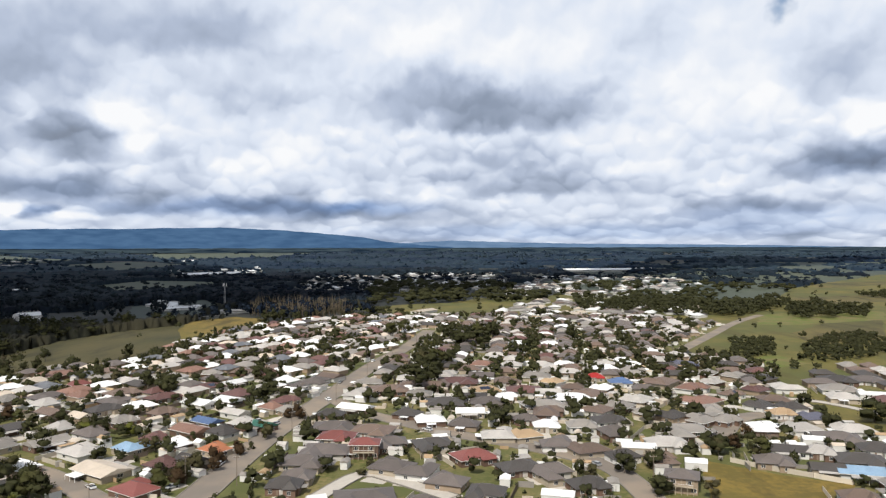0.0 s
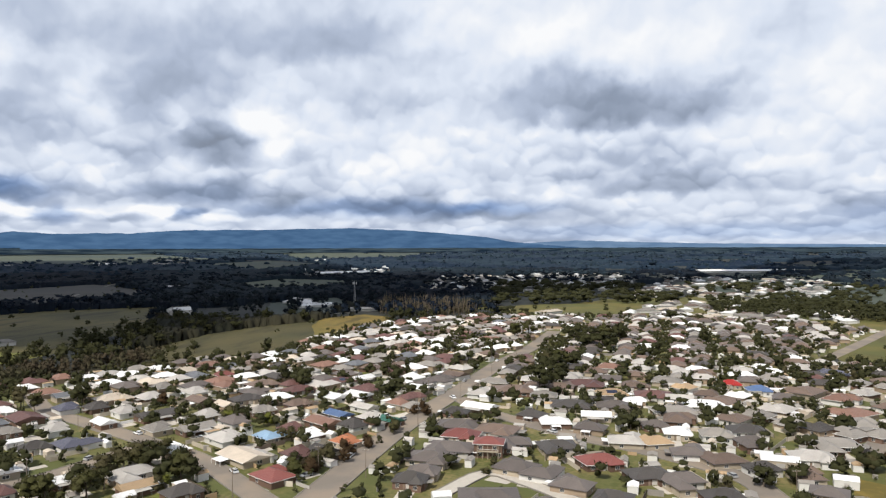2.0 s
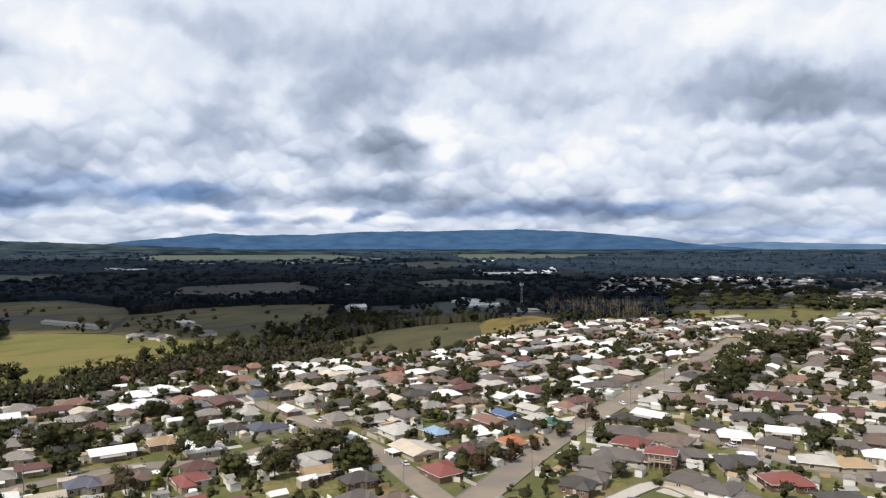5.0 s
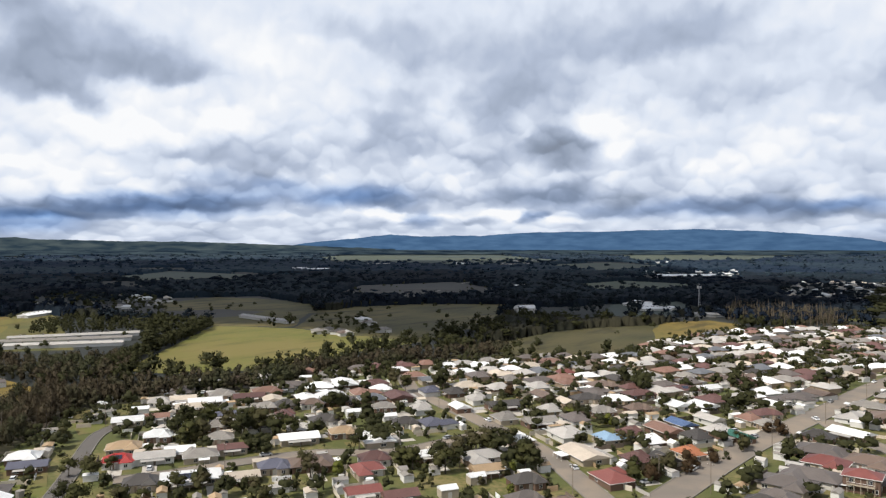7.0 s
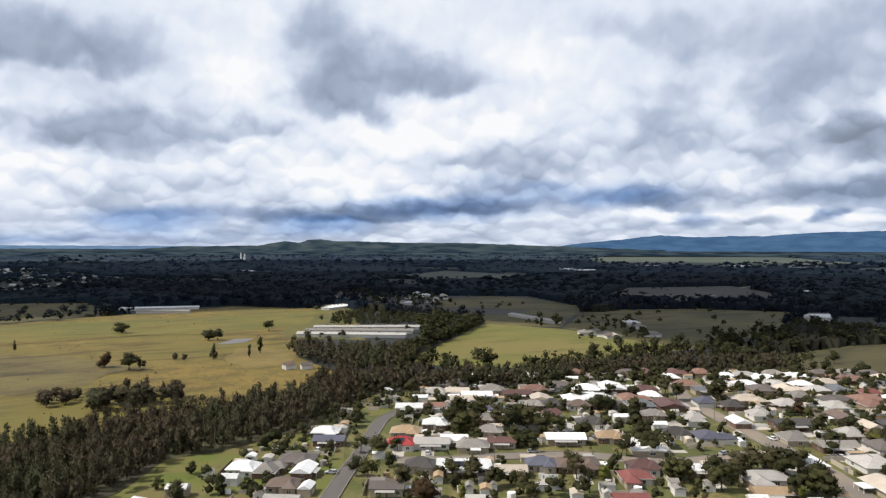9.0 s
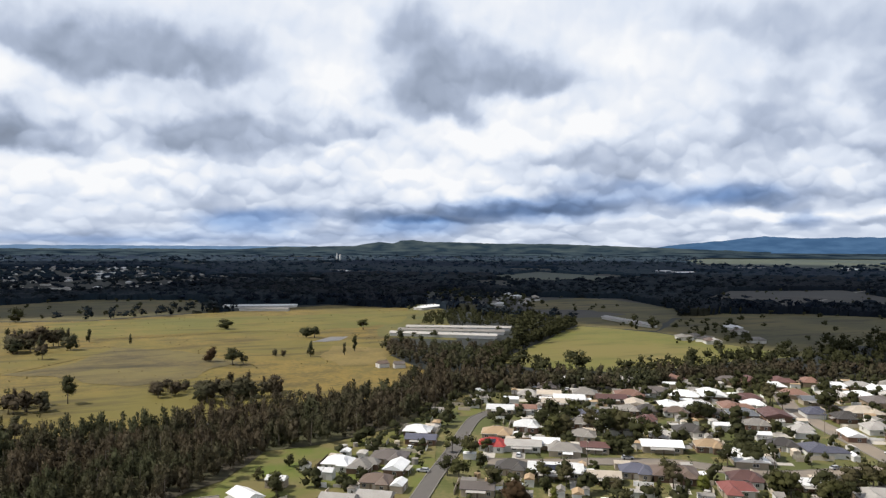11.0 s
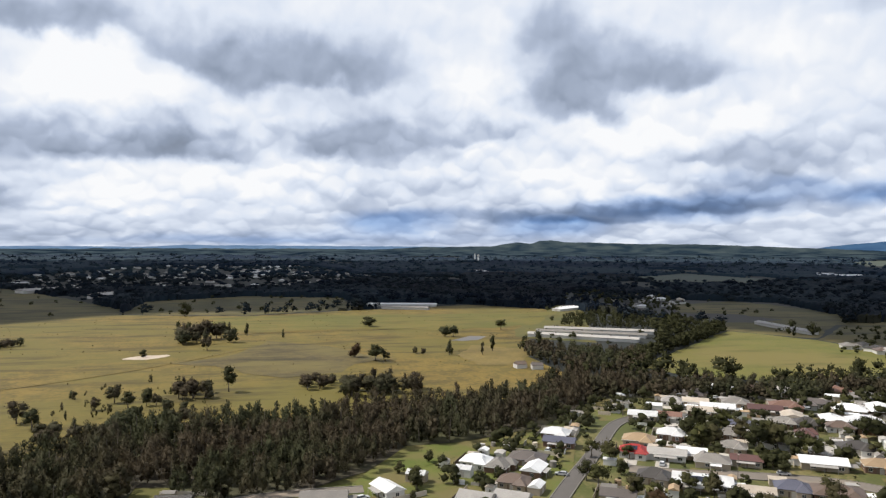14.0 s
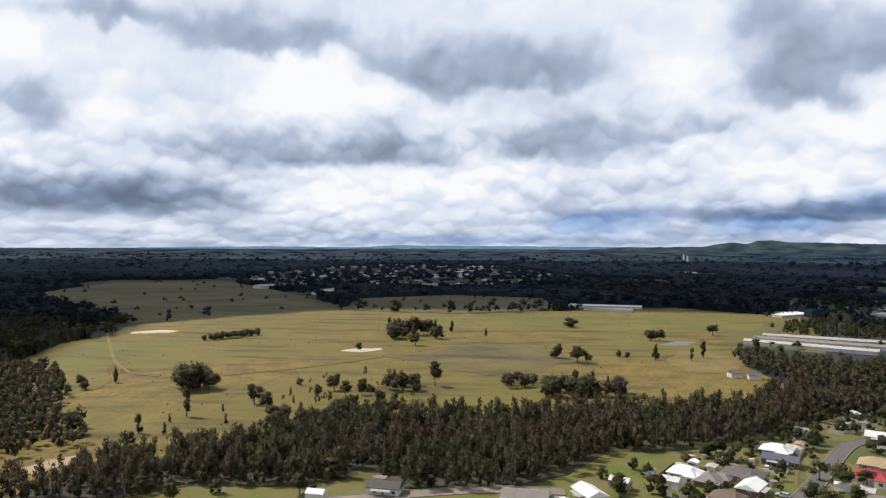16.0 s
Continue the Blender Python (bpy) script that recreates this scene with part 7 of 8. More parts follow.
SHED_WOOD = [(-498, 175.5), (-510, 196.1), (-482, 218.6), (-459, 256.7), (-443, 252.6), (-389, 222.3), (-389, 220.1), (-386, 178.0), (-419, 177.0), (-461, 173.7)]
woods("shed_wood", LEAF["wood"], [(x, y, rs.uniform(6, 10), rs.uniform(1.1, 1.5)) for x, y in spread(SHED_WOOD, 6.5, rs)], WOOD_OFF, "scrubby wood beside the long sheds")
SHED_BLOCK = [(-643, 275), (-583, 355), (-647, 426), (-707, 438), (-762, 363), (-723, 309)]
woods("shed_block", LEAF["dark"], [(x, y, rs.uniform(6, 9), rs.uniform(1.1, 1.5)) for x, y in spread(SHED_BLOCK, 9.5, rs)], WOOD_OFF, "dark plantation behind the long sheds")
CORNER_WOOD = [(-343, -308), (-416, -318), (-430, -277.6), (-412, -245.7), (-350, -202.9), (-309, -186.5), (-285.8, -158.4), (-261.7, -142.8), (-249.8, -157.1), (-214.7, -181.9)]
woods("corner_wood", LEAF["wood"], [(x, y, rs.uniform(6, 10), rs.uniform(1.1, 1.5)) for x, y in spread(CORNER_WOOD, 6.5, rs)], WOOD_OFF, "scrubby wood at the paddock's corner")
for block, high, leaf in (([(222.1, 552), (257.2, 558), (223.0, 479), (189.7, 470)], 5.5, "dark"), ([(224.4, 451), (267.3, 527), (318, 578), (354, 591), (338, 544), (341, 503), (258.1, 455)], 6.0, "dark"),
                          ([(393, 819), (474, 912), (462, 839), (488, 816), (430, 728), (345, 708)], 10.0, "dark"), ([(283.3, 768), (353, 881), (447, 931), (414, 848), (298.8, 731)], 10.0, "dark"),
                          ([(145, 812), (245, 745), (298, 744), (360, 882), (283, 976), (189, 931)], 9.0, "dark"), ([(592, 1030), (664, 1069), (737, 1062), (599, 965)], 9.0, "dark"), ([(159.7, 452), (194.0, 484), (183.5, 456), (166.3, 439)], 7.0, "dark")):
    woods("tree_block", LEAF[leaf], [(x, y, high * rs.uniform(0.7, 1.1), rs.uniform(1.1, 1.5)) for x, y in spread(block, 6.6 if block[0] == (224.4, 451) else 5.2 if block[0][1] < 700 else 8.0, rs)], MID_ROUND if block[0][1] < 620 else FAR_CLUMP, "dark block of trees between the paddocks")


def wood_stems():
    """Pale bare stems showing between the crowns."""
    b = Build()
    for x, y in near_wood[::3]:
        h = rs.uniform(5.5, 10.5)
        x, y = x + rs.uniform(-1.5, 1.5), y + rs.uniform(-1.5, 1.5)
        b.tube((x, y, 0), (x + rs.uniform(-0.5, 0.5), y + rs.uniform(-0.5, 0.5), h), 0.2, 0.07, 4)
    return tagged(new("wood_stems", b.mesh("wood_stems", BARK)), "pale bare stems inside the scrub wood", "woodland", kind="stuff")


wood_stems()
BARE = [(-206.1, 756), (-234.5, 899), (-118.1, 855), (-96.6, 765), (-139.3, 720)]


def bare_stand():
    """Tall bare pale stems standing close together."""
    b = Build()
    for x, y in spread(BARE, 7.5, rs):
        h = rs.uniform(9, 17)
        b.tube((x, y, 0), (x + rs.uniform(-0.6, 0.6), y, h), 0.5, 0.12, 5)
        for k in range(3):
            a, z = rs.uniform(0, 6.28), h * rs.uniform(0.35, 0.8)
            b.tube((x, y, z), (x + 1.6 * math.cos(a), y + 1.6 * math.sin(a), z + 3), 0.22, 0.05, 4)
    return tagged(new("bare_trees", b.mesh("bare_trees", REEDS)), "stand of tall bare pale-brown trees", "trees", kind="stuff")


bare_stand()
woods("stand_under", LEAF["wood"], [(x, y, rs.uniform(5, 11), 1.0) for x, y in spread(BARE, 9.0, rs)], WOOD_OFF, "brown undergrowth below the bare trees")

# tufts and low scrub over the dry paddock
tufts = [q for q in spread(GOLD_EDGE, 8.5, rs, 0.9) if noise.noise((q[0] / 60, q[1] / 35, 4.0)) > 0.05 and rs.rand() < 0.25]
woods("grass_tufts", LEAF["tuft"], [(x, y, rs.uniform(0.5, 1.3), rs.uniform(1.2, 2.2)) for x, y in tufts], FAR_TINY, "brown grass tufts over the dry paddock", category="grass")
pins = [q for q in spread([(-315, -99.6), (-409, -90.0), (-427, -49.4), (-363, -27.4), (-309, -33.1), (-287.6, -63.1), (-269.2, -87.3)], 11.0, rs, 0.8) if rs.rand() < 0.55]
woods("young_pines", LEAF["gum"], [(x, y, rs.uniform(1.5, 5.5), rs.uniform(0.9, 1.3)) for x, y in pins], WOOD_OFF, "young scattered trees along the wood's edge")
# far forest: denser where the land is dark, thinner on the open side
OPEN_LAND = [TOWN_EDGE, ESTATE, GOLD_EDGE, GREEN_EDGE, BROWN_EDGE, EAST_EDGE] + [
    [(-513, 453), (-600, 560), (-630, 656), (-589, 746), (-497, 802), (-415, 664), (-371, 572), (-374, 520), (-352, 455), (-354, 441)], [(-590, 414), (-762, 543), (-692, 649), (-517, 456)], [(-238, 643), (-250, 705), (-218, 748), (-180, 722), (-164, 590), (-204, 552)],
    [(-117.0, 847), (-31.9, 910), (86.4, 943), (151.7, 887), (131.9, 772), (56.8, 749), (-51.4, 770)], [(-1083, -682), (-1389, -714), (-1473, -516), (-1147, -289.9), (-928, -174.8), (-852, -160.5), (-750, -262.5), (-685, -332), (-888, -515)],
    [(-860, -162.0), (-1057, -165.2), (-1153, -33.3), (-1093, 106.3), (-891, 107.7), (-823, -23.6)], [(-819, 805), (-949, 1007), (-874, 1200), (-686, 1080), (-609, 926), (-705, 824)],
    [(-910, 434), (-961, 607), (-882, 710), (-698, 644), (-648, 490), (-666, 389)], [(-628, 222.0), (-913, 382), (-808, 373), (-629, 367), (-438, 260.0), (-534, 188.8)], BELT_EDGE, SHED_WOOD, CORNER_WOOD]
for lane in LANES:
    for (ax, ay), (bx, by) in zip(lane, lane[1:]):
        OPEN_LAND.append([(ax - 16, ay + 9), (bx - 16, by + 9), (bx + 16, by - 9), (ax + 16, ay - 9)])
CLEARINGS = [[(-1402, 3347), (-1064, 4101), (-621, 3782), (-707, 2886), (-1039, 2646)], [(-1168, 2121), (-1084, 2482), (-759, 2210), (-827, 1819)], [(-631, 1258), (-602, 1437), (-407, 1407), (-414, 1233), (-514, 1130)], [(-382, 876), (-331, 986), (-266.5, 876), (-269.9, 768), (-329, 725)], [(-1628, 881), (-1790, 1130), (-1466, 1162), (-1285, 989), (-1368, 812)], [(-2331, 2186), (-3054, 3294), (-2187, 3269), (-1310, 2564), (-1348, 2122), (-1808, 1921)], [(-4768, 462), (-4724, 790), (-4627, 1240), (-4652, 1139), (-4409, 565)]]


def cover(x, y, deg, q):
    """How thickly the land is wooded: closed forest westwards, long strips of trees in the east."""
    if deg < 6 and q > 780:
        strip = noise.noise((deg / 5.0, math.log(q) * 13.0, 2.0)) + 0.5 * noise.noise((deg / 1.4, math.log(q) * 30.0, 5.0))
        return 0.95 if strip > 0.02 - max(0.0, deg + 8) * 0.05 - max(0.0, q - 1700) * 0.0002 else 0.06
    gap = noise.noise((x / 260, y / 160, 9.0))
    return 0.2 if gap < -0.42 else 1.0


def canopy():
    """The closed crowns of the far woods, a lumpy surface that drops to the ground in every clearing."""
    rc = np.random.RandomState(17)
    rows, r = [], 480.0
    while r < 3700:
        rows.append(r)
        r += max(9.0, r * 0.0125)
    angles = np.radians(np.arange(-42, 143, 0.13))
    R, A = np.meshgrid(np.array(rows), angles, indexing="ij")
    X = (-R * np.sin(A) + rc.uniform(-1.5, 1.5, R.shape)).ravel()
    Y = (R * np.cos(A) + rc.uniform(-3, 3, R.shape)).ravel()
    shut = np.zeros(len(X), dtype=bool)
    for e in OPEN_LAND + CLEARINGS + [TOWNSHIP[k] for k in ("north", "mill", "back", "west", "farm", "hamlet", "works", "yard", "strip")]:
        shut |= inside_many(X, Y, e)
    Z = np.full(len(X), -4.0)
    for i in np.nonzero(~shut)[0]:
        x, y = X[i], Y[i]
        q = math.hypot(x, y)
        deg = math.degrees(math.atan2(-x, y))
        if (deg < 6 and q < 1350) or (q < 860 and not (17 < deg < 34 or deg > 104)) or cover(x, y, deg, q) < 0.5:
            continue
        Z[i] = gz(x, y) + 7.0 + 3.5 * noise.noise((x / 45, y / 45, 1.0)) + rc.uniform(-1.6, 1.6)
    # crowns thin out towards the edges, where single trees stand
    T = (Z > -3).reshape(R.shape)
    core = T.copy()
    core[1:], core[:-1] = core[1:] & T[:-1], core[:-1] & T[1:]
    core[:, 1:], core[:, :-1] = core[:, 1:] & T[:, :-1], core[:, :-1] & T[:, 1:]
    deep = core.copy()
    deep[1:], deep[:-1] = deep[1:] & core[:-1], deep[:-1] & core[1:]
    Z[(core & ~deep).ravel()] -= 4.0
    Z[~core.ravel()] = -4.0
    tall = Z > -3
    grid = np.arange(len(X)).reshape(R.shape)
    a, b, c, d = grid[:-1, :-1].ravel(), grid[:-1, 1:].ravel(), grid[1:, 1:].ravel(), grid[1:, :-1].ravel()
    ok = tall[a] | tall[b] | tall[c] | tall[d]
    a, b, c, d = a[ok], b[ok], c[ok], d[ok]
    faces = np.concatenate([np.stack([a, d, b], 1), np.stack([b, d, c], 1)])
    V = np.stack([X, Y, Z], 1)
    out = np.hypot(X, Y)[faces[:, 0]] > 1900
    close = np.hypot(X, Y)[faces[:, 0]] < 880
    for part_of, leaf, words in ((close, "canopy_near", "closed dark crowns of the wood behind the fields"), (~out & ~close, "canopy", "closed dark canopy of the eucalypt forest"), (out, "canopy_far", "canopy of the far forest, haze blue in its colour")):
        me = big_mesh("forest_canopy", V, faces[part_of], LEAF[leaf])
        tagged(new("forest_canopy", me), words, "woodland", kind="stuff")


def forest():
    out, sparse = [], []
    r = 420.0
    while r < 3720:
        step = 7.0 + r * 0.0095
        n = int(radians(185) * r / step)
        for k in range(n):
            a = radians(-42 + 185 * (k + rs.uniform(-0.5, 0.5)) / n)
            q = r + rs.uniform(-0.5, 0.5) * step
            x, y = -q * math.sin(a), q * math.cos(a)
            if any(inside(x, y, e) for e in OPEN_LAND):
                if rs.rand() < 0.07:
                    sparse.append((x, y, rs.uniform(4, 8), 1.2))
                continue
            deg = math.degrees(a)
            if deg < -8 and q < 820:
                continue
            keep = 0.9
            if any(inside(x, y, e) for e in CLEARINGS):
                keep = 0.015
            if any(inside(x, y, e) for e in TOWNSHIP.values()):
                keep = 0.75 if q > 1000 else 0.4
            keep *= cover(x, y, deg, q)
            keep *= 0.55 if q > 1000 else 0.8
            if rs.rand() < keep:
                out.append((x, y, rs.uniform(8, 14) + q * 0.0012, rs.uniform(1.2, 1.8) * (1 + q / 4000)))
        r += step
    return out, sparse


canopy()
dense, sparse = forest()
woods("edge_trees", LEAF["dark"], [q for q in dense if math.hypot(q[0], q[1]) < 740], WOOD_OFF, "dark trees along the near edge of the forest")
in_east = [q for q in dense if 740 <= math.hypot(q[0], q[1]) < 1350 and math.degrees(math.atan2(-q[0], q[1])) < 6]
woods("strip_trees", LEAF["dark"], in_east, MID_ROUND, "strips of dark trees between the far paddocks")
taken = set(in_east)
dense = [q for q in dense if q not in taken]
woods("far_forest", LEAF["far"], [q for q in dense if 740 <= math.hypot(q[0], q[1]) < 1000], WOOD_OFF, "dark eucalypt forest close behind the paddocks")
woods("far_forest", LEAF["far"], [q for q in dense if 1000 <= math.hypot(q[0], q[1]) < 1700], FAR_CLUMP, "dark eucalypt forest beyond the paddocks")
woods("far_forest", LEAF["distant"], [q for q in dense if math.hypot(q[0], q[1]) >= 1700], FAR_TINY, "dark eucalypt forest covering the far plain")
woods("paddock_trees", LEAF["dark"], [q for q in sparse if not inside(q[0], q[1], TOWN_EDGE) and not inside(q[0], q[1], GREEN_EDGE) and not inside(q[0], q[1], GOLD_EDGE)], MID_ROUND, "scattered dark trees over the pastures")

row = curve_points([(-629, 601), (-605, 658)], 11.0)
woods("poplar_row", LEAF["dark"], [(p.x, p.y, rs.uniform(9, 12), 0.6) for p in row], WOOD_OFF, "row of narrow upright trees along a far lane")
FARMYARD = [(-436, 406), (-563, 537), (-538, 571), (-411, 473), (-392, 417)]
woods("farm_trees", LEAF["dark"], [(x, y, rs.uniform(4, 9), 1.2) for x, y in spread(FARMYARD, 16.0, rs)], MID_ROUND, "dark trees sheltering the farm houses")
HAMLET = [(-959, 388), (-1181, 528), (-961, 607), (-760, 495), (-835, 386)]
woods("farm_trees", LEAF["dark"], [(x, y, rs.uniform(5, 11), 1.2) for x, y in spread(HAMLET, 24.0, rs)], MID_ROUND, "dark trees among the far hamlet")

# ---- distance: ranges and low hills, backdrops glowing in haze blue ----


# emission in place of lit land: the haze is the glowing colour itself
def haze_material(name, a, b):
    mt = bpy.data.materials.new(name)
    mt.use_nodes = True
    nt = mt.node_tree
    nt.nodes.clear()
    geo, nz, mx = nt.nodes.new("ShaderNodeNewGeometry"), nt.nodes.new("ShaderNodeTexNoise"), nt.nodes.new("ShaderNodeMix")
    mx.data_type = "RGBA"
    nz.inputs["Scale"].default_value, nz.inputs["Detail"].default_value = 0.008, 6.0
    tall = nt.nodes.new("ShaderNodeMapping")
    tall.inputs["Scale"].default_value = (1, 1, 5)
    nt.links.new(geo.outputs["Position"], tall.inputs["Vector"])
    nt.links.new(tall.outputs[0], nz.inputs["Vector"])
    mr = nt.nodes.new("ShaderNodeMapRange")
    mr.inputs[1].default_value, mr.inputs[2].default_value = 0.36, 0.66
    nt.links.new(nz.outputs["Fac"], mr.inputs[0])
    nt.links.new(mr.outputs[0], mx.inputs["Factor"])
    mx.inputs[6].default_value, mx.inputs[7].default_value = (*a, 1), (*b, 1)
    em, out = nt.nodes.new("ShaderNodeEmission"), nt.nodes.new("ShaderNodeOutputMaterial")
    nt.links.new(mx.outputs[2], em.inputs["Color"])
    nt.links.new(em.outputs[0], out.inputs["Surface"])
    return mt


RANGE_BLUE_HAZE = haze_material("range_blue_haze", (0.055, 0.12, 0.235), (0.085, 0.17, 0.305))
RANGE_PALE_HAZE = haze_material("range_pale_haze", (0.13, 0.22, 0.36), (0.18, 0.28, 0.43))
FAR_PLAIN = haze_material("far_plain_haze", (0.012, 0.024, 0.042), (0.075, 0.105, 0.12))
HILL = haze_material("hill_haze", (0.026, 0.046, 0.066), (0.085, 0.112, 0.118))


def skyline(name, profile, r, depth, mat, label, rough=0.05, base=-0.9):
    """A range of hills on the skyline: profile gives heading and height in degrees above the eye's level."""
    verts, faces = [], []
    a0, a1 = profile[0][0], profile[-1][0]
    n = int(abs(a1 - a0) * 10)
    xs, hs = [p[0] for p in profile], [p[1] for p in profile]
    for i in range(n + 1):
        a = a0 + (a1 - a0) * i / n
        e = float(np.interp(a, xs, hs)) + rough * (noise.noise((a * 1.1, 0.3, r * 0.01)) + 0.5 * noise.noise((a * 3.7, 2.0, r * 0.01)))
        for k in range(4):
            rr = r + depth * k / 3
            lev = base + (e - base) * (0.0, 0.72, 1.0, 0.0)[k]
            lev += 0.12 * (e - base) * noise.noise((a * 0.9, k * 1.7, 5.0)) * (k == 1)
            verts.append((-rr * math.sin(radians(a)), rr * math.cos(radians(a)), EYE_Z + rr * math.tan(radians(lev))))
    for i in range(n):
        for k in range(3):
            p = 4 * i + k
            faces.append((p, p + 4, p + 5, p + 1))
    return tagged(new(name, raw_mesh(name, verts, faces, (mat,), smooth=True)), label, "hills", kind="structure")


RANGE_FAR = [(-41.5, -0.30), (-31.8, -0.20), (-22.2, -0.02), (-9.7, 0.10), (-0.7, 0.35), (2.0, 0.23), (4.3, 0.09), (96.1, 0.22), (99.7, 0.04), (100.7, 0.08), (107.2, 0.08), (124.2, -0.23), (133.0, -0.30)]
RANGE_MAIN = [(-1.6, -0.28), (4.3, 0.23), (6.5, 0.64), (10.1, 1.00), (13.5, 1.22), (17.3, 1.38), (17.5, 1.39), (23.8, 1.24), (30.1, 1.20), (33.7, 0.92), (34.6, 0.97), (38.6, 0.87), (41.1, 1.04), (43.6, 0.77), (46.8, 0.46), (50.7, -0.08)]
HILLS = [(40.6, -0.11), (53.7, 0.38), (56.5, 0.46), (61.6, 0.49), (65.2, 0.59), (66.0, 0.58), (67.6, 0.71), (68.6, 0.69), (69.2, 0.47), (70.5, 0.56), (72.4, 0.23), (77.8, 0.16), (81.3, -0.04), (87.2, -0.02), (98.9, -0.05), (108.5, -0.15), (120.8, -0.33)]
skyline("backdrop_far_range", RANGE_FAR, 4880, 40, RANGE_PALE_HAZE, "very far range in painted pale blue haze", 0.03)
skyline("backdrop_range", RANGE_MAIN, 4800, 60, RANGE_BLUE_HAZE, "long flat-topped mountain range in painted blue haze", 0.05)
# raised glowing strip that paints haze over the far plain
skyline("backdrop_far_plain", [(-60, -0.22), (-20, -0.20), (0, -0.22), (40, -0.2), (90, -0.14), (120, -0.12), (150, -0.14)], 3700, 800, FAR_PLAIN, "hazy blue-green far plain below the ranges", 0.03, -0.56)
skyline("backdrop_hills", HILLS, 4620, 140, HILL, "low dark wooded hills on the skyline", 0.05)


# ---- the cloud bank overhead whose shade lies on the far plain ----
CLOUD_Z = 2000.0
SHADE_EDGE = [(1446, 2328), (662, 1795), (237.1, 1387), (108.0, 1177), (-123.5, 949), (-235, 765), (-268, 690), (-306, 590), (-318, 500), (-318, 452), (-363, 456), (-520, 459), (-598, 427), (-664, 419), (-857, 396), (-952, 373), (-855, 341), (-883, 113.7), (-884, -95.7), (-849, -193.9), (-769, -268.9), (-675, -330), (-603, -310), (-550, -323), (-450, -294.8), (-404, -308), (-342, -319)]


def cloud_bank():
    mt = bpy.data.materials.new("cloud")
    mt.use_nodes = True
    nt = mt.node_tree
    nt.nodes.clear()
    di, tr, mx, out = (nt.nodes.new("ShaderNode" + k) for k in ("BsdfDiffuse", "BsdfTranslucent", "MixShader", "OutputMaterial"))
    di.inputs["Color"].default_value = tr.inputs["Color"].default_value = (0.72, 0.74, 0.78, 1)
    mx.inputs[0].default_value = 0.17
    nt.links.new(di.outputs[0], mx.inputs[1])
    nt.links.new(tr.outputs[0], mx.inputs[2])
    nt.links.new(mx.outputs[0], out.inputs["Surface"])
    back = CLOUD_Z / math.tan(radians(SUN_EL))
    # ragged rim: the inner rim follows the shade's edge, the outer lies past the skyline
    inner = curve_points(SHADE_EDGE, 40.0)
    verts, faces, cols = [], [], 7
    for i, p in enumerate(inner):
        a = math.atan2(p.y, p.x)
        jag = 26 * noise.noise((p.x / 60, p.y / 60, 2.0))
        # the bank is narrow over the northern townships, wide elsewhere
        head = math.degrees(math.atan2(-p.x, p.y))
        near = min(1.0, max(0.0, (23 - head) / 8)) * min(1.0, max(0.0, (head + 18) / 8))
        outer = max(p.length + 260, 2900 - 1350 * near)
        for k in range(cols):
            r = p.length + jag + (outer - p.length) * (k / (cols - 1)) ** 1.6
            lump = 20 * noise.noise((r * math.cos(a) / 300, r * math.sin(a) / 300, 4.0)) * min(1, k)
            verts.append((r * math.cos(a) + SUN_X * back, r * math.sin(a) + SUN_Y * back, CLOUD_Z + lump))
    n = len(verts)
    verts += [(x, y, z + (15 if i % cols == 0 else 45 + 15 * noise.noise((x / 240, y / 240, 8.0)))) for i, (x, y, z) in enumerate(verts)]
    rows = len(inner)
    for i in range(rows - 1):
        for k in range(cols - 1):
            q = i * cols + k
            faces += [(q, q + 1, q + cols + 1, q + cols), (n + q, n + q + cols, n + q + cols + 1, n + q + 1)]
        q = i * cols
        faces.append((q, q + cols, n + q + cols, n + q))
    return tagged(new("cloud_bank", raw_mesh("cloud_bank", verts, faces, (mt,), smooth=True)), "thick grey cloud bank high overhead", "cloud", kind="structure")


cloud_bank()

# ---- sheds and works out on the plain ----


def make_long_shed():
    """A long low farm shed: walls, shallow gable roof, vents along the ridge, end doors."""
    s = new("farm_shed")
    L, D, H, R = 90.0, 11.0, 2.6, 1.5
    w = Build().box(-L / 2, -D / 2, 0, L / 2, D / 2, H)
    for q in (-1, 1):
        x = q * L / 2
        w.poly([(x, -D / 2, H), (x, D / 2, H), (x, 0, H + R - 0.1), (x - q * 0.3, -D / 2, H), (x - q * 0.3, D / 2, H), (x - q * 0.3, 0, H + R - 0.1)], [(0, 1, 2), (5, 4, 3), (0, 3, 4, 1), (1, 4, 5, 2), (2, 5, 3, 0)])
    part("wall", w.mesh("wall", WALL["white"]), s)
    part("roof", Build().poly(*hip_roof(L, D, H + 0.1, R, over=0.7, gable=True)).mesh("roof", ROOF["white"]), s)
    vent = Build().box(-0.6, -0.6, 0, 0.6, 0.6, 0.9).mesh("roof_vent", ROOF["grey"])
    for i in range(6):
        part("roof_vent", vent, s, at=pose(-37 + i * 15, 0, H + R - 0.1))
    for q in (-1, 1):
        part("door", Build().box(-1.8, -0.05, 0, 1.8, 0.05, 2.4).mesh("door", GARAGE), s, at=pose(q * (L / 2 + 0.06), 0, 0, 0, 0, 90))
    return tagged(s, "long low poultry shed with grey metal roof and white walls", "farm shed", "long sheds on the plain")


LONG_SHED = make_long_shed()


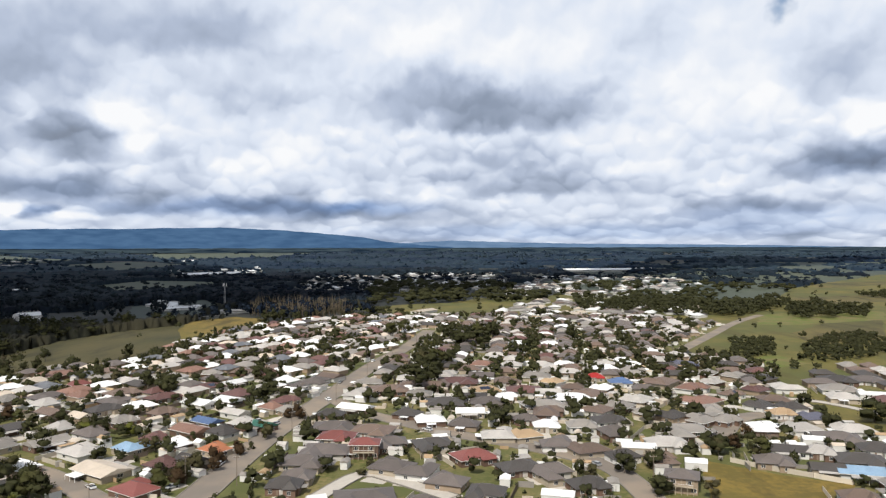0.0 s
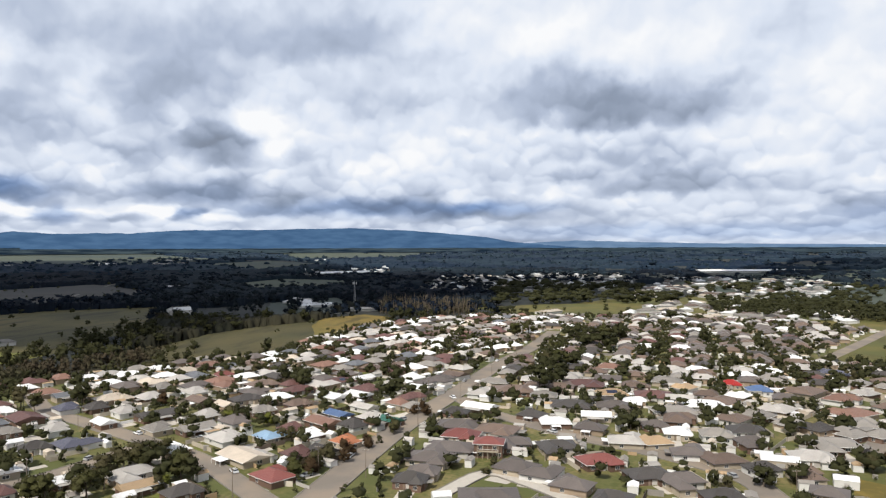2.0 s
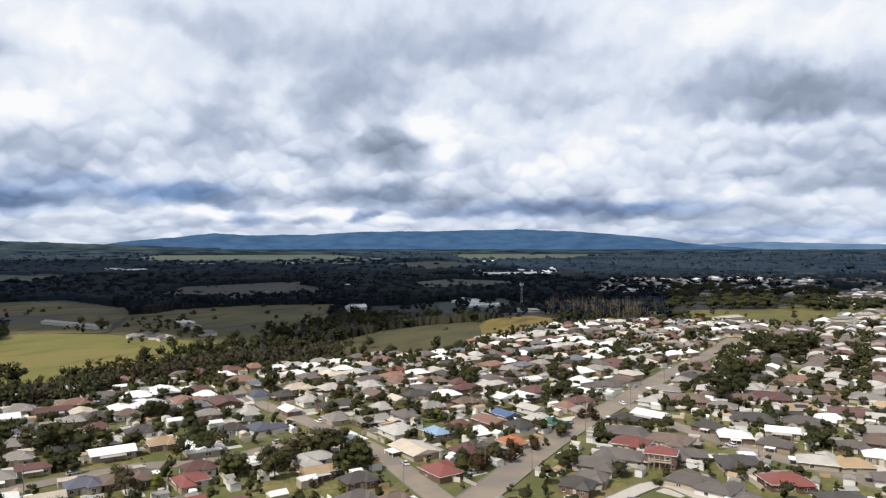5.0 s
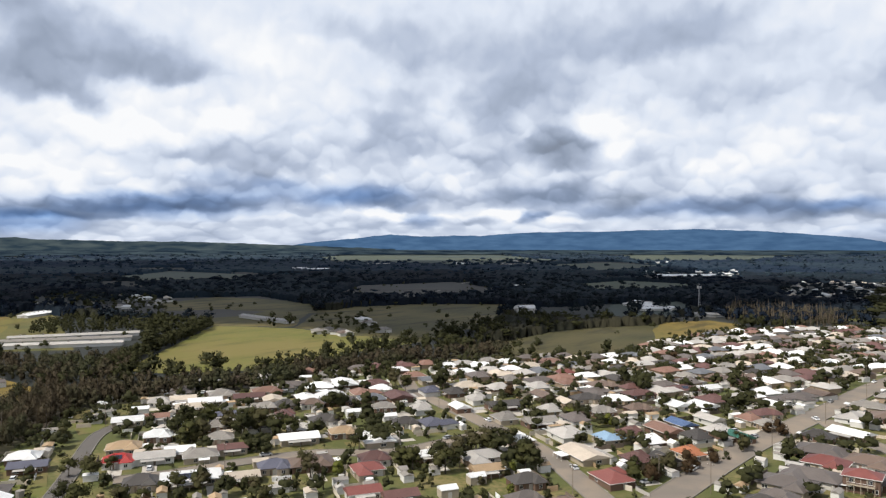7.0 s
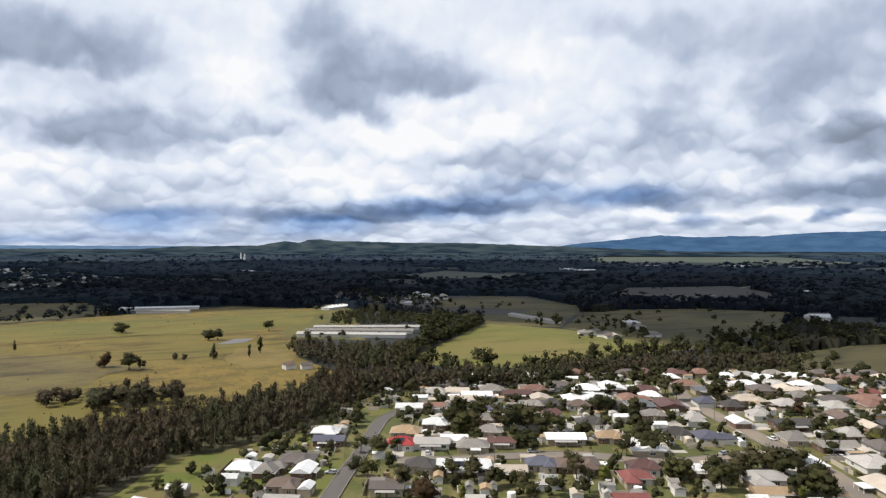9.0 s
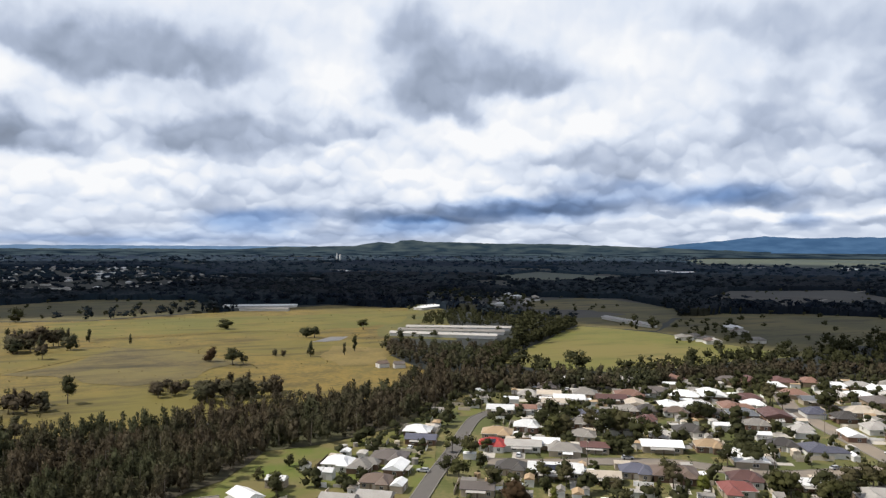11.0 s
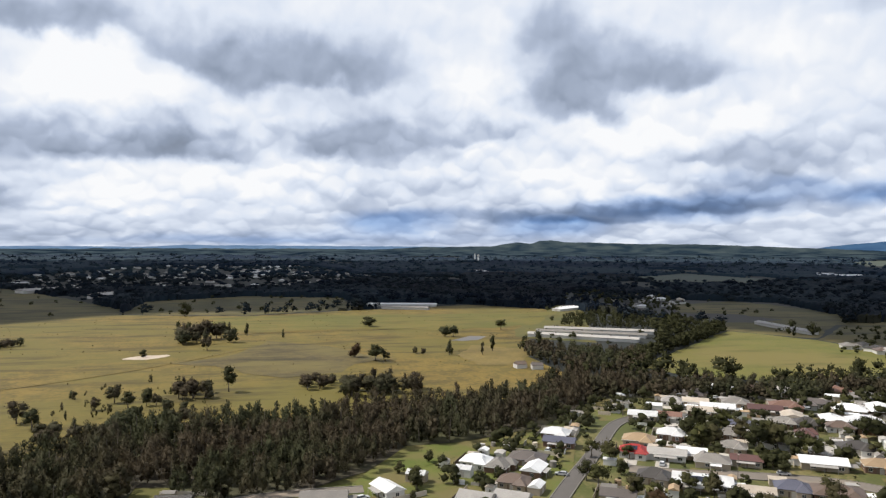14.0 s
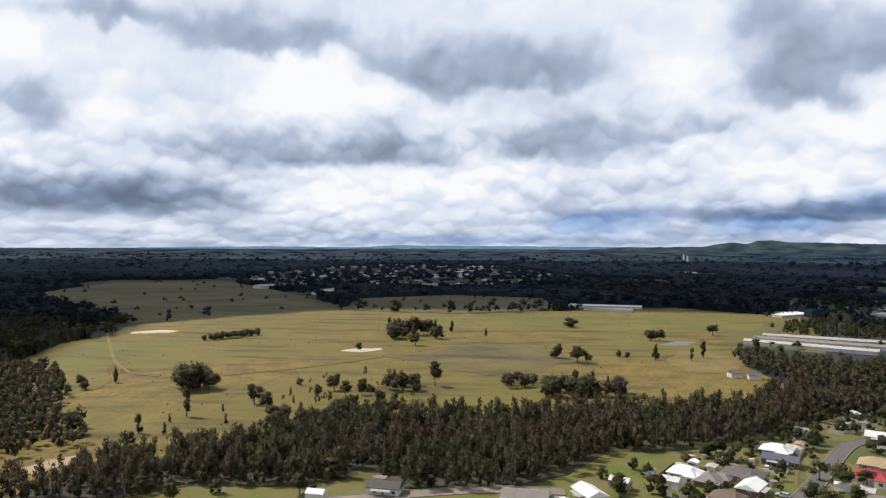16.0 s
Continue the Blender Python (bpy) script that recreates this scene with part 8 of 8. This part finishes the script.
def long_shed(x, y, turn, length, wide=11.0, tone="grey"):
    ob = copy_thing(LONG_SHED, pose(x, y, gz(x, y), 0, 0, turn) @ Matrix.Diagonal((length / 90, wide / 11, 1.0 + (wide > 16) * 0.9, 1)))
    for c in ob.children:
        if c.name.startswith("roof") and not c.name.startswith("roof_vent"):
            c.material_slots[0].link = "OBJECT"
            c.material_slots[0].material = ROOF[tone]
    if wide > 9.5:
        tagged(ob, f"large far shed with a {ROOF_WORDS[tone]} roof")
    return ob


long_shed(-555, 256, 52, 93, 8.0, "pale")
long_shed(-577, 274, 56, 95, 8.0, "grey")
long_shed(-599, 292, 60, 97, 8.0, "pale")
long_shed(-924, 168, 75, 94, 10, "white")
long_shed(-874, 165, 64, 59, 10, "grey")
long_shed(-587, 480, -8, 90, 10, "pale")
long_shed(-1286, -345, 136, 106, 26, "pale")
long_shed(-1147, -239, 158, 49, 18, "pale")
long_shed(-532, 1653, 41, 151, 60, "white")
long_shed(-871, 2485, 86, 104, 40, "white")
long_shed(-308, 834, 9, 41, 16, "white")
long_shed(-235, 794, 20, 36, 14, "pale")
long_shed(-1216, 2039, 76, 118, 50, "grey")
long_shed(-839, 366, 119, 27, 14, "white")
long_shed(-826, 360, 122, 46, 12, "white")
long_shed(-428, 155, 94, 7, 6, "brown")
long_shed(-422, 164, 80, 7, 6, "slate")
long_shed(415, 1797, 9, 224, 60, "white")
long_shed(-1450, 2052, 35, 70, 50, "white")
long_shed(-1627, 1797, 38, 95, 40, "pale")
long_shed(-1495, 1382, 78, 109, 30, "white")
long_shed(-420, 722, 56, 22, 20, "white")
long_shed(-1557, 1403, 65, 55, 40, "white")
long_shed(-307, 837, 55, 48, 16, "white")
long_shed(-1919, 560, 122, 65, 40, "white")
long_shed(-655, 1102, 35, 25, 20, "white")
long_shed(-21, 789, 55, 31, 14, "cream")
long_shed(-106, 654, 24, 21, 14, "white")

# ---- lattice mast ----


def mast(x, y, h):
    m = new("radio_mast")
    m.matrix_basis = pose(x, y, 0)
    steel = material("galvanised", (0.50, 0.50, 0.50), rough=0.5, metal=0.3)
    legs = [(1.6 * math.cos(a), 1.6 * math.sin(a)) for a in (0.3, 2.4, 4.5)]
    for lx, ly in legs:
        part("leg", Build().tube((lx, ly, 0), (lx * 0.35, ly * 0.35, h * 0.93), 0.22, 0.14, 6).mesh("leg", steel), m)
    n = 12
    for i in range(n):
        b = Build()
        z0, z1 = h * 0.93 * i / n, h * 0.93 * (i + 1) / n
        for k in range(3):
            p, q = legs[k], legs[(k + 1) % 3]
            f0, f1 = 1 - 0.65 * i / n, 1 - 0.65 * (i + 1) / n
            b.tube((p[0] * f0, p[1] * f0, z0), (q[0] * f1, q[1] * f1, z1), 0.09, 0.09, 4)
        part("brace", b.mesh("brace", steel), m)
    deck = Build()
    for a in range(3):
        c, s = math.cos(a * 2.1), math.sin(a * 2.1)
        deck.box(2.2 * c - 0.35, 2.2 * s - 0.35, h * 0.84, 2.2 * c + 0.35, 2.2 * s + 0.35, h * 0.94).tube((0, 0, h * 0.89), (2.2 * c, 2.2 * s, h * 0.89), 0.12, 0.12, 5)
    part("antenna_panel", deck.mesh("antenna_panel", TRIM), m)
    part("whip", Build().tube((0, 0, h * 0.9), (0, 0, h), 0.12, 0.06, 5).mesh("whip", steel), m)
    return tagged(m, "tall grey lattice radio mast with panel antennas", "mast")


mast(-254, 829, 33)


def silo(x, y, h, r):
    s = new("silo")
    s.matrix_basis = pose(x, y, gz(x, y) - 1)
    part("drum", Build().tube((0, 0, 0), (0, 0, h * 0.9), r, r, 20).mesh("drum", ROOF["white"]), s)
    part("cap", Build().tube((0, 0, h * 0.9), (0, 0, h), r * 1.04, r * 0.2, 20).mesh("cap", ROOF["pale"]), s)
    return tagged(s, "tall white storage silo far over the forest", "silo", "white silos")


silo(-2967, 865, 34, 3.5)
silo(-2835, 841, 31, 3.5)

# ---- yards: fences, driveways, cars, sheds ----
unit_panel = Build().box(-0.5, -0.04, 0, 0.5, 0.04, 1.7).mesh("panel", FENCE_CREAM)
unit_panel_dark = Build().box(-0.5, -0.04, 0, 0.5, 0.04, 1.7).mesh("panel", FENCE_DARK)
fence_post = Build().box(-0.06, -0.06, 0, 0.06, 0.06, 1.82).mesh("post", FENCE_DARK)
slab_me = Build().box(-0.5, -0.5, 0, 0.5, 0.5, 0.16).mesh("driveway", CONCRETE)


def fence_run(runs, dark, label):
    f = new("fence")
    x0, y0 = runs[0][0], runs[0][1]
    f.matrix_basis = pose(x0, y0, 0)
    for ax, ay, bx, by in runs:
        L = math.hypot(bx - ax, by - ay)
        n = max(1, round(L / 13))
        for i in range(n):
            cx, cy = ax + (bx - ax) * (i + 0.5) / n - x0, ay + (by - ay) * (i + 0.5) / n - y0
            m = pose(cx, cy, 0, 0, 0, math.degrees(math.atan2(by - ay, bx - ax))) @ Matrix.Diagonal((L / n, 1, 1, 1))
            part("panel", unit_panel_dark if dark else unit_panel, f, at=m)
        part("post", fence_post, f, at=pose(bx - x0, by - y0, 0))
    return tagged(f, label, "fence", "fences of the town")


def yard_work():
    spots = [(h[0], h[1]) for h in HOMES]
    done = 0
    for i, (x, y, turn, L, D) in enumerate(HOMES):
        r = math.hypot(x, y)
        if L < 9.6 or r > 420:
            continue
        c, s = math.cos(radians(turn)), math.sin(radians(turn))

        def at(u, v):
            return (x + u * c - v * s, y + u * s + v * c)

        others = spots[:i] + spots[i + 1:]
        a, b0, b1 = L / 2 + 2.2, -D / 2 + 1.0, D / 2 + 6.5
        runs = []
        for p, q in ((at(-a, b0), at(-a, b1)), (at(-a, b1), at(a, b1)), (at(a, b1), at(a, b0))):
            mid = ((p[0] + q[0]) / 2, (p[1] + q[1]) / 2)
            if all(clear_of(*k, others, 9.5) and clear_of(*k, ROAD_POINTS, 6.5) for k in (p, mid, q)):
                runs.append((*p, *q))
        if runs and done < 150:
            dark = pick.random() < 0.4
            fence_run(runs, dark, "weathered brown timber back fence" if dark else "cream metal panel back fence")
            done += 1
        if pick.random() < 0.65:
            u = pick.uniform(-L / 2 + 2, L / 2 - 2)
            p = at(u, -D / 2 - 5.5)
            if clear_of(*p, others, 9.0) and clear_of(*p, ROAD_POINTS, 3.0) and not inside(*p, VACANT):
                d = new("driveway", slab_me)
                d.matrix_basis = pose(p[0], p[1], 0, 0, 0, turn) @ Matrix.Diagonal((3.2 + pick.random() * 2, 9.5, 1, 1))
                tagged(d, "pale concrete driveway slab", "driveway", kind="structure")
                if pick.random() < 0.3:
                    car(p[0], p[1], turn + 90)
        if pick.random() < 0.5:
            p = at(pick.choice((-1, 1)) * (L / 2 - 1.5), D / 2 + 4.2)
            if clear_of(*p, others, 9.5) and clear_of(*p, ROAD_POINTS, 7.0) and clear_of(*p, TREE_SPOTS, 3.0):
                hut(p[0], p[1], turn)


def make_car():
    c = new("parked_car")
    paint = material("car_paint", (0.62, 0.62, 0.62), (0.58, 0.58, 0.58), rough=0.25, each=0.5, spec=0.5)
    prof = [(-2.2, 0.35), (2.15, 0.35), (2.2, 0.75), (1.3, 0.92), (-2.15, 0.95)]
    b = Build()
    n = len(prof)
    b.poly([(px, -0.85, pz) for px, pz in prof] + [(px, 0.85, pz) for px, pz in prof], [tuple(range(n - 1, -1, -1)), tuple(range(n, 2 * n))] + [(i, (i + 1) % n, n + (i + 1) % n, n + i) for i in range(n)])
    b.poly([(-1.5, -0.62, 1.42), (0.35, -0.62, 1.42), (0.35, 0.62, 1.42), (-1.5, 0.62, 1.42), (-1.5, -0.62, 1.36), (0.35, -0.62, 1.36), (0.35, 0.62, 1.36), (-1.5, 0.62, 1.36)],
           [(0, 1, 2, 3), (0, 4, 5, 1), (1, 5, 6, 2), (2, 6, 7, 3), (3, 7, 4, 0)])
    part("body", b.mesh("body", paint), c)
    g = Build().poly([(-2.0, -0.8, 0.94), (1.1, -0.8, 0.9), (1.1, 0.8, 0.9), (-2.0, 0.8, 0.94), (-1.55, -0.64, 1.37), (0.4, -0.64, 1.37), (0.4, 0.64, 1.37), (-1.55, 0.64, 1.37)],
                     [(0, 1, 5, 4), (1, 2, 6, 5), (2, 3, 7, 6), (3, 0, 4, 7), (4, 5, 6, 7)])
    part("window", g.mesh("window", PANE), c)
    rubber = material("tyre_rubber", (0.02, 0.02, 0.02), rough=0.9)
    wheel = Build().tube((0, -0.1, 0), (0, 0.1, 0), 0.33, 0.33, 12).mesh("wheel", rubber)
    for wx in (-1.35, 1.35):
        for wy in (-0.8, 0.8):
            part("wheel", wheel, c, at=pose(wx, wy, 0.33))
    return c


CAR = make_car()


def car(x, y, turn, z=0.17):
    return tagged(copy_thing(CAR, pose(x, y, z, 0, 0, turn)), "parked car on the paving", "car", "parked cars")


def make_hut():
    h = new("garden_shed")
    part("wall", Build().box(-1.8, -1.4, 0, 1.8, 1.4, 2.1).mesh("wall", ROOF["cream"]), h)
    part("roof", Build().poly(*hip_roof(3.6, 2.8, 2.16, 0.5, 0.15, 0.06, True)).mesh("roof", ROOF["white"]), h)
    part("door", Build().box(-0.6, -1.45, 0, 0.6, -1.402, 1.9).mesh("door", TRIM), h)
    return h


HUT = make_hut()


def hut(x, y, turn):
    s = pick.uniform(0.9, 1.6)
    ob = copy_thing(HUT, pose(x, y, 0, 0, 0, turn) @ Matrix.Diagonal((s, s, 1.05, 1)))
    tone = pick.choice(("white", "pale", "cream", "grey", "white"))
    for c in ob.children:
        if c.name.startswith("roof"):
            c.material_slots[0].link = "OBJECT"
            c.material_slots[0].material = ROOF[tone]
    return tagged(ob, f"small garden shed with a {ROOF_WORDS[tone]} roof", "shed", "garden sheds")


yard_work()
edge = [(98.7, 245.3), (105.2, 239.0), (110.6, 234.2), (118.7, 228.5), (127.4, 220.9)]
fence_run([(*a, *b) for a, b in zip(edge, edge[1:])], False, "long cream fence along the vacant paddock")
edge = [(56.0, 247.6), (65.3, 261.3), (81.5, 289.2), (81.9, 289.2), (91.7, 296.4)]
fence_run([(*a, *b) for a, b in zip(edge, edge[1:])], False, "cream boundary fence beside houses")
edge = [(-96.8, 215.5), (-89.7, 210.0), (-84.5, 210.1)]
fence_run([(*a, *b) for a, b in zip(edge, edge[1:])], False, "low cream front fence on the street corner")
edge = [(-174.8, 194.7), (-164.8, 189.0), (-155.0, 182.6)]
fence_run([(*a, *b) for a, b in zip(edge, edge[1:])], False, "pale side fence beside a lawn")


def along(line, every, off, start=0.0):
    """Places beside a street: point, heading."""
    out, run = [], start
    for a, b in zip(line, line[1:]):
        run += (b - a).length
        if run >= every:
            run = 0.0
            d = (b - a).normalized()
            out.append((b.x - d.y * off, b.y + d.x * off, math.degrees(math.atan2(d.y, d.x))))
    return out


for line, off in ((LINES[0], 4.3), (LINES[2], -3.2), (LINES[3], 3.0), (LINES[1], 2.8)):
    for x, y, a in along(line, 70, off, 20):
        if math.hypot(x, y) < 520:
            car(x, y, a, 0.22)


def make_pole():
    p = new("power_pole")
    timber = material("pole_timber", (0.20, 0.16, 0.12), (0.14, 0.11, 0.09), scale=2.0)
    part("pole", Build().tube((0, 0, -0.3), (0, 0, 9.5), 0.13, 0.09, 7).mesh("pole", timber), p)
    part("crossarm", Build().box(-0.08, -1.2, 8.8, 0.08, 1.2, 8.95).mesh("crossarm", timber), p)
    for q in (-1.0, -0.4, 0.4, 1.0):
        part("insulator", Build().tube((0, q, 8.95), (0, q, 9.15), 0.06, 0.04, 6).mesh("insulator", TRIM), p)
    return p


POLE = make_pole()
for line, off in ((LINES[0], 8.0), (LINES[0], -8.5), (LINES[2], 6.5), (LINES[3], -6.2), (LINES[4], 6.0), (LINES[1], -5.5)):
    for x, y, a in along(line, 58, off, 30):
        if math.hypot(x, y) < 560 and clear_of(x, y, HOMES, 8.0):
            tagged(copy_thing(POLE, pose(x, y, 0, 0, 0, a)), "timber power pole beside the street", "power pole", "power poles")
for thing in (CAR, HUT, POLE, LONG_SHED):
    for ob in [*thing.children_recursive, thing]:
        bpy.data.objects.remove(ob)


# the patterns that the copies were taken from
for group in list(STYLES.values()) + [t for ts in TREES.values() for t in ts]:
    for ob in [*group.children_recursive, group]:
        bpy.data.objects.remove(ob)
